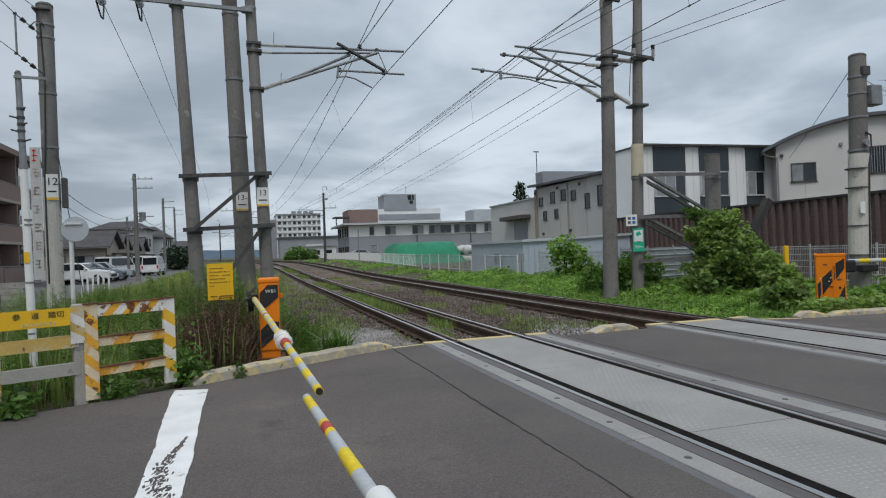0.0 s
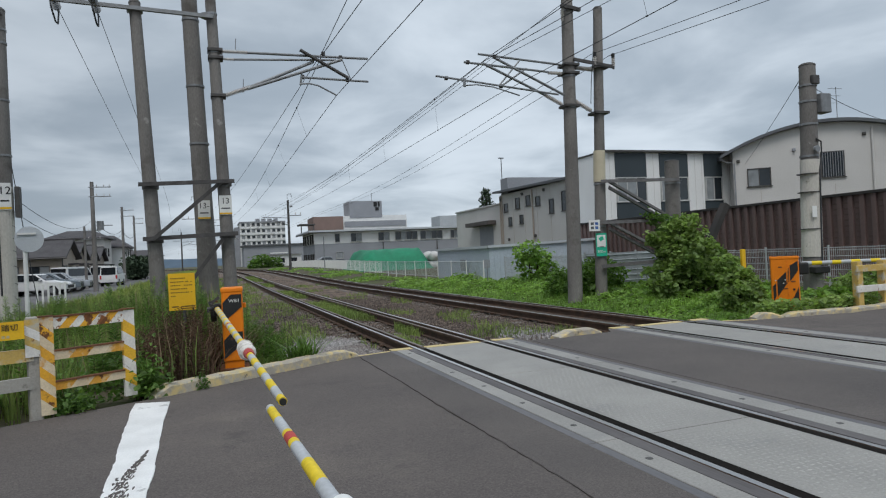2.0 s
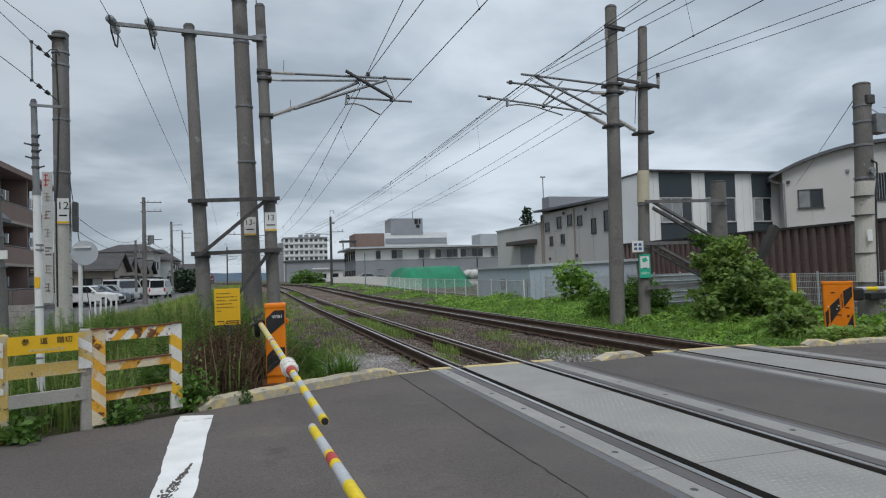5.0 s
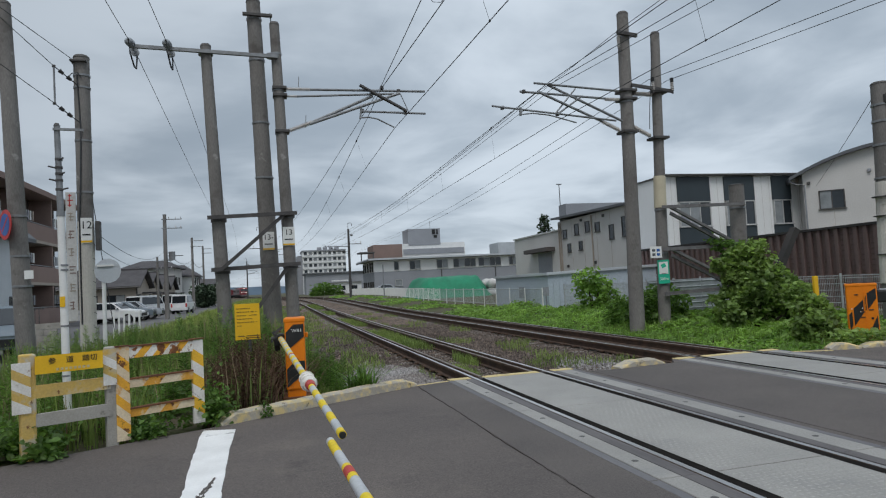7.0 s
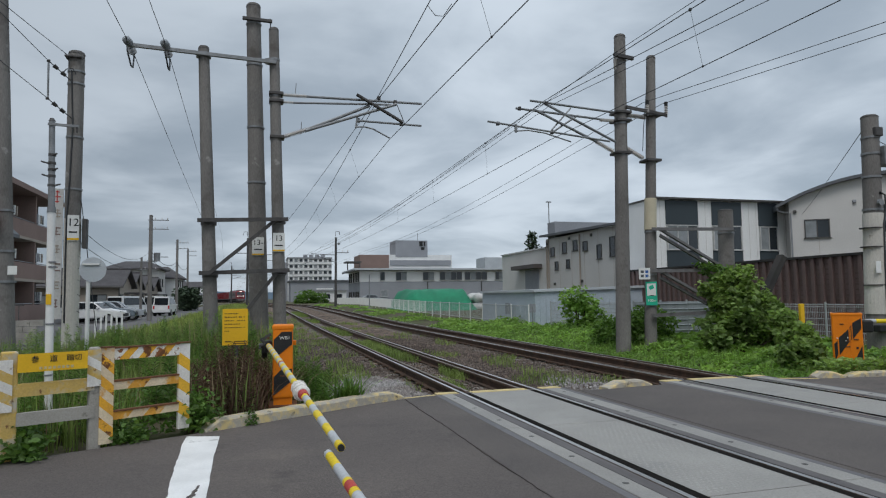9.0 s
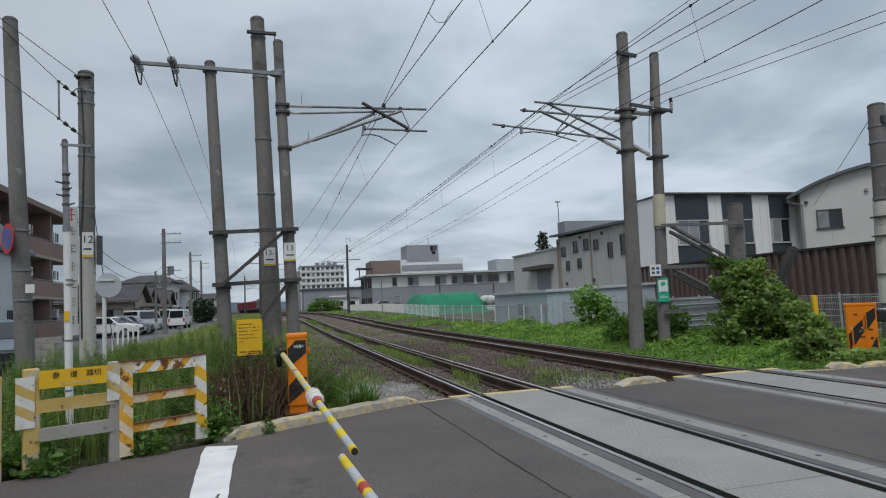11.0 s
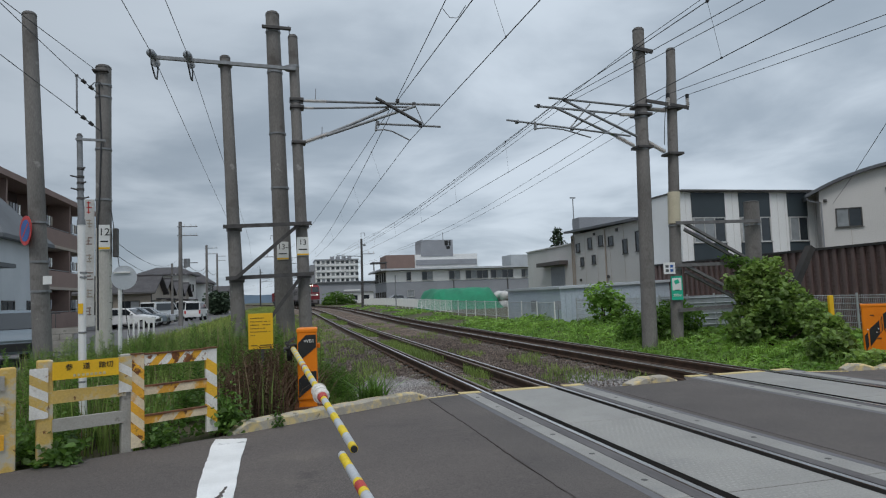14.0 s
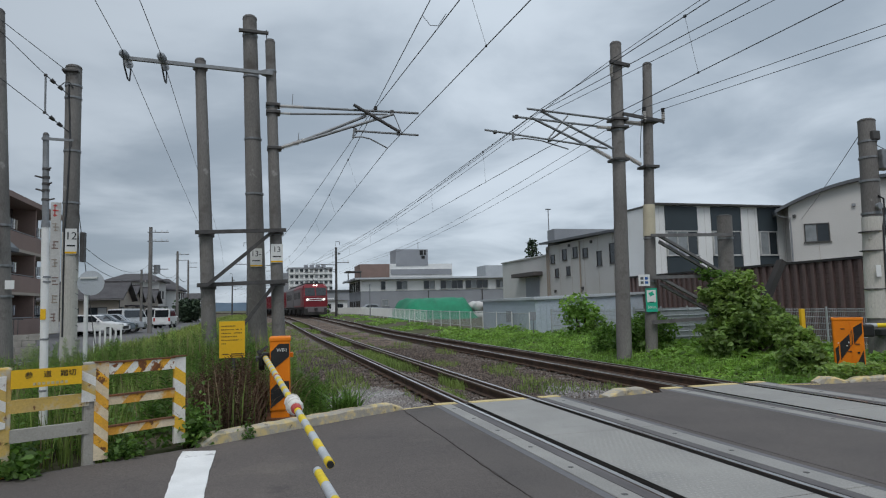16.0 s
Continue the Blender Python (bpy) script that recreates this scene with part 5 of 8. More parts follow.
def make_fences():
    A, B = Vector((-5.03, 6.66, 0)), Vector((-4.395, 6.95, 0))
    f = thing("concrete_fence", "weathered concrete post-and-rail fence in flaking yellow and white", "fence")
    for p, mm, q in ((A, YELLOW_WORN, 0.13), (B, CONCRETE, 0.105)):
        part("post", bx((p.x, p.y, 0.40), (q, q * 0.92, 1.10), 24, 0.015), mm, f)
    d = (B - A).normalized()
    for z, mm in ((0.60, YELLOW_WORN), (0.34, CONCRETE)):
        part("rail", beam(A + Vector((0, -0.03, z)), B + Vector((0, -0.03, z)), 0.06, 0.115), mm, f)
    part("rail", beam(A + Vector((0, 0.02, 0.85)), B + Vector((0, 0.02, 0.85)), 0.06, 0.12), YELLOW_WORN, f)
    slant_bar(A + Vector((-0.02, -0.085, 0.42)), A + Vector((-0.02, -0.085, 0.88)), 0.15, 0.006, 5, (WHITE_WORN, YELLOW_WORN), f, "striped_plate", -0.6)
    slant_bar(B + Vector((0.01, -0.068, 0.58)), B + Vector((0.01, -0.068, 0.93)), 0.120, 0.006, 4, (WHITE_WORN, YELLOW_WORN), f, "striped_plate", -0.6)
    slant_bar(B + Vector((-0.24, -0.105, 0.60)), B + Vector((-0.05, -0.03, 0.60)), 0.12, 0.006, 2, (WHITE_WORN, YELLOW_WORN), f, "striped_plate", 0.6)
    # the crossing's name board
    mid = (A + B) / 2 + Vector((0.025, -0.10, 0.845))
    fm = facing(mid, (0.394, -0.919))
    nb = thing("name_board", "yellow enamel board with the crossing's name in black characters", "sign")
    bd = part("board", bx((0, 0, 0), (0.56, 0.165, 0.006), 0, 0, fm), YELLOW, nb)
    for x, w in ((-0.145, "参"), (0.0, "道"), (0.135, "踏"), (0.200, "切")):
        lettering("character", w, fm @ Matrix.Translation((x, 0.025, 0.005)), 0.066, BLACK, bd)
    for i in range(8):
        part("writing_bar", bx((-0.10 + i * 0.036, -0.052, 0.005), (0.024, 0.024, 0.002), 0, 0, fm), YLINE, bd)
    # steel barrier frame with rust
    s = thing("steel_barrier", "rusty steel barrier frame striped yellow and white", "fence")
    P, Q = Vector((-4.295, 6.96, 0)), Vector((-3.635, 7.36, 0))
    u = (Q - P).normalized()
    m2 = (RUSTY_WHITE, RUSTY_YELLOW)
    slant_bar(P + Vector((0, 0, 0.02)), P + Vector((0, 0, 0.94)), 0.125, 0.05, 9, (RUSTY_CREAM, RUSTY_YELLOW), s, "post_length", -0.95)
    slant_bar(Q + Vector((0, 0, 0.05)), Q + Vector((0, 0, 0.93)), 0.115, 0.05, 7, (WHITE_FADED, YELLOW_FADED), s, "post_length", -0.75)
    for z, h, n, mm in ((0.872, 0.110, 7, m2), (0.565, 0.080, 4, (RUSTY_CREAM, RUSTY_ORANGE)), (0.275, 0.075, 4, (RUSTY_ORANGE, RUSTY_CREAM))):
        slant_bar(P + u * 0.06 + Vector((0, 0, z)), Q - u * 0.055 + Vector((0, 0, z)), h, 0.04, n, mm, s, "rail_length", 0.9)
        part("rust_edge", beam(P + u * 0.06 + Vector((0, -0.003, z + h / 2 + 0.008)), Q - u * 0.055 + Vector((0, -0.003, z + h / 2 + 0.008)), 0.055, 0.016), RUST_BROWN, s)
    for q in (P, Q):
        part("post_cap", bx((q.x, q.y, 0.945), (0.13, 0.07, 0.012), 32), RUST_BROWN, s)
    # the older barrier running off behind the fence
    o = thing("old_barrier", "old striped barrier boards on grey posts with a white notice", "fence")
    for x, y, mm in ((-5.28, 6.50, YELLOW_WORN), (-6.3, 6.05, CONCRETE)):
        part("post", bx((x, y, 0.40), (0.13, 0.12, 1.02), 24, 0.015), mm, o)
    for z, mm in ((0.78, CONCRETE), (0.52, YELLOW_WORN), (0.26, RUSTY_YELLOW)):
        part("board", beam((-5.28, 6.44, z), (-6.5, 5.92, z), 0.05, 0.13), mm, o)
    part("notice", bx((-5.52, 6.24, 0.60), (0.34, 0.012, 0.50), 24, 0.004), WHITE, o, "white plastic notice with faded print")
    for z in (0.72, 0.56, 0.48):
        part("writing_bar", bx((-5.515, 6.228, z), (0.22, 0.006, 0.06), 24), GREEN_SIGN if z > 0.7 else WALL_BLUEGREY, o)


def make_signs():
    y = thing("warning_notice", "bright yellow notice board with black writing on a thin post", "sign", (-3.17, 9.2, 0))
    part("post", rd((0.02, 0.02, -0.1), (0.02, 0.02, 1.2), 0.022), STEEL_DARK, y)
    fm = facing((0, 0, 1.02), (0.05, -1))
    b = part("board", bx((0, 0, 0), (0.33, 0.49, 0.01), 0, 0.002, fm), YELLOW, y)
    rnd = random.Random(3)
    for i in range(6):
        n = (9, 13, 13, 10, 13, 3)[i]
        for k in range(n):
            if rnd.random() < 0.88:
                part("writing_bar", bx((-0.13 + k * 0.0205, 0.180 - i * 0.047, 0.007), (rnd.uniform(0.010, 0.016), rnd.uniform(0.011, 0.017), 0.002), 0, 0, fm), NOTICE_INK, b)
    part("writing_bar", bx((-0.09, -0.195, 0.007), (0.08, 0.015, 0.002), 0, 0, fm), NOTICE_INK, b)
    part("writing_bar", bx((0.06, -0.195, 0.007), (0.15, 0.015, 0.002), 0, 0, fm), NOTICE_INK, b)
    part("writing_bar", bx((0.06, -0.222, 0.007), (0.17, 0.012, 0.002), 0, 0, fm), NOTICE_INK, b)
    w = thing("signal_pole", "slim steel pole, white below and galvanised above, with a short arm", "pole", (-4.97, 7.65, 0))
    part("tube", rd((0, 0, -0.1), (-0.03, 0, 2.36), 0.040, 0.038, 16), WHITE, w, "white painted lower length")
    part("upper_tube", rd((-0.03, 0, 2.34), (-0.05, 0, 3.34), 0.034, 0.030, 14), STEEL, w, "galvanised upper length")
    part("collar", rd((-0.03, 0, 2.34), (-0.03, 0, 2.40), 0.044, 0.040, 16), STEEL, w)
    part("cap", rd((-0.05, 0, 3.33), (-0.05, 0, 3.36), 0.034, 0.02, 14), STEEL_DARK, w)
    part("arm", beam((-0.08, -0.03, 3.29), (0.22, -0.03, 3.28), 0.022, 0.026), STEEL, w)
    part("arm_hook", rd((0.20, -0.03, 3.28), (0.20, -0.03, 3.21), 0.010), STEEL_DARK, w)
    for i, z in enumerate((2.62, 2.72, 2.79, 2.86, 2.95)):
        part("spike", rd((-0.04, -0.02, z), (-0.04 + (0.10, -0.08, 0.07, -0.09, 0.06)[i], -0.05, z + 0.02), 0.009), STEEL_DARK, w)
        part("clip", rd((-0.038, 0, z), (-0.038, 0, z + 0.025), 0.039, 0.039, 12), STEEL_DARK, w)
    for z in (0.62, 1.15, 1.75, 1.80):
        part("band", rd((-0.012, 0, z), (-0.012, 0, z + 0.02), 0.0425, 0.0425, 14), STEEL, w)
    part("tag", bx((-0.02, -0.044, 1.42), (0.05, 0.006, 0.11)), YELLOW, w, "small yellow tag with dark bars")


make_barriers()
make_fences()
make_signs()


# ---- poles beside the street ----
def make_street_poles():
    g = "street poles"
    a = pole("utility_pole", "grey concrete utility pole with a round parking sign", (-7.54, 14.5, -0.1), (-7.89, 14.5, 7.57), 0.180, 0.135, POLE, (3.3, 2.5, 1.9), g)
    fm = facing((-0.30, -0.20, 3.12), (-0.78, -0.62))
    s = part("round_sign", rd(fm @ Vector((0, 0, 0)), fm @ Vector((0, 0, 0.012)), 0.30, 0.30, 28), RED, a, "round red and blue traffic sign")
    part("disc", rd(fm @ Vector((0, 0, 0.008)), fm @ Vector((0, 0, 0.016)), 0.22, 0.22, 28), BLUE, s)
    part("bar", bx((0, 0, 0.015), (0.36, 0.045, 0.006), 45, 0, fm), RED, s)
    part("notice", bx((0.08, -0.17, 2.12), (0.16, 0.01, 0.17)), WHITE, a, "small white notice")
    b = pole("utility_pole", "stout stained concrete utility pole with a tall advert board", (-7.08, 17.0, -0.1), (-7.10, 17.0, 7.38), 0.172, 0.176, POLE, (7.0, 6.7, 5.4, 4.15), g)
    part("pale_section", rd((0, 0, -0.2), (-0.010, 0, 3.45), 0.180, 0.180, 20), POLE_LIGHT, b, "pale cement-washed lower length")
    for i in range(9):
        z = 0.6 + i * 0.33 + 0.05 * math.sin(i * 5)
        part("strap", rd((-0.003 * z, 0, z), (-0.003 * z, 0.004, z + 0.012), 0.184, 0.184, 18), STEEL_DARK, b)
    ad = part("advert_board", bx((-0.29, -0.13, 2.62), (0.21, 0.04, 3.05), 10, 0.006), WALL_OFF, b, "narrow pale vertical advert board with faded brown characters")
    part("board_frame", bx((-0.29, -0.12, 3.76), (0.23, 0.05, 0.03), 10), RUST_BROWN, ad)
    rnd = random.Random(31)
    for i in range(7):
        zc = 3.98 - i * 0.42 if i else 3.95
        big = 0.30 if i < 1 else 0.20
        tone = RED if i == 0 else WALL_BEIGE if i % 2 else WALL_BROWN
        for j in range(3):
            part("writing_bar", bx((-0.288 + rnd.uniform(-0.02, 0.02), -0.154, zc + (j - 1) * big * 0.38), (rnd.uniform(0.07, 0.13), 0.005, 0.026), 10), tone, ad)
        part("writing_bar", bx((-0.288 + rnd.uniform(-0.04, 0.04), -0.1535, zc), (0.022, 0.005, big), 10), tone, ad)
    plate(b, facing((0.05, -0.195, 3.22), (0.1, -1)), 0.24, 0.60, "12")
    part("switch_box", bx((0.26, 0, 3.1), (0.10, 0.2, 0.7), 0, 0.01), STEEL_DARK, b)
    part("cable", sweep([(-0.08, -0.17, 7.0), (-0.02, -0.185, 5.6), (-0.06, -0.185, 4.2), (-0.10, -0.175, 3.5), (-0.10, -0.175, 2.4), (-0.09, -0.175, 1.0)], 0.02), WIRE, b)
    part("rod", rd((-0.48, -0.5, 7.08), (-0.47, -0.5, 6.18), 0.022), STEEL, b, "thin rod hanging between two cables")
    for za, zb in ((7.07, 6.68), (6.18, 5.80)):
        p0, p1 = Vector((-0.48, -0.5, za)), Vector((-0.02, -0.16, zb))
        part("lead", sweep([p0, p1], 0.012), WIRE, b)
        part("rod_end", bx(p0, (0.07, 0.05, 0.06), 0, 0.01), STEEL_DARK, b)
        for k in (0.28, 0.58):
            q = p0.lerp(p1, k)
            d = (p1 - p0).normalized() * 0.055
            part("strain_insulator", rd(q - d, q + d, 0.050, 0.036, 12), STEEL_DARK, b, "dark egg-shaped strain insulator")
    part("lead", sweep([(-0.24, -0.32, 6.86), (-0.16, -0.28, 6.98), (-0.05, -0.22, 7.02), (0.02, -0.19, 6.9)], 0.012), WIRE, b)
    part("top_bracket", bx((-0.05, -0.08, 7.33), (0.36, 0.30, 0.05), 0, 0.01), STEEL_DARK, b)
    for x, y, h, sc in ((-10.17, 50, 7.5, 1.0), (-11.46, 78, 8.2, 1.0), (-12.43, 100, 8.8, 1.0), (-12.0, 58, 4.95, 0.7)):
        p = pole("utility_pole", "distant concrete street pole with crossarms and a transformer", (x, y, -0.1), (x, y, h), 0.17 * sc, 0.12 * sc, POLE, (), "far street poles")
        for z in (h - 0.25, h - 0.9):
            part("crossarm", beam((-0.2, -0.1, z), (1.2, -0.1, z), 0.05, 0.06), STEEL, p)
            for xx in (0.3, 0.75, 1.1):
                insulator((xx, -0.1, z + 0.03), (xx, -0.1, z + 0.18), 0.035, p)
        if y == 50:
            part("transformer", rd((0.45, -0.1, h - 3.2), (0.45, -0.1, h - 2.6), 0.22), STEEL, p)
            part("bracket", beam((0, -0.1, h - 2.9), (1.2, -0.1, h - 2.9), 0.06, 0.06), STEEL, p)
    # mirror on its white post
    mr = thing("mirror_sign", "round traffic mirror seen from behind on a white post", "traffic mirror", (-6.5, 16, 0))
    part("post", rd((0, 0, -0.1), (0, 0, 2.25), 0.045, 0.045, 12), WHITE, mr)
    part("disc", rd((0.10, -0.06, 2.10), (0.10, -0.02, 2.10), 0.275, 0.25, 28), ROOF_LIGHT, mr, "grey back of the round mirror")
    part("clamp", bx((0.06, -0.08, 2.22), (0.34, 0.03, 0.04)), WHITE, mr)
    # low white gate at the car park
    gt = thing("white_gate", "low white slatted gate at the car park", "gate", (-7.4, 21, 0))
    for i in range(6):
        part("slat", bx((i * 0.14, 0, 0.55), (0.05, 0.03, 1.1)), WHITE, gt)
    for z in (0.15, 1.05):
        part("rail", bx((0.35, 0, z), (0.85, 0.035, 0.05)), WHITE, gt)
    # cables between the poles

    def cable(p0, p1, sag, r=0.008):
        p0, p1 = Vector(p0), Vector(p1)
        pts = [p0.lerp(p1, i / 16) - Vector((0, 0, 4 * sag * i / 16 * (1 - i / 16))) for i in range(17)]
        tagged(part("street_cable", sweep(pts, r), WIRE), "sagging black street cable between poles", "cable", "street cables")
    cable((-7.26, 16.9, 7.27), (-12.2, -10, 8.2), 0.2)
    cable((-7.56, 16.5, 6.97), (-8.5, -10, 7.3), 0.15)
    cable((-7.55, 16.5, 6.08), (-8.7, -10, 6.2), 0.15)
    cable((-7.1, 17, 2.95), (-10.17, 50, 4.5), 0.8)
    cable((-7.1, 17, 3.3), (-10.17, 50, 5.0), 0.8)
    cable((-10.17, 50, 4.5), (-11.46, 78, 5.4), 0.8, 0.02)
    cable((-10.17, 50, 5.0), (-11.46, 78, 5.8), 0.8, 0.02)
    cable((-11.46, 78, 5.6), (-12.43, 100, 6.2), 0.6, 0.025)
    cable((-7.1, 17, 5.2), (-6.5, 17.0, 0.5), 0.0, 0.010)
    # the pole across the line
    q = pole("utility_pole", "stout concrete pole, dark above and cement-washed below, with cabinets", (9.55, 10.5, -0.1), (9.73, 10.5, 5.12), 0.205, 0.165, POLE, (4.75, 3.9, 3.2, 4.4), g)
    part("pale_section", rd((0.04, 0, 1.0), (0.115, 0, 3.12), 0.212, 0.197, 20), POLE_LIGHT, q, "cement-washed pale length")
    part("cabinet", bx((0.40, -0.12, 4.34), (0.30, 0.26, 0.42), 0, 0.02), STEEL, q, "grey metal cabinet")
    part("top_box", bx((0.18, -0.17, 4.85), (0.20, 0.10, 0.20), 0, 0.02), STEEL_DARK, q)
    part("meter", rd((0.05, -0.21, 3.33), (0.05, -0.27, 3.33), 0.07), STEEL, q)
    part("cable", sweep([(0.10, -0.2, 3.55), (0.26, -0.18, 3.5), (0.28, -0.16, 3.2), (0.15, -0.21, 2.9), (0.10, -0.22, 2.0), (0.05, -0.23, 0.8)], 0.018), WIRE, q)
    part("notice", bx((-0.08, -0.215, 1.98), (0.13, 0.01, 0.24)), WHITE, q)
    for z in (0.75, 1.6, 2.4, 2.8):
        part("strap", rd((0.03, 0, z), (0.03, 0, z + 0.02), 0.217, 0.217, 18), STEEL_DARK, q)
    part("arm_hub", bx((-0.05, -0.24, 0.72), (0.44, 0.16, 0.14), 0, 0.02), BLACK, q)
    cable((9.7, 10.5, 4.7), (22, 16, 5.2), 0.3)
    cable((9.6, 10.5, 4.9), (28.6, 31.6, 5.6), 0.1, 0.008)
    yp = thing("yellow_marker", "short yellow marker post among creepers", "post", (7.55, 10.4, 0))
    part("post", bx((0, 0, 0.55), (0.10, 0.06, 1.2), 0, 0.01), YELLOW, yp)
    dp = thing("leaning_post", "dark leaning wooden post", "post", (9.0, 13.8, 0))
    part("shaft", beam((0, 0, 0), (1.40, 0, 2.33), 0.2, 0.16), LOCO_DARK, dp)


make_street_poles()


# ---- buildings ----
def window(parent, m, w, h, glass=GLASS, frame=FRAME, split=2, name="window", deep=0.05):
    """A window set on a wall: frame standing proud, panes set back in it, and a sill. m: centre, x along the wall, z outwards."""
    bm = bmesh.new()
    t = 0.05
    for x, y, sx, sy in ((0, h / 2, w + t, t), (0, -h / 2, w + t, t), (-w / 2, 0, t, h), (w / 2, 0, t, h)):
        box(bm, (x, y, deep / 2), (sx, sy, deep), 0, 0, m)
    f = part(name, bm, frame, parent)
    for i in range(1, split):
        part("mullion", bx((-w / 2 + w * i / split, 0, deep * 0.45), (t * 0.8, h - t, deep * 0.9), 0, 0, m), frame, f)
    for i in range(split):
        g = glass if not isinstance(glass, (list, tuple)) else glass[i % len(glass)]
        part("pane", bx((-w / 2 + w * (i + 0.5) / split, 0, 0.012), (w / split - t * 0.7, h - t * 0.7, 0.012), 0, 0, m), g, f)
    part("sill", bx((0, -h / 2 - 0.03, deep * 0.8), (w + 0.16, 0.035, deep * 1.6), 0, 0, m), frame, f)
    return f


def house(name, label, at, rz, w, d, h, wall, roof, pitch=0.35, over=0.45, rows=1, cat="house", glass=GLASS):
    """A plain house with a hipped or gabled roof, its front looking along -y."""
    t = thing(name, label, cat, at, rz, "houses")
    part("wall", bx((0, d / 2, h / 2 - 0.1), (w, d, h + 0.2)), wall, t)
    rise = pitch * d / 2
    bm = bmesh.new()
    a = [bm.verts.new(p) for p in ((-w / 2 - over, -over, h), (w / 2 + over, -over, h), (w / 2 + over, d + over, h), (-w / 2 - over, d + over, h), (-w / 2 + min(d * 0.25, w * 0.42), d / 2, h + rise), (w / 2 - min(d * 0.25, w * 0.42), d / 2, h + rise))]
    b = [bm.verts.new((v.co.x, v.co.y, h - 0.16)) for v in a[:4]]
    for q in ((0, 1, 5, 4), (1, 2, 5), (2, 3, 4, 5), (3, 0, 4)):
        bm.faces.new([a[i] for i in q])
    for i in range(4):
        bm.faces.new((b[i], b[(i + 1) % 4], a[(i + 1) % 4], a[i]))
    bm.faces.new(b[::-1])
    bmesh.ops.recalc_face_normals(bm, faces=bm.faces)
    part("roof", bm, roof, t)
    for r in range(rows):
        z = 1.4 + r * 2.7
        for x in np.arange(-w / 2 + 1.1, w / 2 - 0.8, 2.4):
            window(t, facing((x, 0, z), (0, -1)), 1.2, 1.1, glass)
        for y in np.arange(1.2, d - 0.8, 2.6):
            window(t, facing((w / 2, y, z), (1, 0)), 1.2, 1.1, glass)
            window(t, facing((-w / 2, y, z), (-1, 0)), 1.2, 1.1, glass)
    return t


def gable_house(name, label, at, w, d, h, rise):
    """A low house whose ridge runs along x; its gable with a porch looks along +x and stands at x = 0."""
    t = thing(name, label, "house", at, 0, "houses")
    part("wall", bx((-w / 2, d / 2, h / 2), (w, d, h)), WALL_BEIGE, t)
    side = Matrix(((0, 1, 0, 0), (1, 0, 0, 0), (0, 0, 1, 0), (0, 0, 0, 1)))
    part("gable", extrude([(0.02, h - 0.01), (d - 0.02, h - 0.01), (d / 2, h + rise - 0.05)], Matrix.Translation((-w + 0.01, 0, 0)) @ side, w - 0.02), WALL_BEIGE, t)
    o, k = 0.45, 0.45 * rise / (d / 2)
    for flip in (0, 1):
        prof = [(-o, h - k), (d / 2, h + rise), (d / 2, h + rise + 0.16), (-o, h - k + 0.16)]
        if flip:
            prof = [(d - y, z) for y, z in prof][::-1]
        part("roof", extrude(prof, Matrix.Translation((-w - 0.3, 0, 0)) @ side, w + 0.8), ROOF_TILE, t)
    part("ridge", bx((-w / 2 + 0.1, d / 2, h + rise + 0.17), (w + 0.8, 0.30, 0.14), 0, 0.03), ROOF_TILE, t)
    for y in (-o, d + o):
        part("gutter", rd((-w - 0.3, y, h - k + 0.02), (0.5, y, h - k + 0.02), 0.06), FRAME, t)
    part("downpipe", rd((0.06, 0.08, 0), (0.06, 0.08, h - 0.2), 0.05), FRAME, t)
    part("porch_roof", bx((0.7, d * 0.62, 2.25), (1.4, 2.2, 0.12)), ROOF_TILE, t)
    for y in (d * 0.62 - 1.0, d * 0.62 + 1.0):
        part("porch_post", bx((1.3, y, 1.1), (0.1, 0.1, 2.2)), FRAME, t)
    part("door", bx((0.02, d * 0.62, 1.0), (0.06, 0.9, 2.0)), FRAME, t)
    window(t, facing((0.0, d * 0.22, 1.5), (1, 0)), 1.3, 1.2, (GLASS, CURTAIN))
    for x in np.arange(-w + 1.2, -0.6, 2.3):
        window(t, facing((x, 0, 1.5), (0, -1)), 1.5, 1.2, (GLASS, CURTAIN))
    return t


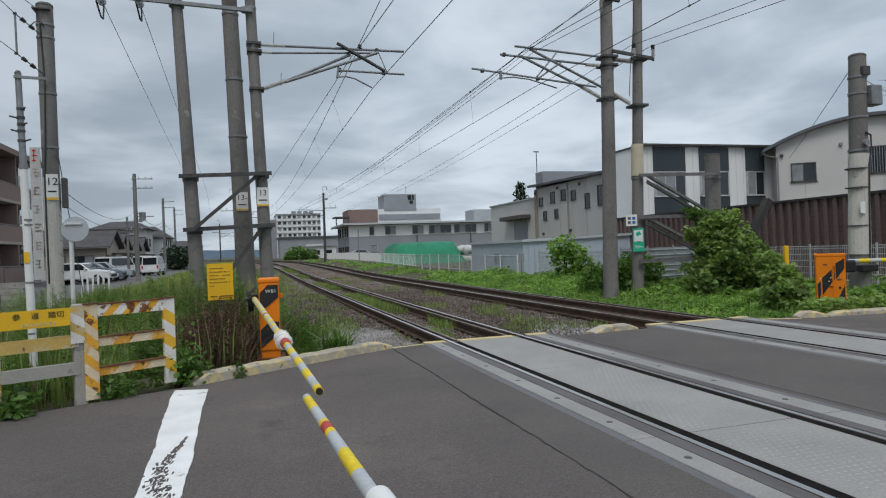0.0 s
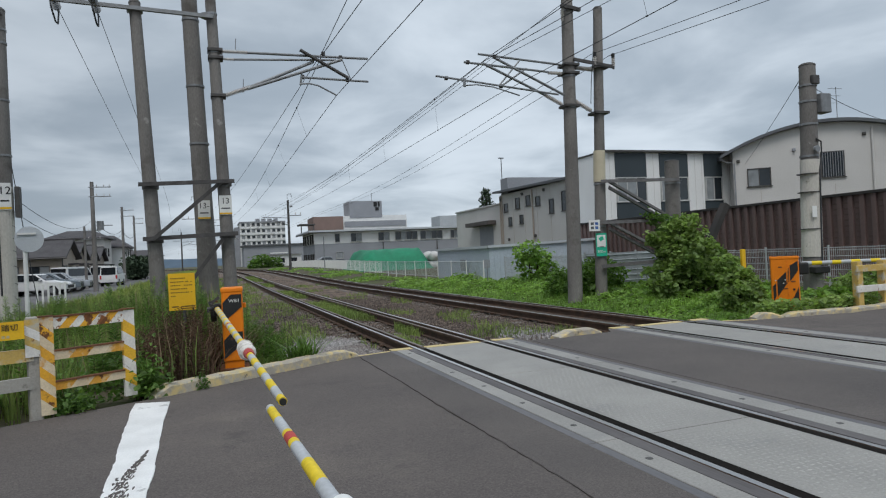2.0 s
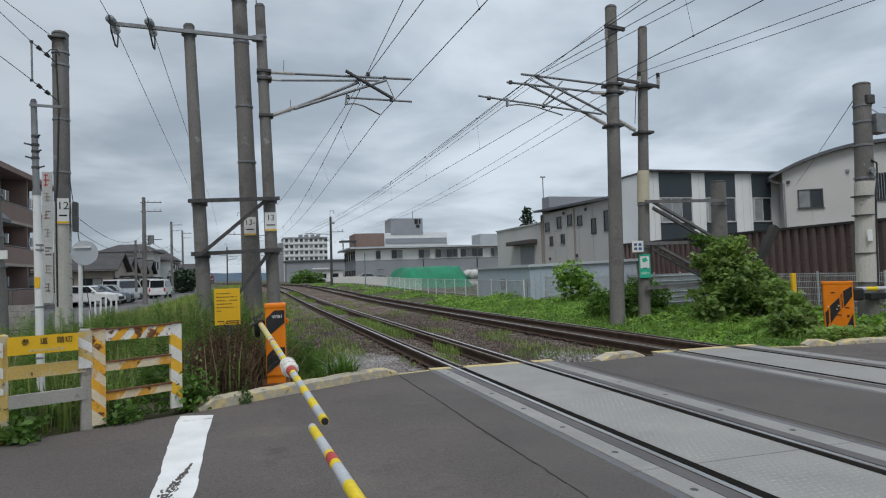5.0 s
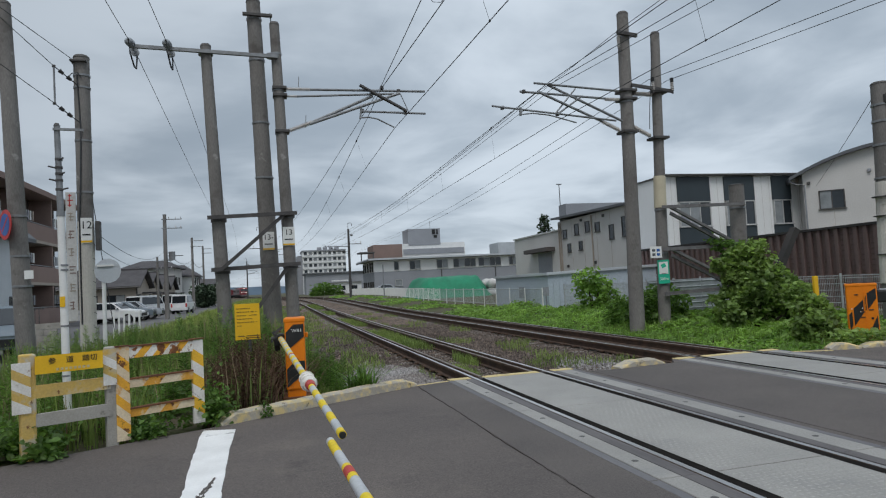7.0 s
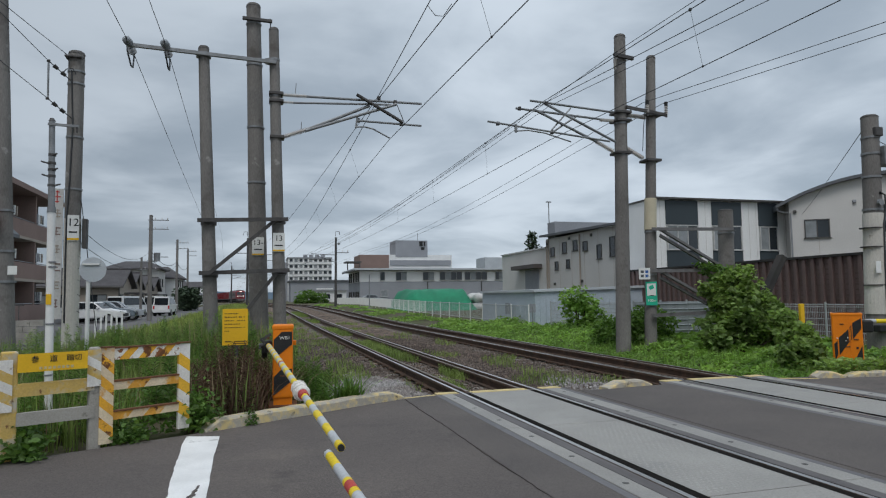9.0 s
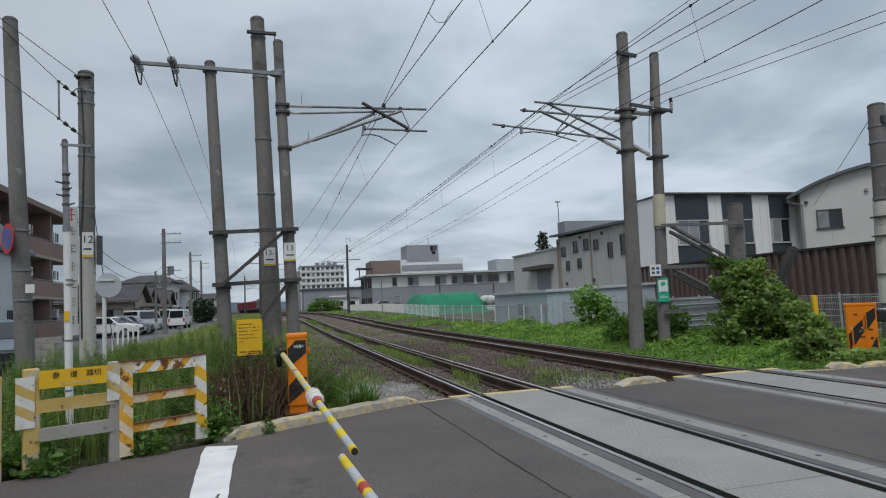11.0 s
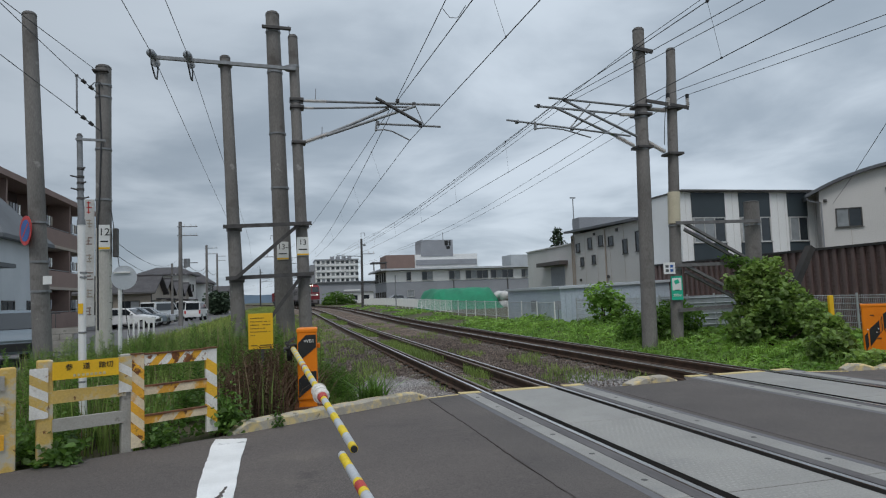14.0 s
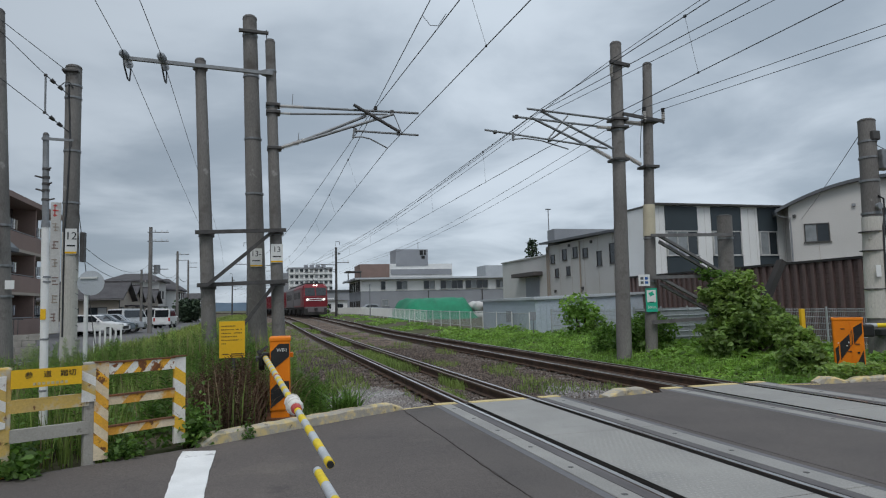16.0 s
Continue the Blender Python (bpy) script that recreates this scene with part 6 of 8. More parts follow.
def make_right_buildings():
    # striped office with dark panels, fronting the camera side
    t = thing("striped_office", "two-storey office with alternate white and dark navy wall strips", "office building")
    x0, x1, y, top = 16.3, 24.9, 28.0, 6.15
    part("wall", bx(((x0 + x1) / 2, y + 1.4, top / 2 - 0.1), (x1 - x0, 2.8, top + 0.2)), WALL_WHITE, t)
    part("parapet", bx(((x0 + x1) / 2, y + 1.3, top + 0.04), (x1 - x0 + 0.12, 3.1, 0.09)), FRAME, t)
    for a, b, panes in ((16.93, 18.83, (CURTAIN, CURTAIN, GLASS)), (19.68, 21.50, (CURTAIN, GLASS, GLASS)), (22.60, 23.80, (CURTAIN, GLASS))):
        part("dark_panel", bx(((a + b) / 2, y - 0.02, 5.49), (b - a, 0.06, 1.24)), PANEL_DARK, t, "dark navy wall panel")
        part("dark_panel", bx(((a + b) / 2, y - 0.02, 1.76), (b - a, 0.06, 3.6)), PANEL_DARK, t)
        part("reveal", bx(((a + b) / 2, y - 0.012, 4.2), (b - a, 0.03, 1.34)), FRAME_WHITE, t)
        window(t, facing(((a + b) / 2, y - 0.028, 4.22), (0, -1)), b - a - 0.12, 1.22, panes, FRAME_WHITE, len(panes))
    bm = bmesh.new()
    for x in np.arange(x0 + 0.3, x1, 0.45):
        box(bm, (x, y - 0.004, top / 2), (0.015, 0.012, top - 0.1))
    tagged(part("joint", bm, WALL_OFF, t), kind="stuff")
    # house with the arched roof
    c = thing("arched_house", "off-white rendered house under a shallow arched dark roof", "house", (23.66, 27.0, 0), -35)
    rise = lambda u: 7.33 - 0.053 * (u - 4.6) ** 2
    us = [9.2 * i / 24 for i in range(25)]
    part("wall", extrude([(0, -0.2)] + [(u, rise(u) - 0.17) for u in us] + [(9.2, -0.2)], Matrix.Translation((0, 0, 0)), 8.0), WALL_OFF, c)
    us = [-0.66 + 10.52 * i / 26 for i in range(27)]
    part("roof", extrude([(u, rise(u)) for u in us] + [(u, rise(u) - 0.16) for u in us[::-1]], Matrix.Translation((0, -0.35, 0)), 8.7), ROOF, c, "dark metal arched roof")
    window(c, facing((1.24, -0.005, 4.60), (0, -1)), 1.10, 0.92, (CURTAIN, GLASS), FRAME)
    window(c, facing((4.72, -0.005, 5.0), (0, -1)), 1.05, 1.30, GLASS, FRAME)
    for i in range(9):
        part("window_bar", bx((4.26 + i * 0.115, -0.10, 5.0), (0.022, 0.02, 1.25)), WALL_GREY, c)
    part("gutter", rd((-0.60, -0.3, 5.66), (-0.60, 8.2, 5.66), 0.06), ROOF, c)
    part("downpipe", sweep([(-0.58, -0.1, 5.64), (-0.3, -0.08, 5.5), (0.06, -0.06, 5.45), (0.06, -0.06, -0.1)], 0.035), WALL_GREY, c)
    part("downpipe", rd((6.55, -0.06, -0.1), (6.55, -0.06, 6.75), 0.05), WALL_OFF, c)
    for u, z in ((0.25, 5.52), (2.95, 5.90), (6.2, 6.45)):
        part("wall_vent", bx((u, -0.06, z), (0.16, 0.12, 0.16), 0, 0.03), FRAME if u != 2.95 else WALL_GREY, c)
    bm = bmesh.new()
    for u in (1.3, 4.8):
        box(bm, (u, -0.003, 2.0), (0.012, 0.01, 4.0))
    tagged(part("joint", bm, WALL_BEIGE, c), kind="stuff")
    an = thing("tv_antenna", "thin rooftop television antenna", "antenna", (30.2, 26.0, 7.15))
    part("pole", rd((0, 0, 0), (0, 0, 2.4), 0.02), STEEL, an)
    for z, w in ((2.3, 0.6), (1.9, 0.45), (1.5, 0.35)):
        part("element", rd((-w, 0, z), (w, 0.1, z + 0.05), 0.012), STEEL, an)
    # maroon profiled wall along the property
    xw = 15.2
    w = thing("profiled_wall", "tall maroon corrugated metal wall with dark weep slots", "wall")
    part("sheet", bx((xw, 19.1, 1.16), (0.05, 20.2, 2.72)), CORRUGATED, w)
    rib = None
    for k in range(56):
        if rib is None:
            rib = part("rib", bx((0, 0, 0), (0.09, 0.15, 2.70), 0, 0.02), CORRUGATED, w)
            o = rib
        else:
            o = new("rib", rib.data)
            o.parent = w
        o.location = (xw - 0.06, 9.15 + k * 0.36, 1.16)
    bm = bmesh.new()
    for k in range(55):
        for z in np.arange(0.25, 2.45, 0.17):
            box(bm, (xw - 0.03, 9.33 + k * 0.36, z), (0.02, 0.12, 0.05))
    tagged(part("slots", bm, SLOT, w), kind="stuff")
    part("coping", bx((xw - 0.03, 19.1, 2.55), (0.22, 20.3, 0.08)), LOCO_DARK, w)
    part("end_post", bx((xw - 0.05, 29.2, 1.2), (0.25, 0.12, 2.75)), LOCO_DARK, w)
    # large pale works building along the line
    b = thing("works_building", "long off-white works building with small windows and a dark low roof", "industrial building")
    X, ya, yb, h = 18.0, 31.2, 44.3, 5.56
    part("wall", bx((X + 4, (ya + yb) / 2, h / 2 - 0.1), (8, yb - ya, h + 0.2)), WALL_OFF, b)
    bm = bmesh.new()
    vs = [bm.verts.new(p) for p in ((X - 0.5, ya - 0.5, h - 0.12), (X - 0.5, yb + 0.2, h + 0.16), (X + 8.5, yb + 0.2, h + 0.62), (X + 8.5, ya - 0.5, h + 0.34))]
    vt = [bm.verts.new(v.co + Vector((0, 0, 0.15))) for v in vs]
    bm.faces.new(vs[::-1])
    bm.faces.new(vt)
    for i in range(4):
        bm.faces.new((vs[i], vs[(i + 1) % 4], vt[(i + 1) % 4], vt[i]))
    bmesh.ops.recalc_face_normals(bm, faces=bm.faces)
    part("roof", bm, ROOF, b)
    part("gable", extrude([(X - 0.004, h - 0.3), (X + 7.9, h - 0.3), (X + 7.9, h + 0.24), (X - 0.004, h - 0.06)], Matrix.Translation((0, ya - 0.004, 0)), yb - ya - 0.1), WALL_OFF, b)
    for y, z, ww, hh in ((43.2, 4.55, 0.6, 0.6), (41.3, 4.72, 0.6, 0.75), (39.7, 4.75, 0.6, 0.7), (38.3, 4.6, 0.6, 0.6), (36.5, 4.1, 0.55, 0.9), (34.9, 4.3, 0.6, 1.2), (42.6, 3.5, 0.5, 0.6), (40.8, 3.55, 0.5, 0.6), (42.0, 1.55, 0.55, 0.6), (36.2, 0.95, 0.6, 0.8), (34.6, 1.1, 0.6, 0.8)):
        window(b, facing((X, y, z), (-1, 0)), ww, hh, GLASS, FRAME, 1)
    window(b, facing((X, 32.9, 4.35), (-1, 0)), 2.0, 1.5, CURTAIN, FRAME_WHITE, 1)
    for y, z in ((44.0, 5.2), (40.5, 5.3), (37.4, 5.25), (42.9, 2.2), (38.8, 2.3)):
        part("wall_vent", bx((X - 0.06, y, z), (0.12, 0.2, 0.2), 0, 0.03), FRAME, b)
    for y in (44.1, 43.8, 39.0):
        part("downpipe", rd((X - 0.07, y, -0.1), (X - 0.07, y, h - 0.1), 0.05), WALL_BEIGE, b)
    part("roof_house", bx((X + 2.4, 43.6, h + 0.62), (4.6, 1.2, 1.2)), WALL_GREY, b)
    bm = bmesh.new()
    for y in np.arange(ya + 1.8, yb, 1.82):
        box(bm, (X - 0.003, y, h / 2), (0.01, 0.025, h))
    tagged(part("joint", bm, WALL_BEIGE, b), kind="stuff")
    ap = part("mast", rd((X + 0.14, 44.0, h + 0.2), (X + 0.14, 44.0, 8.40), 0.035), STEEL, b)
    part("cross", bx((X + 0.14, 44.0, 8.36), (0.42, 0.05, 0.09)), STEEL, b)
    # lower wing with a canopy
    l = thing("works_annex", "lower pale annex with a dark brown canopy over its loading bay", "industrial building")
    part("wall", bx((X + 5.5, 48.9, 2.30), (11, 9.0, 5.2)), WALL_OFF, l)
    part("parapet", bx((X + 5.5, 48.9, 4.95), (11.2, 9.2, 0.10)), FRAME_WHITE, l)
    part("canopy", bx((X - 0.35, 47.4, 3.62), (0.75, 4.6, 0.32), 0, 0.03), CANOPY, l, "dark brown canopy")
    part("bay", bx((X - 0.01, 47.0, 1.7), (0.06, 2.6, 3.4)), WALL_GREY, l, "grey shadowed loading bay door")
    # blue-grey shed by the fence
    s = thing("metal_shed", "blue-grey sheet metal shed with a shallow pale roof", "shed")
    part("wall", bx((9.45 + 3.0, 27.5 + 3.6, 0.72), (6.0, 7.2, 1.64)), WALL_BLUEGREY, s)
    bm = extrude([(9.35, 1.54), (15.6, 1.70), (15.6, 1.82), (9.35, 1.66)], Matrix.Translation((0, 27.38, 0)), 7.45)
    part("roof", bm, ROOF_LIGHT, s)
    part("front", extrude([(9.52, 1.3), (15.45, 1.3), (15.45, 1.70), (9.52, 1.55)], Matrix.Translation((0, 27.494, 0)), 7.1), WALL_BLUEGREY, s)
    bm = bmesh.new()
    for x in np.arange(9.7, 15.4, 0.3):
        box(bm, (x, 27.465, 0.65), (0.03, 0.02, 1.3))
    tagged(part("siding_ribs", bm, WALL_BLUEGREY, s), kind="stuff")
    part("notice", bx((9.2, 30.2, 0.75), (0.04, 0.5, 0.55), 8), WALL_GREY, s, "grey board leaning on the wall")
    # green tarpaulin heap and white bags
    tp = bmesh.new()
    nx, ny = 30, 22
    grid = []
    for j in range(ny + 1):
        row = []
        for i in range(nx + 1):
            u, v = i / nx, j / ny
            e = min(1, min(u, 1 - u) / 0.20) * min(1, min(v, 1 - v) / 0.28)
            z = 2.05 * smooth(0, 1, e) ** 0.7 + 0.10 * noise.noise((u * 9, v * 7, 1)) + 0.07 * math.sin(u * 34 + 4 * noise.noise((u * 5, v * 5, 2))) * e + 0.12 * noise.noise((u * 3, v * 3, 5))
            row.append(tp.verts.new((9.6 + u * 7.4 + 0.3 * noise.noise((v * 5, u * 3, 7)), 55 + v * 12, z)))
        grid.append(row)
    for j in range(ny):
        for i in range(nx):
            tp.faces.new((grid[j][i], grid[j][i + 1], grid[j + 1][i + 1], grid[j + 1][i]))
    tagged(shade(part("tarpaulin_mound", tp, TARP), 70), "large heap covered with a creased green tarpaulin", "heap")
    rnd = random.Random(12)
    first = None
    for i in range(16):
        x, y, z = 16.9 + (i % 4) * 1.0 + rnd.uniform(-0.2, 0.2), 57.0 + (i // 4 % 2) * 1.1, 0.40 + (i // 8) * 0.85
        bm = bmesh.new()
        bmesh.ops.create_icosphere(bm, subdivisions=2, radius=1)
        for v in bm.verts:
            v.co = Vector((v.co.x * 0.58, v.co.y * 0.58, v.co.z * 0.48)) * (1 + 0.16 * noise.noise(v.co * 2 + Vector((i, 0, 0))))
        o = tagged(shade(part("bulk_bag", bm, BAG), 80), "plump white bulk bag in a stack", "bag", "bulk bags")
        o.location = (x, y, z)


def make_far_buildings():
    # long two-storey block, white over grey
    t = thing("long_office", "long two-storey block, white upper storey over grey, flat metal roof", "office building")
    x0, x1, ya, yb = 14.1, 46.0, 110.0, 124.0
    part("lower_wall", bx(((x0 + x1) / 2, (ya + yb) / 2, 1.95), (x1 - x0, yb - ya, 4.3)), WALL_GREY, t, "grey lower storey")
    part("upper_wall", bx(((x0 + x1) / 2, (ya + yb) / 2, 5.05), (x1 - x0, yb - ya, 1.95)), WALL_WHITE, t, "white upper storey")
    bm = bmesh.new()
    box(bm, ((x0 + x1) / 2, (ya + yb) / 2, 6.25), (x1 - x0 + 2.2, yb - ya + 2.2, 0.30))
    part("roof", bm, ROOF_LIGHT, t)
    part("fascia", bx((x0 - 1.1, (ya + yb) / 2, 6.08), (0.1, yb - ya + 2.2, 0.2)), FRAME, t)
    for x, w, g in ((18.0, 0.8, 1), (21.3, 1.9, 2), (26.2, 2.0, 2), (30.3, 4.1, 4), (35.0, 4.2, 4), (39.8, 2.2, 3), (43.5, 2.0, 2)):
        window(t, facing((x, ya, 5.05), (0, -1)), w, 1.45, (GLASS, CURTAIN, GLASS), FRAME_WHITE, g, deep=0.12)
    window(t, facing((18.3, ya, 2.1), (0, -1)), 1.2, 1.1, (CURTAIN,), FRAME_WHITE, 1, deep=0.12)
    for y in (111.5, 114, 117, 120, 122.5):
        window(t, facing((x0, y, 5.0), (-1, 0)), 1.3, 1.6, GLASS, FRAME, 2, deep=0.12)
        window(t, facing((x0, y, 1.6), (-1, 0)), 1.3, 1.7, GLASS, FRAME, 2, deep=0.12)
    for x in (26.0, 36.0):
        part("downpipe", rd((x, ya - 0.1, 0), (x, ya - 0.1, 4.1), 0.09), FRAME, t)
    # the taller block behind it with a roof house
    f = thing("roof_block", "flat-roofed grey block with a plain dark mark on its roof house", "office building")
    part("wall", bx((29.9, 135.6, 4.7), (13.4, 11, 10.8)), WALL_WHITE, f)
    part("brown_wing", bx((20.15, 134, 4.7), (6.0, 8, 10.8)), WALL_BROWN, f, "brown rendered wing")
    part("band", bx((29.9, 130.05, 8.45), (13.0, 0.2, 1.1)), WALL_GREY, f)
    tw = part("roof_house", bx((27.95, 133, 11.4), (6.8, 6, 3.4)), WALL_GREY, f, "grey roof house")
    part("mark", bx((29.95, 129.95, 12.4), (0.7, 0.1, 1.0)), BLACK, tw)
    part("mark", bx((30.7, 129.95, 12.4), (0.35, 0.1, 1.0)), BLACK, tw)
    part("mark", bx((30.3, 129.95, 11.45), (0.7, 0.1, 0.6)), BLACK, tw)
    part("mast", rd((30, 133, 13.0), (30, 133, 15.0), 0.05), STEEL, f)
    part("pergola", bx((15.4, 128, 8.4), (3.0, 4, 0.25)), STEEL_DARK, f)
    for x in (14.2, 16.6):
        part("pergola_post", bx((x, 126.2, 7.4), (0.2, 0.2, 2.2)), STEEL_DARK, f)
    r = thing("roof_plant", "pale box-shaped building far behind the block", "office building")
    part("wall", bx((49.5, 140, 5.0), (6, 6, 10.2)), ROOF_LIGHT, r)
    # many-windowed hotel
    h = thing("hotel", "white seven-storey hotel with rows of square windows", "hotel")
    hx0, hx1, hy, top = 8.6, 24.8, 250.0, 16.7
    part("wall", bx(((hx0 + hx1) / 2, hy + 8, top / 2), (hx1 - hx0, 16, top)), WALL_WHITE, h)
    part("parapet", bx(((hx0 + hx1) / 2, hy + 8, top + 0.1), (hx1 - hx0 + 0.5, 16.5, 0.5)), WALL_GREY, h)
    part("side_wing", bx((7.9, hy + 9, 7.6), (2.2, 12, 15.2)), WALL_GREY, h)
    for i in range(4):
        part("sign_bar", bx((15 + i * 2.2, hy + 1, top + 0.9), (1.6, 0.2, 1.0)), WALL_GREY, h)
    for r_ in range(6):
        part("ledge", bx(((hx0 + hx1) / 2, hy - 0.15, 3.1 + r_ * 2.3), (hx1 - hx0, 0.4, 0.35)), WALL_WHITE, h)
        for c in range(9):
            m = facing((hx0 + 1.1 + c * 1.82, hy, 4.4 + r_ * 2.3), (0, -1))
            window(h, m, 1.15, 1.1, GLASS if (r_ + c) % 3 else CURTAIN, FRAME_WHITE, 1, deep=0.15)
    lo = thing("low_warehouse", "low dark grey warehouse before the hotel", "warehouse")
    part("wall", bx((20, 205, 3.2), (26, 14, 6.6)), WALL_GREY, lo)
    part("roof", bx((20, 205, 6.7), (27, 15, 0.4)), ROOF, lo)
    part("door", bx((17, 197.9, 2.2), (5, 0.2, 4.4)), WALL_WHITE, lo)
    l2 = thing("low_store", "low white store by the line", "shop")
    part("wall", bx((14, 168, 1.6), (10, 8, 3.4)), WALL_WHITE, l2)
    part("roof", bx((14, 168, 3.45), (11, 9, 0.3)), WALL_GREY, l2)
    for x in (11, 14, 17):
        window(l2, facing((x, 164, 1.6), (0, -1)), 1.8, 1.6, GLASS, FRAME, 2, deep=0.1)
    # distant town and hills
    rnd = random.Random(21)
    for i in range(34):
        y = rnd.uniform(170, 420)
        x = -0.14 * y - rnd.uniform(4, 60) if i % 3 else -0.05 * y - rnd.uniform(8, 20) - 0.02 * (y - 170)
        if i > 26:
            x, y = rnd.uniform(30, 120), rnd.uniform(190, 300)
        x += bend(y) * 0.3 if x < 0 else 0
        house("far_house", "distant pale house under a dark roof", (x, y, -0.1), rnd.choice((0, 0, 12, -10)), rnd.uniform(8, 13), rnd.uniform(7, 9), rnd.choice((2.8, 3.0, 5.4, 5.6)), rnd.choice((WALL_WHITE, WALL_OFF, WALL_BEIGE, WALL_GREY)), rnd.choice((ROOF, ROOF_TILE)), 0.45)
    bm = bmesh.new()
    prev = None
    for i in range(61):
        x = -1500 + i * 50
        z = 60 + 34 * noise.noise((i * 0.21, 0, 0)) + 12 * noise.noise((i * 0.7, 3, 0))
        z *= 0.5
        a, b, c = bm.verts.new((x, 2400, -1)), bm.verts.new((x, 2500, max(8, z))), bm.verts.new((x, 2800, -1))
        if prev:
            bm.faces.new((prev[0], a, b, prev[1]))
            bm.faces.new((prev[1], b, c, prev[2]))
        prev = (a, b, c)
    HAZE = mat("hazy_hill", (0.115, 0.155, 0.20), (0.10, 0.135, 0.175), 0.004, 1.0, fine=0.02, spec=0.0)
    tagged(part("hills", bm, HAZE), "low hazy blue hills on the horizon", "hills", kind="structure")


def make_left_buildings():
    # three-storey apartments with balconies
    t = thing("apartment_block", "brown three-storey apartment block with recessed balconies", "apartment building")
    X, ya, yb, h = -17.5, 34.0, 55.5, 8.75
    # set back behind the balconies; the recess shade is in its darker brown
    part("wall", bx((X - 6.2, (ya + yb) / 2, h / 2 - 0.1), (9.6, yb - ya, h + 0.2)), WALL_BROWN_SHADED, t)
    part("roof", bx((X - 5.4, (ya + yb) / 2, h + 0.12), (11.4, yb - ya + 0.6, 0.35)), WALL_BROWN, t)
    part("end_wall", bx((X - 5.7, ya - 0.1, h / 2 - 0.1), (11.2, 0.3, h + 0.2)), WALL_BROWN, t)
    for k in range(4):
        y0 = ya + (yb - ya) * k / 4
        part("party_wall", bx((X - 0.7, y0 + 0.1, h / 2), (1.4, 0.2, h)), WALL_BROWN, t)
    for s in range(3):
        z = 0.05 + s * 2.75
        part("slab", bx((X - 0.75, (ya + yb) / 2, z + 0.06), (1.55, yb - ya, 0.18)), WALL_BEIGE, t)
        for k in range(4):
            y0, y1 = ya + (yb - ya) * k / 4 + 0.2, ya + (yb - ya) * (k + 1) / 4
            b = part("balcony", bx((X - 0.06, (y0 + y1) / 2, z + 0.66), (0.12, y1 - y0, 1.05)), WALL_BROWN, t, "brown solid balcony front")
            part("handrail", rd((X - 0.06, y0, z + 1.26), (X - 0.06, y1, z + 1.26), 0.03), STEEL, b)
            for yy in (y0 + 1.2, y0 + 3.4):
                window(t, facing((X - 1.42, yy, z + 1.25), (1, 0)), 1.6, 1.95, (GLASS, CURTAIN), FRAME_WHITE)
            for j in range(5):
                part("laundry_pole", bx((X - 0.3, y0 + 0.8 + j * 0.42, z + 1.75), (0.06, 0.18, 0.62)), (CURTAIN, WALL_GREY, WHITE, WALL_BEIGE, STEEL)[(j + k + s) % 5], t)
    # pale house in front of the block
    p = house("pale_house", "pale two-storey house with a grey roof beside the apartments", (-16.6, 28.5, -0.1), 0, 5.6, 5.0, 4.6, ROOF_LIGHT, ROOF, 0.9, 0.4, 1)
    part("porch_roof", bx((2.2, -0.8, 3.3), (2.6, 1.7, 0.16)), ROOF, p)
    # row of tiled houses across the car park
    for i, (xr, y) in enumerate(((-15.0, 65), (-15.6, 74), (-15.8, 82), (-15.9, 90))):
        gable_house("row_house", "beige row house under a dark tiled gable roof with a porch", (xr, y, -0.1), 7.5 if i == 0 else 5.0, 6.4, 2.95, 1.45)
    house("tiled_house", "two-storey house with a broad dark tiled roof", (-19.7, 100, -0.1), 0, 6.8, 7, 6.1, WALL_OFF, ROOF_TILE, 0.34, 0.6, 2)
    house("tiled_house", "two-storey white house with a dark roof further down the street", (-17.6, 108, -0.1), 0, 6.0, 7.5, 5.0, WALL_WHITE, ROOF_TILE, 0.5, 0.6, 2)
    house("tiled_house", "pale two-storey house near the street's end", (-19.6, 126, -0.1), 0, 6.0, 7.5, 5.2, WALL_OFF, ROOF, 0.5, 0.6, 2)
    # low garden wall and hedge at the car park
    w = thing("block_wall", "low grey concrete block wall", "wall", (-12.5, 24.5, 0))
    for c in range(14):
        for r in range(4):
            part("block", bx((-2.8 + c * 0.4 + 0.2 * (r % 2), 0, 0.1 + r * 0.2), (0.39, 0.15, 0.19)), CONCRETE, w)
    rl = thing("iron_railing", "dark iron railing before the apartments", "railing", (-15.2, 26, 0))
    for i in range(34):
        part("bar", bx((i * 0.13, 0, 0.62), (0.02, 0.02, 1.4)), STEEL_DARK, rl)
    for z in (0.62, 1.3):
        part("rail", bx((2.2, 0, z), (4.5, 0.03, 0.04)), STEEL_DARK, rl)


make_right_buildings()
make_far_buildings()
make_left_buildings()


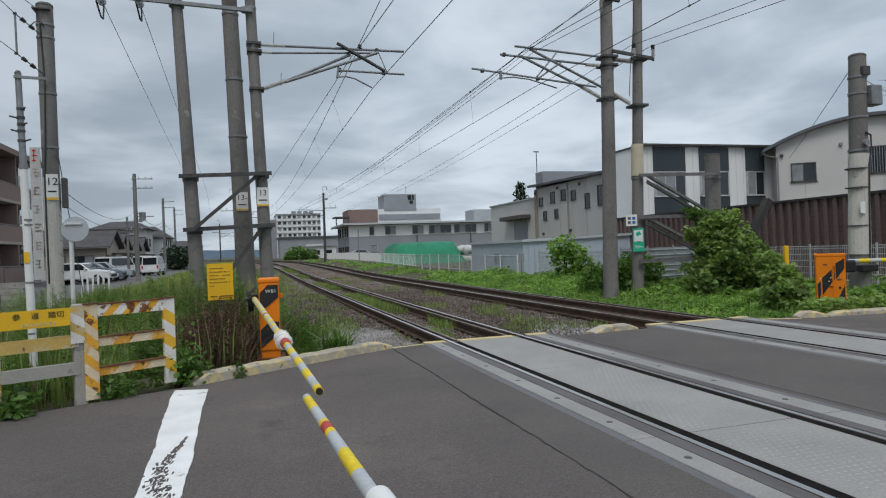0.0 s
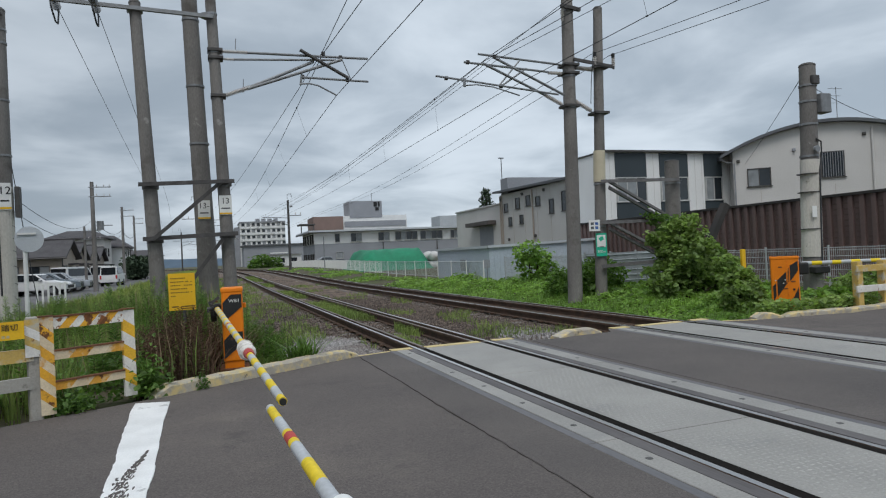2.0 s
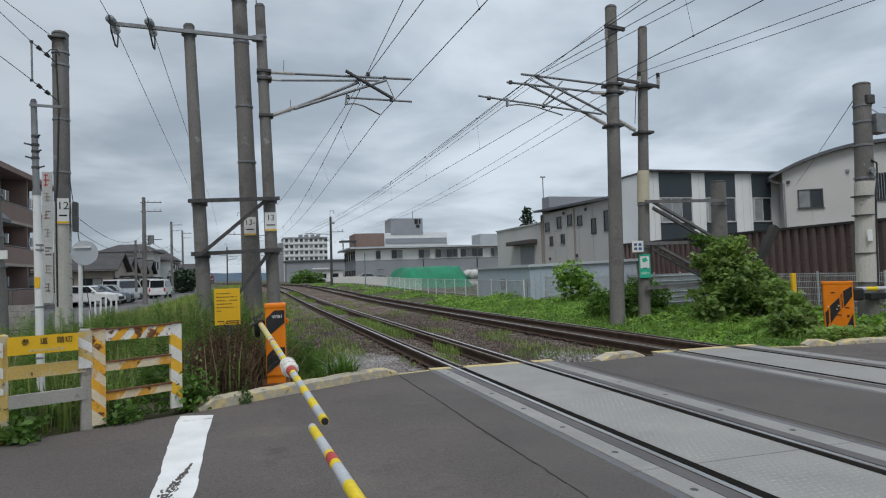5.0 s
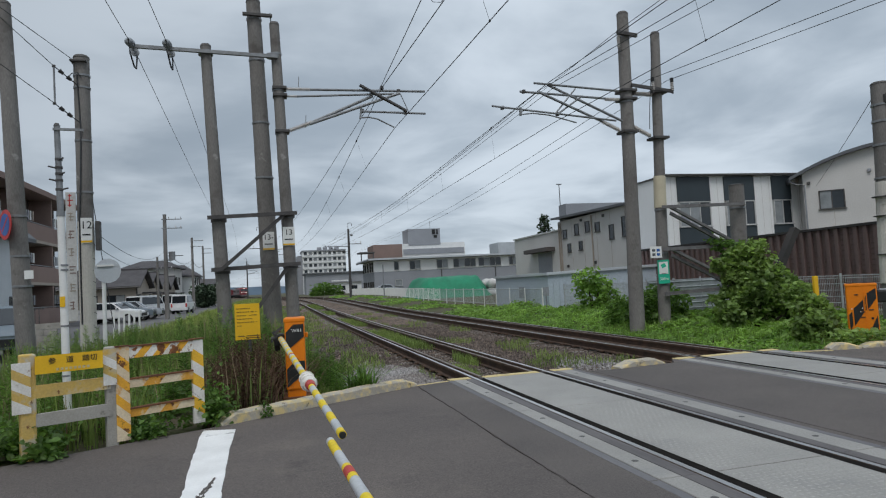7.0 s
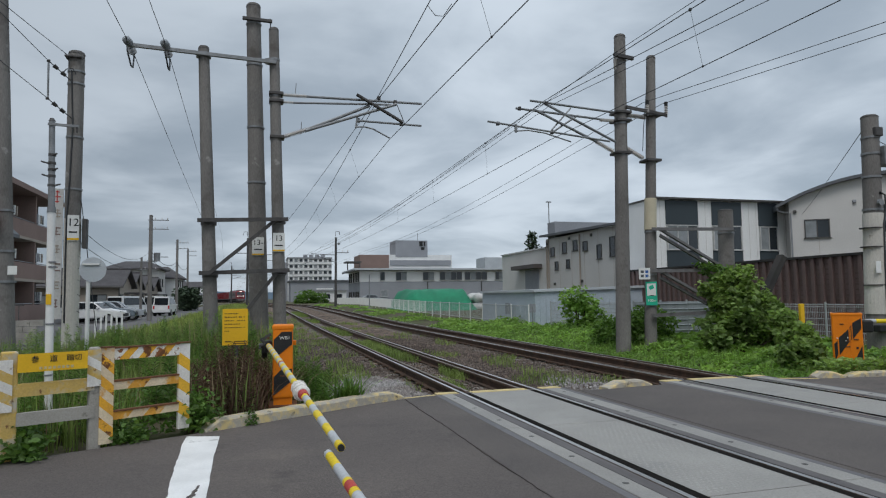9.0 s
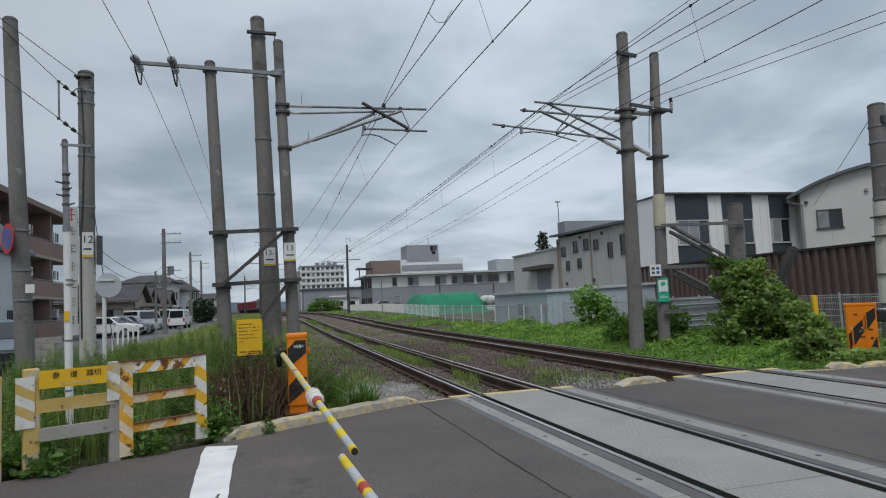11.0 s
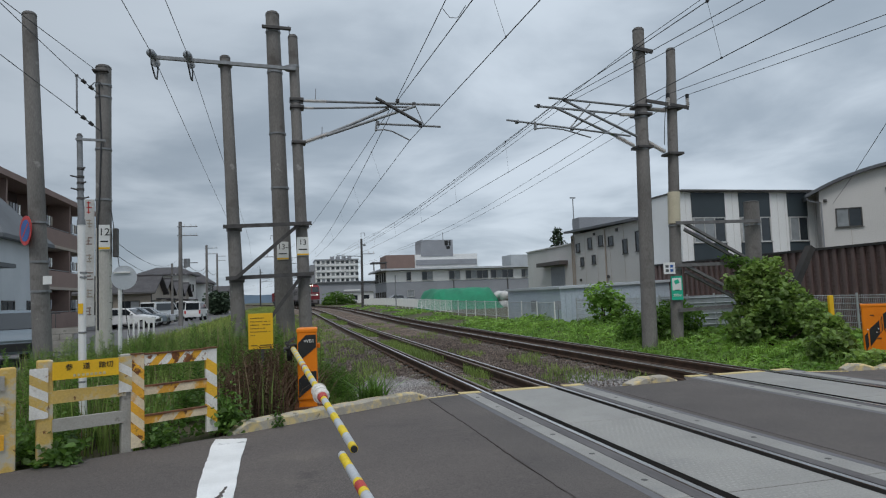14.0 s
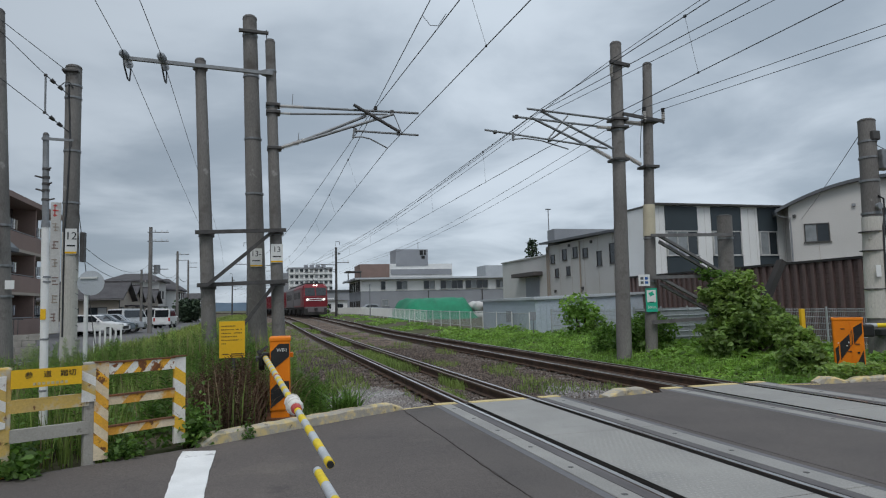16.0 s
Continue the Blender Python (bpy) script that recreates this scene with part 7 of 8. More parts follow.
# ---- fences along the line ----
def make_line_fences():
    f = thing("mesh_fence", "galvanised wire mesh fence half hidden by creepers", "fence")
    x0, x1, y0, y1 = 11.2, 9.9, 9.6, 26.8

    def at(s):
        return Vector((x0 + (x1 - x0) * s, y0 + (y1 - y0) * s, 0))
    for i in range(11):
        p = at(i / 10)
        part("post", rd(p + Vector((0, 0, -0.2)), p + Vector((0, 0, 1.12)), 0.028), MESHWIRE, f)
    for i in range(10):
        a, b = at(i / 10), at((i + 1) / 10)
        bm = bmesh.new()
        for z in (0.06, 0.22, 0.38, 0.54, 0.70, 0.86, 1.0, 1.06):
            rod(bm, a + Vector((0, 0, z)), b + Vector((0, 0, z)), 0.008, None, 4)
        for k in range(34):
            q = a.lerp(b, (k + 0.5) / 34)
            rod(bm, q + Vector((0, 0, 0.04)), q + Vector((0, 0, 1.08)), 0.006, None, 4)
        tagged(part("mesh_panel", bm, MESHWIRE, f), kind="stuff")
    g = thing("sheet_fence", "low fence of ribbed galvanised sheets behind the far masts", "fence", (7.9, 16.9, 0))
    for k in range(3):
        sh = part("sheet", bx((0.46 + k * 0.92, 0, 0.68), (0.90, 0.012, 0.94)), STEEL_SHEET, g)
        for j in range(6):
            part("rib", rd((0.02 + k * 0.92, -0.012, 0.28 + j * 0.16), (0.90 + k * 0.92, -0.012, 0.28 + j * 0.16), 0.022, None, 8), STEEL_SHEET, sh)
    for k in range(4):
        part("post", rd((k * 0.92, 0.03, -0.2), (k * 0.92, 0.03, 1.2), 0.03), MESHWIRE, g)
    w = thing("white_fence", "low white railing fence along the line before the heap", "fence")
    pts = [Vector((9.0, 27.2, 0)), Vector((9.0, 44, grade(44))), Vector((9.3, 60, grade(60))), Vector((9.2, 78, grade(78))), Vector((8.4, 95, grade(95)))]
    for a, b in zip(pts, pts[1:]):
        n = int((b - a).length / 2.0)
        for i in range(n):
            p, q = a.lerp(b, i / n), a.lerp(b, (i + 1) / n)
            part("post", rd(p + Vector((0, 0, -0.2)), p + Vector((0, 0, 0.98)), 0.03, None, 8), WHITE, w)
            bm = bmesh.new()
            for z in (0.12, 0.92):
                rod(bm, p + Vector((0, 0, z)), q + Vector((0, 0, z)), 0.02, None, 6)
            m = 20 if p.y > 58 else 14
            for k in range(m):
                s = p.lerp(q, (k + 0.5) / m)
                rod(bm, s + Vector((0, 0, 0.12)), s + Vector((0, 0, 0.92)), 0.022 if p.y > 58 else 0.008, None, 4)
            tagged(part("railing_panel", bm, WHITE if p.y > 44 else MESHWIRE, w), kind="stuff")
    s = thing("line_sign", "small grey board on a thin post by the shed", "sign", (8.3, 25.2, 0))
    part("post", rd((0, 0, -0.1), (0, 0, 0.9), 0.02), STEEL, s)
    part("board", bx((0, 0, 0.85), (0.30, 0.02, 0.36), 12), WALL_GREY, s)
    k = thing("signal_post", "thin grey signal post beside the far rails", "post", (7.6, 62, 0))
    part("post", rd((0, 0, -0.1), (0, 0, 3.6), 0.05), STEEL, k)
    part("foot", bx((0, 0, 0.2), (0.3, 0.3, 0.5)), CONCRETE, k)


make_line_fences()


# ---- plants ----
def leaf_mesh(pts, size, rs, up=0.5, fold=0.25):
    """Small folded leaves, three-lobed in outline, scattered at the given points."""
    n = len(pts)
    nrm = rs.randn(n, 3) * 0.7
    nrm[:, 2] = np.abs(nrm[:, 2]) + up
    nrm /= np.linalg.norm(nrm, axis=1)[:, None]
    a = np.cross(nrm, rs.randn(n, 3))
    a /= np.linalg.norm(a, axis=1)[:, None] + 1e-9
    b = np.cross(nrm, a)
    s = (size * rs.uniform(0.55, 1.25, n))[:, None]
    up = nrm * s * fold
    V = np.stack([pts - a * s * 0.5, pts - a * s * 0.20 + b * s * 0.40 + up * 0.45, pts + a * s * 0.22 + b * s * 0.32 + up * 0.35, pts + a * s * 0.66 - up * 0.3, pts + a * s * 0.22 - b * s * 0.32 + up * 0.35, pts - a * s * 0.20 - b * s * 0.40 + up * 0.45], 1).reshape(-1, 3)
    i = np.arange(n)[:, None] * 6
    F = np.concatenate([np.hstack([i, i + 3, i + 2]), np.hstack([i, i + 2, i + 1]), np.hstack([i, i + 5, i + 4]), np.hstack([i, i + 4, i + 3])])
    return V, F


def frond_mesh(base, aim, length, width):
    """Narrow drooping leaves: each starts at its base, runs along aim and bends down towards the tip."""
    aim = aim / np.linalg.norm(aim, axis=1)[:, None]
    side = np.cross(aim, np.array([0, 0, 1.0]))
    side /= np.linalg.norm(side, axis=1)[:, None] + 1e-9
    L, W = length[:, None], width[:, None]
    z = np.array([0, 0, 1.0])
    mid = base + aim * L * 0.45 + z * L * 0.04
    tip = base + aim * L - z * L * 0.22
    V = np.stack([base, mid + side * W, tip, mid - side * W], 1).reshape(-1, 3)
    i = np.arange(len(base))[:, None] * 4
    return V, np.concatenate([np.hstack([i, i + 1, i + 2]), np.hstack([i, i + 2, i + 3])])


def weed_stand(spots, heights, rs, long=0.15, wide=0.011):
    """Upright weeds: a thin stem each, ringed with narrow leaves that shorten towards the top."""
    B, A, L, W, S = [], [], [], [], []
    for (x, y), h in zip(spots, heights):
        z0 = ground_z(x, y)
        lean = rs.randn(2) * 0.10 * h
        k = int(h * 95) + 8
        t = np.linspace(0.06, 1.0, k)
        an = np.arange(k) * 2.4 + rs.uniform(0, 6.28)
        B.append(np.stack([x + lean[0] * t ** 2, y + lean[1] * t ** 2, z0 + t * h], 1))
        A.append(np.stack([np.cos(an), np.sin(an), 0.15 + 0.9 * t], 1))
        l = (long * (1 - 0.62 * t) + 0.02) * rs.uniform(0.7, 1.2, k)
        L.append(l)
        W.append(wide * (1 - 0.45 * t) * rs.uniform(0.7, 1.2, k))
        S.append(((x, y, z0), (x + lean[0], y + lean[1], z0 + h)))
    leaves = frond_mesh(np.concatenate(B), np.concatenate(A), np.concatenate(L), np.concatenate(W))
    bm = bmesh.new()
    for p, q in S:
        rod(bm, p, q, 0.006, 0.002, 4)
    return leaves, bm


def blade_mesh(base, h, w, rs, lean=0.35):
    """Grass blades: two-piece bent strips standing at the given points."""
    n = len(base)
    ang = rs.uniform(0, 2 * np.pi, n)
    d = np.stack([np.cos(ang), np.sin(ang), np.zeros(n)], 1)
    o = np.stack([-np.sin(ang), np.cos(ang), np.zeros(n)], 1)
    l = (rs.uniform(0.05, 1, n) * lean)[:, None]
    hh = np.asarray(h)[:, None]
    ww = np.asarray(w)[:, None] * np.ones((n, 1))
    z = np.array([0, 0, 1.0])
    mid = base + z * hh * 0.55 + o * hh * l * 0.35
    tip = base + z * hh * 0.95 + o * hh * l
    V = np.stack([base - d * ww, base + d * ww, mid + d * ww * 0.8, mid - d * ww * 0.8, tip], 1).reshape(-1, 3)
    i = np.arange(n)[:, None] * 5
    F = np.concatenate([np.hstack([i, i + 1, i + 2]), np.hstack([i, i + 2, i + 3]), np.hstack([i + 3, i + 2, i + 4])])
    return V, F


def stuff(name, VF, material, label, category, parent=None):
    V, F = VF
    me = bpy.data.meshes.new(name)
    me.from_pydata(V.tolist(), [], F.tolist())
    me.materials.append(material)
    ob = new(name, me)
    if parent is not None:
        ob.parent = parent
        return ob
    return tagged(ob, label, category, kind="stuff")


def gz(p):
    return np.array([ground_z(x, y) for x, y in p])


def scatter(rs, n, x0, x1, y0, y1, keep=lambda x, y: True, near=1.0):
    out = []
    while len(out) < n:
        x, y = rs.uniform(x0, x1), y0 + (y1 - y0) * rs.rand() ** near
        if keep(x, y):
            out.append((x, y))
    return np.array(out)


def kerb_y(x):
    """The road's far edge on the near side of the line."""
    return 7.28 + (x + 3.5) * (0.592 if x > -3.5 else 0.475)


def make_plants():
    rs = np.random.RandomState(11)
    behind = lambda x, y: y > kerb_y(x) + (0.30 if x > -3.5 else 0.22)
    clear = lambda x, y: behind(x, y) and noise.noise((x * 0.9, y * 0.9, 5)) > -0.25
    # verge between the fence and the masts
    P = scatter(rs, 38000, -7.2, -1.6, 6.0, 22, lambda x, y: clear(x, y) and not (x < -3.4 and y < 9.2 and rs.rand() < 0.72) and x < -1.85 - 0.02 * y and not (x > -2.88 and y < 9.0) and not (-3.5 < x < -2.0 and y < 9.9 and rs.rand() < 0.7), 1.2)
    hz = np.array([0.28 + 0.42 * max(0, 0.35 + noise.noise((x * 0.7, y * 0.6, 1))) for x, y in P]) * rs.uniform(0.5, 1.25, len(P))
    hz *= np.array([0.45 + 0.75 * (1 - smooth(-2.9, -1.7, x)) for x, y in P])
    dry = rs.rand(len(P)) < 0.12
    stuff("dry_verge_grass", blade_mesh(np.column_stack([P, gz(P)])[dry], hz[dry] * 1.1, 0.004 + 0.003 * rs.rand(dry.sum()), rs), STRAW, "dry blades among the verge grass", "grass")
    P, hz = P[~dry], hz[~dry]
    stuff("verge_grass", blade_mesh(np.column_stack([P, gz(P)]), hz, 0.006 + 0.005 * rs.rand(len(P)), rs), GRASS, "tall tangled green verge grass", "grass")
    # tall leafy weeds: stems with rings of narrow leaves
    weeds = scatter(rs, 170, -7.0, -2.9, 6.2, 15, lambda x, y: y > kerb_y(x) + 0.55 and (x < -3.55 or y > 9.3), 1.3)
    more = scatter(rs, 26, -3.75, -2.75, 8.6, 10.8, lambda x, y: y > kerb_y(x) + 0.4 and not (x > -3.0 and y < 9.0))
    front = np.concatenate([weeds, more])
    back = scatter(rs, 95, -7.0, -2.1, 10.5, 16.2, lambda x, y: x < -1.9 - 0.02 * y)
    shoulder = scatter(rs, 60, -2.30, -1.72, 8.95, 12.5)
    for name, spots, lo, hi, material, label in (("leafy_weeds", front, 0.35, 1.0, LEAF, "upright narrow-leaved green weeds behind the fence"), ("leafy_weeds", back, 0.4, 1.05, LEAF_MID, "tall light green weeds round the mast feet"), ("leafy_weeds", shoulder, 0.18, 0.60, LEAF, "green weeds beside the barrier machine and the ballast")):
        hs = rs.uniform(lo, hi, len(spots)) * np.array([0.75 if y < 7.6 else 1.0 for x, y in spots])
        leaves, bm = weed_stand(spots, hs, rs)
        ob = stuff(name, leaves, material, label, "weeds")
        part("stems", bm, STEM_GREEN, ob)
    # low broad undergrowth in the shade of the fences
    P = scatter(rs, 5200, -6.4, -3.3, 6.2, 9.4, lambda x, y: y > kerb_y(x) + 0.28 and noise.noise((x * 1.4, y * 1.4, 21)) > -0.15, 1.3)
    zz = gz(P) + 0.05 + rs.uniform(0, 0.28, len(P))
    stuff("undergrowth", leaf_mesh(np.column_stack([P, zz]), 0.035 + 0.05 * rs.rand(len(P)), rs, 0.6), LEAF, "low dark broad-leaved undergrowth behind the fences", "weeds")
    # dry brown stems around the barrier machine
    P = scatter(rs, 2600, -3.65, -2.35, 7.6, 10.2, behind)
    P = P[~((P[:, 0] > -2.86) & (P[:, 1] < 8.95))]
    stuff("dry_stems", blade_mesh(np.column_stack([P, gz(P)]), rs.uniform(0.15, 0.75, len(P)), 0.003 + 0.003 * rs.rand(len(P)), rs, 1.3), DRY_STEM, "tangled dead grass behind the kerb", "weeds")
    P = scatter(rs, 120, -3.6, -2.75, 7.7, 9.8, lambda x, y: y > kerb_y(x) + 0.35 and not (x > -2.9 and y < 9.0))
    leaves, bm = weed_stand(P, rs.uniform(0.35, 0.95, len(P)), rs, 0.11, 0.010)
    ob = stuff("dry_weeds", leaves, DRY_STEM, "withered brown weeds with curled leaves behind the kerb", "weeds")
    part("stems", bm, STRAW, ob)
    # short growth on the ballast shoulder and between the rails
    P = scatter(rs, 9500, -2.6, -0.25, 8.9, 62, lambda x, y: clear(x, y) and noise.noise((x * 1.3, y * 0.8, 9)) > 0.0 and not (-2.0 < x < -0.3 and y < 12.2 and rs.rand() < 0.96) and not (x > -2.88 and x < -2.3 and y < 9.0), 1.9)
    stuff("shoulder_grass", blade_mesh(np.column_stack([P, gz(P) + 0.02]), rs.uniform(0.06, 0.26, len(P)), 0.005 + 0.003 * rs.rand(len(P)), rs, 0.6), GRASS, "short grass on the ballast shoulder", "grass")
    P = scatter(rs, 9000, 0.15, 0.95, 9.6, 60, lambda x, y: noise.noise((x * 0.8, y * 0.35, 2)) > -0.02, 1.5)
    stuff("track_grass", blade_mesh(np.column_stack([P, np.array([grade(y) for y in P[:, 1]]) - 0.2]), rs.uniform(0.08, 0.24, len(P)), 0.005 + 0.003 * rs.rand(len(P)), rs, 0.6), GRASS, "grass growing between the nearer rails", "grass")
    P = scatter(rs, 2600, 1.7, 3.5, 9.4, 40, lambda x, y: noise.noise((x * 1.0, y * 0.5, 4)) > 0.22, 1.3)
    stuff("track_grass", blade_mesh(np.column_stack([P, np.array([grade(y) for y in P[:, 1]]) - 0.22]), rs.uniform(0.06, 0.2, len(P)), 0.005 + 0.003 * rs.rand(len(P)), rs, 0.6), GRASS, "sparse tufts between the two tracks", "grass")
    P = scatter(rs, 30000, -9.0, -1.9, 16, 110, lambda x, y: x < -2.2 + bend(y) and x > -8.2 + bend(y) and noise.noise((x * 0.4, y * 0.2, 6)) > -0.4, 2.2)
    hz = rs.uniform(0.2, 0.62, len(P)) * np.array([0.75 + 0.6 * noise.noise((x * 0.9, y * 0.5, 13)) for x, y in P])
    stuff("far_verge_grass", blade_mesh(np.column_stack([P, gz(P)]), np.maximum(hz, 0.12), 0.005 + 0.006 * rs.rand(len(P)) + 0.00012 * P[:, 1], rs, 0.7), GRASS_BRIGHT, "tall fluffy bright grass along the verge further on", "grass")
    # broad-leaved clumps at the kerb
    for x, y, r, n, sz in ((-1.72, 8.72, 0.26, 420, 0.15), (-3.50, 7.50, 0.20, 520, 0.060), (-4.88, 6.62, 0.17, 260, 0.075), (-4.1, 7.08, 0.14, 300, 0.050), (-2.95, 7.56, 0.08, 110, 0.035), (-5.2, 6.95, 0.24, 420, 0.055)):
        g = thing("weed_clump", "leafy green weed clump at the kerb", "weeds", group="weed clumps")
        q = rs.randn(n, 3) * np.array([r * 0.55, r * 0.5, r * 0.75])
        q[:, 2] = np.abs(q[:, 2]) * (1.4 if y > 7.3 else 0.8)
        q += np.array([x, y, 0.0])
        if sz > 0.12:
            stuff("leaves", blade_mesh(np.column_stack([x + rs.randn(140) * 0.07, y + rs.randn(140) * 0.07, np.full(140, -0.05)]), rs.uniform(0.22, 0.46, 140), np.full(140, 0.015), rs, 1.25), LEAF, "", "", g)
        else:
            stuff("leaves", leaf_mesh(q, np.full(n, sz), rs, 0.5), LEAF, "", "", g)
    # kudzu: ground cover across the line
    P = scatter(rs, 44000, 5.7, 11.0, 8.75, 30, lambda x, y: x > 5.75 + 0.25 * noise.noise((y, 0, 0)) and not (6.9 < x < 7.8 and y < 9.6) and (y > 9.05 or x < 6.9), 1.5)
    zz = np.array([ground_z(x, y) + 0.04 + 0.30 * smooth(6.2, 8.6, x) * max(0, 0.45 + noise.noise((x * 0.6, y * 0.5, 8))) + 0.20 * smooth(5.9, 7.0, x) * max(0, 0.1 + noise.noise((x * 2.3, y * 1.9, 18))) for x, y in P]) * rs.uniform(0.5, 1.1, len(P))
    stuff("kudzu_cover", leaf_mesh(np.column_stack([P, zz]), 0.05 + 0.12 * rs.rand(len(P)) ** 1.7 * np.clip((P[:, 0] - 5.3) / 1.6, 0.35, 1), rs, 0.7), LEAF_LIGHT, "bright green creeper covering the verge", "creeper")
    P = scatter(rs, 2600, 5.65, 7.6, 9.2, 26, lambda x, y: noise.noise((x * 1.1, y * 0.7, 12)) > -0.1 and not (6.9 < x and y < 9.7), 1.3)
    stuff("creeper_grass", blade_mesh(np.column_stack([P, gz(P)]), rs.uniform(0.12, 0.36, len(P)), 0.006 + 0.005 * rs.rand(len(P)), rs, 0.6), LEAF_LIGHT, "bright grass blades among the creeper by the rail", "grass")
    P = scatter(rs, 7000, 6.0, 9.0, 27, 100, lambda x, y: x < 9.2 and noise.noise((x * 0.5, y * 0.2, 3)) > (-0.3 if y < 34 else 0.08), 1.4)
    P[:, 0] += np.array([bend(y) for y in P[:, 1]])
    stuff("far_creeper", leaf_mesh(np.column_stack([P, gz(P) + rs.uniform(0.0, 0.16, len(P))]), np.full(len(P), 0.13), rs, 0.8), LEAF_LIGHT, "green growth along the far side of the line", "creeper")

    def bush(name, label, lumps, n, size, material, trunk=None, limb=0.05):
        """A shrub: branches with leaves over uneven lumps, each lump a shell of leaves."""
        t = thing(name, label, "shrub", trunk or (lumps[0][0], lumps[0][1], 0))
        o = np.array(t.location)
        pts = []
        tot = sum(l[3] ** 2 for l in lumps)
        for x, y, z, r in lumps:
            k = int(n * r * r / tot)
            d = rs.randn(k, 3)
            d /= np.linalg.norm(d, axis=1)[:, None]
            rr = r * (rs.uniform(0.62, 1.08, k)) * (1 + 0.22 * np.array([noise.noise(Vector(v * 2.2) + Vector((x, y, z))) for v in d]))
            q = d * rr[:, None] * np.array([1, 1, 0.9]) + np.array([x, y, z])
            pts.append(q[q[:, 2] > 0.02])
        for x, y, z, r in lumps:
            for i in range(5):
                d = Vector(rs.randn(3) * np.array([1, 1, 0.6])).normalized()
                d.z = abs(d.z) * 0.8 + 0.15
                k = max(4, int(n * 0.0016))
                run = rs.uniform(0.9, 1.42, k)[:, None] * r
                q = np.array(d) * run + rs.randn(k, 3) * size * 0.45 + np.array([x, y, z])
                pts.append(q[q[:, 2] > 0.02])
        pts = np.concatenate(pts) - o
        stuff("crown", leaf_mesh(pts, np.full(len(pts), size), rs, 0.45), material, "", "", t)
        bm = bmesh.new()
        for x, y, z, r in lumps:
            rod(bm, (0, 0, -0.1), Vector((x, y, z)) - Vector(o), limb, limb * 0.3, 6)
        part("stem", bm, BARK, t)
        return t
    bush("creeper_bush", "big mound of dark green creeper swallowing the struts", [(8.00, 12.6, 0.65, 0.55), (7.85, 12.8, 1.20, 0.46), (8.20, 12.9, 1.35, 0.42), (8.65, 12.6, 0.70, 0.48), (7.55, 12.8, 0.60, 0.38), (8.05, 12.7, 1.66, 0.27), (8.95, 12.4, 0.45, 0.38), (8.7, 13.4, 1.0, 0.38), (7.45, 13.0, 1.45, 0.2), (7.3, 12.6, 0.3, 0.32), (8.45, 12.3, 1.05, 0.32), (7.9, 12.3, 0.85, 0.3), (8.3, 12.8, 1.86, 0.14), (9.2, 12.7, 0.7, 0.24), (7.7, 12.7, 1.72, 0.15)], 8200, 0.118, LEAF_MID)
    bush("creeper_bush", "leafy creeper clump beside the wide barrier machine", [(7.0, 9.75, 0.26, 0.28), (7.15, 10.2, 0.52, 0.33), (7.5, 10.4, 0.40, 0.33), (6.75, 9.9, 0.18, 0.25), (7.35, 10.7, 0.80, 0.24), (7.1, 10.4, 0.85, 0.16)], 3200, 0.092, LEAF_MID)
    bush("creeper_bush", "creeper growing along the mesh fence by the pole", [(9.2, 9.3, 0.25, 0.35), (10.4, 9.8, 0.3, 0.4), (11.3, 9.5, 0.9, 0.35), (12.0, 9.2, 1.2, 0.4)], 3600, 0.09, LEAF_MID)
    bush("pale_shrub", "light green broad-leaved shrub by the shed", [(8.9, 22.3, 0.7, 0.62), (8.7, 22.2, 1.25, 0.50), (9.4, 22.6, 0.95, 0.48), (9.9, 22.8, 0.5, 0.45)], 1300, 0.15, LEAF_LIGHT)
    bush("creeper_bush", "creeper at the feet of the far masts", [(6.9, 15.6, 0.4, 0.5), (7.5, 15.8, 0.6, 0.5), (8.2, 16.2, 0.5, 0.5), (7.0, 16.8, 0.3, 0.5)], 3600, 0.098, LEAF)
    bush("creeper_bush", "thin creeper hanging on the slanted struts", [(8.75, 14.75, 2.05, 0.20), (9.05, 14.75, 1.9, 0.28), (9.3, 14.8, 1.7, 0.3)], 420, 0.11, LEAF, (8.9, 14.78, 0), 0.012)
    bush("distant_bush", "round bush beside the distant curve", [(7.0, 132, 1.2, 2.0), (9.2, 133, 1.0, 1.7), (5.6, 131, 0.8, 1.4)], 1800, 0.45, LEAF)
    bush("distant_bush", "dark clipped shrubs along the street", [(-11.8, 92, 1.5, 1.6), (-11.9, 95, 1.7, 1.7), (-12.0, 98.5, 1.4, 1.6)], 2000, 0.4, NEEDLE)
    bush("distant_bush", "dark clipped shrub at a house front", [(-12.9, 78, 0.8, 0.8), (-13.0, 80, 0.9, 0.9)], 900, 0.3, NEEDLE)
    # creeper spilling over the far kerb
    P = scatter(rs, 1500, 6.15, 9.4, 8.22, 9.1, lambda x, y: y > 8.42 - 0.14 * (x - 6.2) * (x < 7.6) and not (7.15 < x < 7.6 and y > 8.95) and noise.noise((x * 2.0, y * 2.0, 31)) > -0.25)
    stuff("kerb_creeper", leaf_mesh(np.column_stack([P, 0.03 + 0.20 * rs.rand(len(P))]), 0.05 + 0.07 * rs.rand(len(P)), rs, 0.7), LEAF_MID, "low creeper leaves spilling over the far kerb", "creeper")
    # dark conifer behind the annex
    t = thing("conifer", "dark conifer rising behind the annex roof", "tree", (31.0, 76, 0))
    shade(part("trunk", rd((0, 0, -0.2), (0, 0, 9.6), 0.22, 0.04), BARK, t))
    bm = bmesh.new()
    pts = []
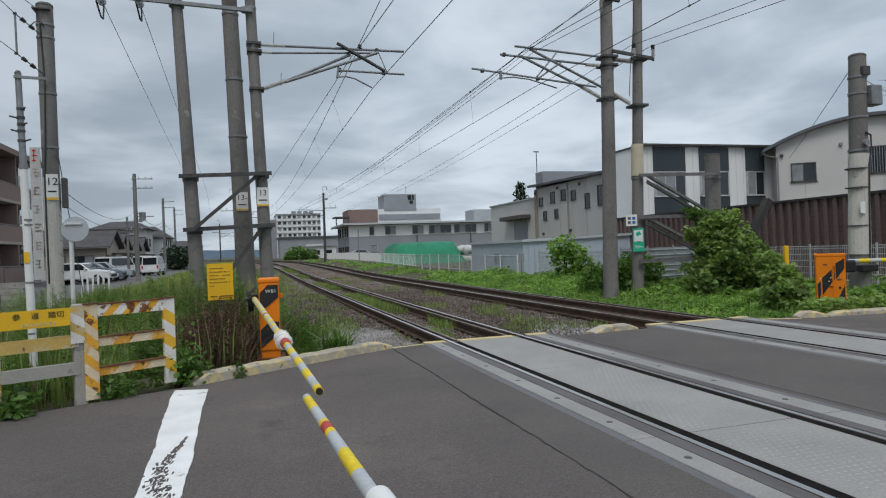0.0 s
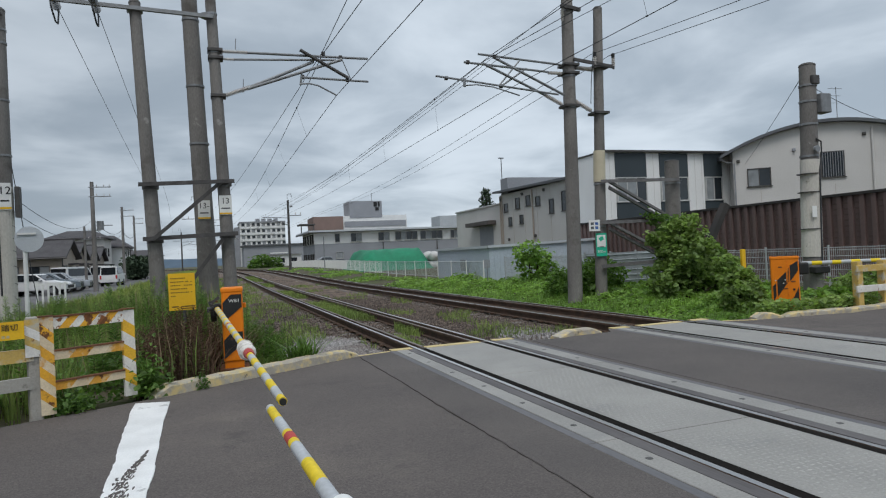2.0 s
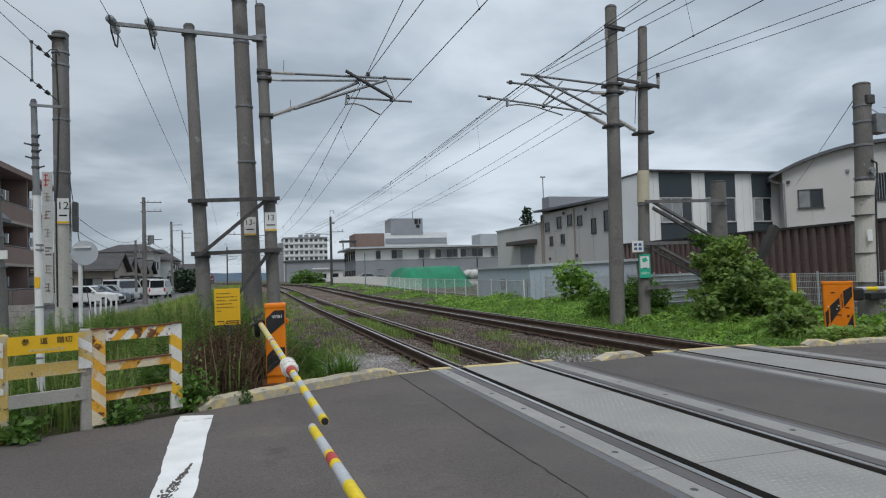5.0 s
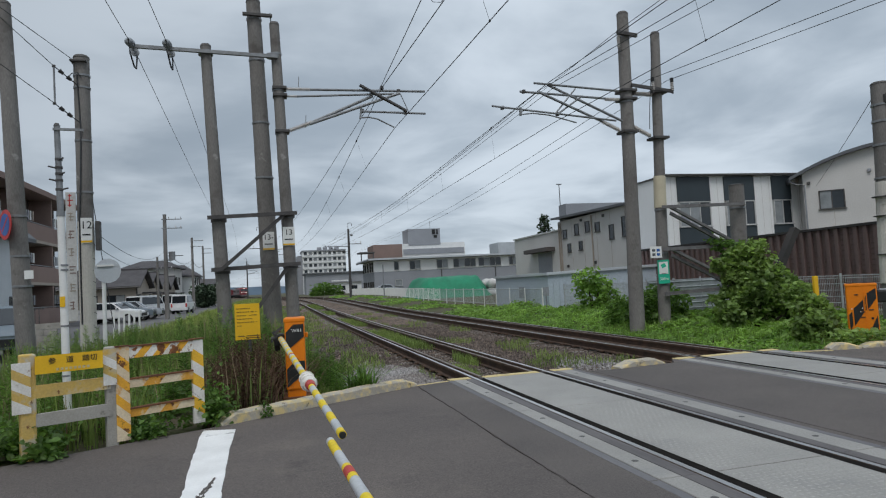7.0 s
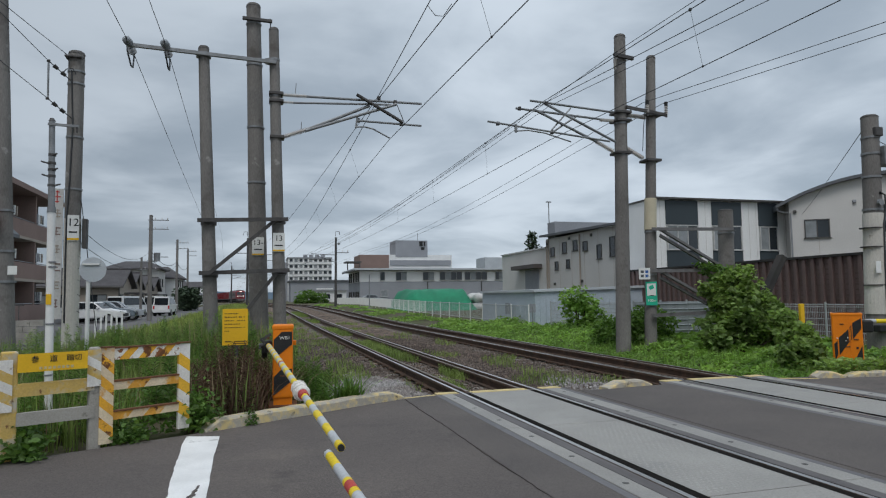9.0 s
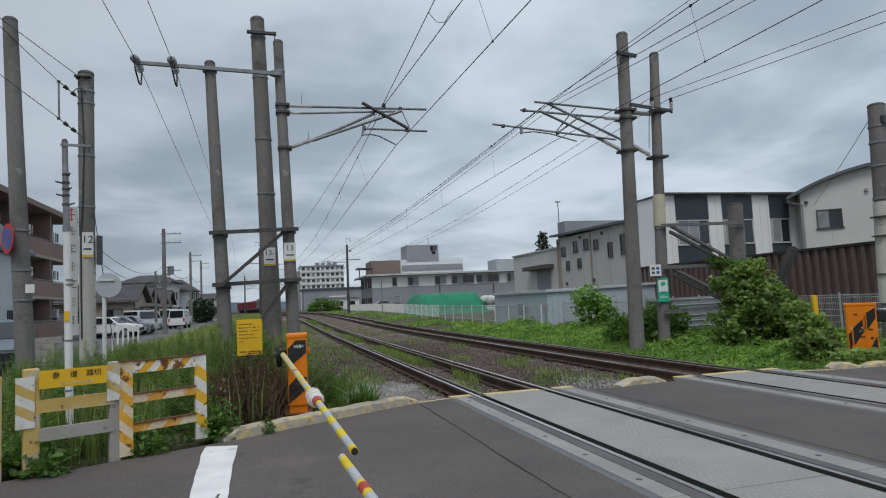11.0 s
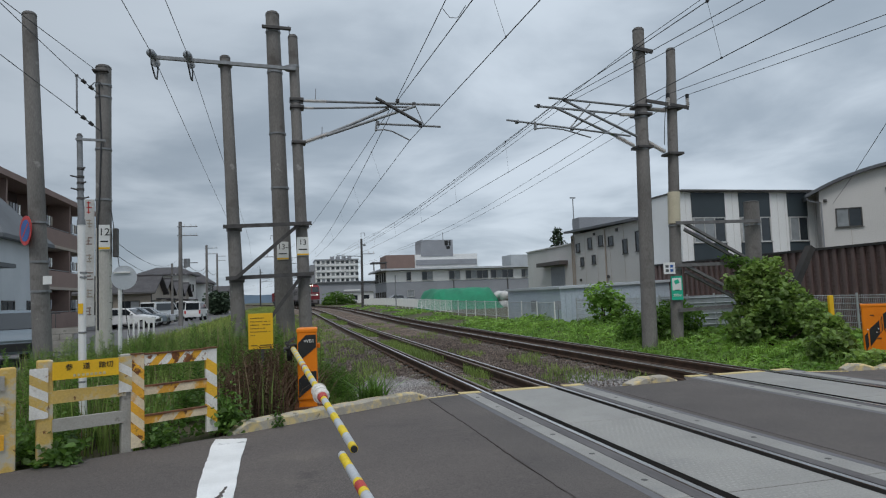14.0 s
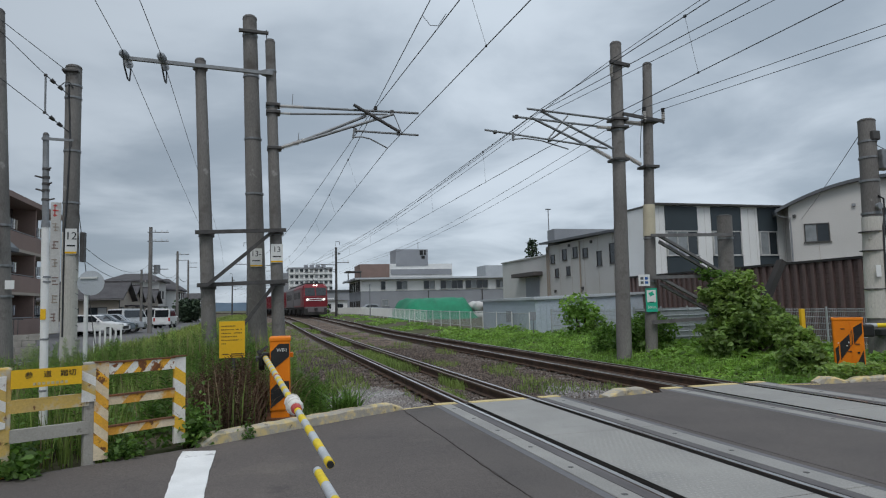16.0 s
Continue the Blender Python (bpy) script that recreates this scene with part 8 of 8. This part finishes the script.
    for i in range(60):
        z = 2.5 + 7.0 * i / 60
        r = 2.3 * (1 - (z - 2.5) / 7.6) + 0.15
        an = i * 2.4
        e = Vector((r * math.cos(an), r * math.sin(an), z - 0.35 * r))
        rod(bm, (0, 0, z), e, 0.03, 0.008, 4)
        for s in np.linspace(0.25, 1.0, 9):
            pts.append([e.x * s + rs.uniform(-0.2, 0.2), e.y * s + rs.uniform(-0.2, 0.2), z - 0.35 * r * s + rs.uniform(-0.15, 0.12)])
    part("limbs", bm, BARK, t)
    stuff("crown", leaf_mesh(np.repeat(np.array(pts), 4, 0) + rs.randn(len(pts) * 4, 3) * 0.12, np.full(len(pts) * 4, 0.26), rs, 0.2), NEEDLE, "", "", t)


make_plants()


# ---- vehicles ----
def vehicle(name, label, at, rz, paint, L, W, H, kind="car"):
    """A parked car or van, nose along -y in its own space."""
    t = thing(name, label, "car" if kind == "car" else "van", at, rz, "parked vehicles")
    if kind == "car":
        side = [(-L / 2, 0.35), (-L / 2, 0.68), (-L / 2 + 0.25, 0.78), (-L * 0.22, 0.92), (-L * 0.08, H - 0.04), (L * 0.22, H), (L * 0.38, H * 0.72 + 0.06), (L / 2 - 0.05, 0.88), (L / 2, 0.55), (L / 2 - 0.05, 0.30)]
        glass = [(-L * 0.19, 0.93), (-L * 0.075, H - 0.10), (L * 0.21, H - 0.07), (L * 0.34, 0.96)]
    else:
        side = [(-L / 2, 0.35), (-L / 2, 0.85), (-L / 2 + 0.35, 1.05), (-L / 2 + 0.85, H - 0.05), (-L / 2 + 1.2, H), (L / 2 - 0.15, H), (L / 2, H * 0.55), (L / 2, 0.32)]
        glass = [(-L / 2 + 0.55, 1.08), (-L / 2 + 0.98, H - 0.15), (L / 2 - 0.3, H - 0.15), (L / 2 - 0.22, 1.08)]
    rot = Matrix.Rotation(radians(90), 4, "Z")
    bm = extrude(side, rot @ Matrix.Translation((0, -W / 2, 0)), W)
    for v in bm.verts:
        v.co.x *= 1 - 0.14 * smooth(0.85, H, v.co.z)
    bmesh.ops.bevel(bm, geom=bm.edges[:], offset=0.05, segments=2, affect="EDGES", clamp_overlap=True)
    shade(part("body", bm, paint, t), 35)
    for s in (-1, 1):
        bm = extrude(glass, rot @ Matrix.Translation((0, -0.01, 0)), 0.02)
        for v in bm.verts:
            v.co.x += s * (W / 2) * (1 - 0.14 * smooth(0.85, H, v.co.z)) + s * 0.004
        part("side_window", bm, CAR_GLASS, t)
    yf = -L * 0.155 if kind == "car" else -L / 2 + 0.56
    z0, z1 = (0.96, H - 0.10) if kind == "car" else (1.08, H - 0.15)
    y0, y1 = (-L * 0.215, -L * 0.095) if kind == "car" else (-L / 2 + 0.36, -L / 2 + 0.82)
    part("windscreen", beam((0, y0 - 0.01, z0), (0, y1 - 0.03, z1), W * 0.80, 0.02), CAR_GLASS, t)
    part("rear_window", beam((0, L / 2 - 0.0 if kind != "car" else L * 0.40, 1.02 if kind != "car" else 0.98), (0, L / 2 - 0.09 if kind != "car" else L * 0.235, H - 0.12), W * 0.78, 0.03), CAR_GLASS, t)
    for sx in (-1, 1):
        for yy in (-L * 0.32, L * 0.30):
            w = part("wheel", rd((sx * (W / 2 - 0.20), yy, 0.31), (sx * (W / 2 + 0.01), yy, 0.31), 0.31, 0.31, 20), TYRE, t)
            part("rim", rd((sx * (W / 2 - 0.02), yy, 0.31), (sx * (W / 2 + 0.016), yy, 0.31), 0.20, 0.19, 16), STEEL, w)
        part("headlight", bx((sx * (W / 2 - 0.28), -L / 2 + 0.06, 0.70), (0.34, 0.14, 0.15), 0, 0.03), CURTAIN, t)
        part("tail_light", bx((sx * (W / 2 - 0.10), L / 2 - 0.02, 0.80), (0.14, 0.08, 0.32), 0, 0.02), RED, t)
        part("mirror", bx((sx * (W / 2 + 0.08), yf, 1.0), (0.16, 0.10, 0.12), 0, 0.03), paint, t)
    part("grille", bx((0, -L / 2 + 0.0, 0.52), (W * 0.55, 0.05, 0.20), 0, 0.01), BLACK, t)
    part("plate_bars", bx((0, L / 2 + 0.012, 0.62), (0.33, 0.015, 0.16)), WHITE, t)
    return t


def make_vehicles():
    z = -0.03
    vehicle("parked_car", "silver-white saloon parked side-on in the car park", (-13.35, 48.0, z), 80, CAR_WHITE, 4.2, 1.72, 1.42)
    vehicle("parked_car", "dark grey car parked beyond the white saloon", (-13.3, 50.6, z), 92, CAR_GREY, 4.4, 1.7, 1.42)
    vehicle("parked_car", "silver car in the row of parked cars", (-13.1, 53.2, z), 93, CAR_SILVER, 4.3, 1.7, 1.45)
    vehicle("parked_van", "long white van parked behind the cars", (-13.75, 62.5, z), 157, CAR_WHITE, 3.9, 1.65, 1.85, "van")
    vehicle("parked_van", "small white van seen from the rear by the street", (-11.15, 66.0, z), 176, CAR_WHITE, 3.3, 1.48, 1.78, "van")
    vehicle("parked_van", "small white van further along the row", (-13.0, 73.0, z), 175, CAR_WHITE, 3.4, 1.48, 1.9, "van")
    vehicle("parked_car", "grey hatchback parked behind the utility pole", (-10.6, 20.6, z), 28, CAR_GREY, 4.2, 1.7, 1.5)
    vehicle("parked_car", "silver car beside the long office", (15.2, 104, 0.44), 90, CAR_SILVER, 4.4, 1.7, 1.45)
    vehicle("parked_car", "white car at the far store", (12.0, 155, 0.44), 90, CAR_WHITE, 4.4, 1.7, 1.45)


make_vehicles()


# ---- the train ----
def make_locomotive():
    t = thing("locomotive", "dark red electric freight locomotive with a white band, headlights lit", "locomotive")
    W, Ln = 2.80, 24.0
    nose = [(-W / 2, 1.15), (-W / 2, 3.45), (-W / 2 + 0.28, 3.78), (W / 2 - 0.28, 3.78), (W / 2, 3.45), (W / 2, 1.15)]
    for k, (ya, yb) in enumerate(((0.9, 12.0), (12.6, 24.0))):
        part("body", extrude(nose, Matrix.Translation((0, ya, 0)), yb - ya), LOCO_RED if k == 0 else LOCO_GREY, t)
        part("side_band", bx((0, (ya + yb) / 2 + 1.2, 2.3), (W + 0.03, yb - ya - 2.6, 1.9)), LOCO_GREY, t, "grey side panel")
        for i in range(5):
            part("side_grille", bx((0, ya + 3.2 + i * 1.6, 2.55), (W + 0.06, 0.9, 0.8)), LOCO_DARK, t)
        part("roof", bx((0, (ya + yb) / 2, 3.86), (W - 0.7, yb - ya - 0.8, 0.2)), LOCO_DARK, t)
    # cab front, raked above the waist
    bm = bmesh.new()
    rows = ((0.0, 1.15, W / 2 - 0.05), (0.0, 2.30, W / 2 - 0.05), (0.42, 3.42, W / 2 - 0.12), (0.75, 3.78, W / 2 - 0.32))
    prev = None
    for y, z, hw in rows:
        cur = [bm.verts.new(p) for p in ((-hw, y, z), (hw, y, z), (hw + 0.02, 0.95, z), (-hw - 0.02, 0.95, z))]
        if prev:
            for i in range(4):
                bm.faces.new((prev[i], prev[(i + 1) % 4], cur[(i + 1) % 4], cur[i]))
        else:
            bm.faces.new(cur[::-1])
        prev = cur
    bm.faces.new(prev)
    bmesh.ops.recalc_face_normals(bm, faces=bm.faces)
    c = part("cab_front", bm, LOCO_RED, t, "red raked cab front")
    for s in (-1, 1):
        part("windscreen", beam((s * 0.64, 0.02, 2.42), (s * 0.64, 0.36, 3.34), 1.12, 0.05), CAR_GLASS, c)
        part("headlight", rd((s * 0.93, -0.05, 1.98), (s * 0.93, -0.02, 1.98), 0.085, 0.085, 14), HEADLIGHT, c, "lit headlight")
        part("lamp_surround", rd((s * 0.93, -0.03, 1.98), (s * 0.93, 0.0, 1.98), 0.17, 0.17, 14), WHITE, c)
        part("roof_light", rd((s * 0.16, 0.46, 3.62), (s * 0.14, 0.58, 3.62), 0.075, 0.075, 12), HEADLIGHT, c, "lit roof headlight")
    part("white_band", bx((0, -0.015, 1.98), (2.2, 0.03, 0.30)), WHITE, c, "white band across the nose")
    part("red_panel", bx((0, -0.02, 1.98), (1.3, 0.035, 0.13)), LOCO_RED, c)
    part("skirt", bx((0, 0.35, 0.82), (2.5, 0.8, 0.62), 0, 0.04), LOCO_GREY, t, "grey buffer beam")
    part("plough", bx((0, 0.25, 0.36), (2.2, 0.5, 0.30), 0, 0.04), LOCO_DARK, t)
    part("coupler", bx((0, -0.2, 0.88), (0.32, 0.6, 0.32), 0, 0.05), LOCO_DARK, t)
    for s in (-1, 1):
        part("step", bx((s * 1.1, 0.05, 0.62), (0.35, 0.4, 0.7)), LOCO_DARK, t)
    for y in (3.0, 8.8, 15.2, 21.2):
        b = part("bogie", bx((0, y, 0.62), (2.3, 3.4, 0.55), 0, 0.05), LOCO_DARK, t)
        for dy in (-1.2, 1.2):
            part("wheelset", rd((-0.62, y + dy, 0.45), (0.62, y + dy, 0.45), 0.45, 0.45, 18), STEEL_DARK, b)
    part("underframe", bx((0, 12, 1.02), (2.5, 22.5, 0.3)), LOCO_DARK, t)
    pg = part("pantograph", rd((-0.7, 4.2, 4.0), (0.7, 4.2, 4.0), 0.03), STEEL_DARK, t, "raised grey pantograph")
    for s in (-1, 1):
        part("lower_arm", rd((s * 0.5, 4.2, 4.0), (s * 0.25, 5.2, 4.65), 0.03), STEEL_DARK, pg)
        part("upper_arm", rd((s * 0.25, 5.2, 4.65), (s * 0.4, 4.3, 5.3), 0.02), STEEL_DARK, pg)
    part("contact_strip", rd((-0.85, 4.3, 5.32), (0.85, 4.3, 5.32), 0.03), STEEL_DARK, pg)
    return t


def make_wagon():
    t = thing("container_wagon", "flat freight wagon carrying five dull red containers", "wagon", group="freight wagons")
    part("deck", bx((0, 10, 1.0), (2.6, 19.6, 0.22)), LOCO_DARK, t)
    for i in range(5):
        k = part("container", bx((0, 2.1 + i * 3.95, 2.36), (2.45, 3.7, 2.5), 0, 0.03), LOCO_RED, t)
        bm = bmesh.new()
        for j in range(9):
            for s in (-1, 1):
                box(bm, (s * 1.235, 0.5 + i * 3.95 + j * 0.4, 2.36), (0.03, 0.10, 2.2))
        part("ribs", bm, LOCO_RED, k)
    for y in (3, 17):
        b = part("bogie", bx((0, y, 0.6), (2.1, 2.6, 0.5)), LOCO_DARK, t)
        for dy in (-0.9, 0.9):
            part("wheelset", rd((-0.62, y + dy, 0.43), (0.62, y + dy, 0.43), 0.43, 0.43, 16), STEEL_DARK, b)
    return t


LOCO = make_locomotive()
WAGONS = [make_wagon()]
WAGONS.append(copy_thing(WAGONS[0], pose(0, 0, 0)))
WAGONS.append(copy_thing(WAGONS[0], pose(0, 0, 0)))
LOCO_NOSE = ((0.0, 412.0), (16.0, 76.0))


def nose_at(t):
    """Where the locomotive's nose is along the line: a steady run towards the crossing."""
    (t0, a), (t1, b) = LOCO_NOSE
    return a + (b - a) * (t - t0) / (t1 - t0)


def motions():
    """The train runs towards the crossing on the far track."""
    for ob, back, ln in [(LOCO, 0.0, 24.0)] + [(w, 25.0 + 20.6 * i, 20.0) for i, w in enumerate(WAGONS)]:
        rows = []
        for i in range(33):
            t = i * 0.5
            y = nose_at(t) + back
            a, b = Vector((4.263 + bend(y), y, 0)), Vector((4.263 + bend(y + ln), y + ln, 0))
            rz = math.degrees(math.atan2(-(b.x - a.x), b.y - a.y))
            rows.append((t, pose(a.x, a.y, grade(y), 0, 0, rz)))
        walk(ob, rows)


motions()
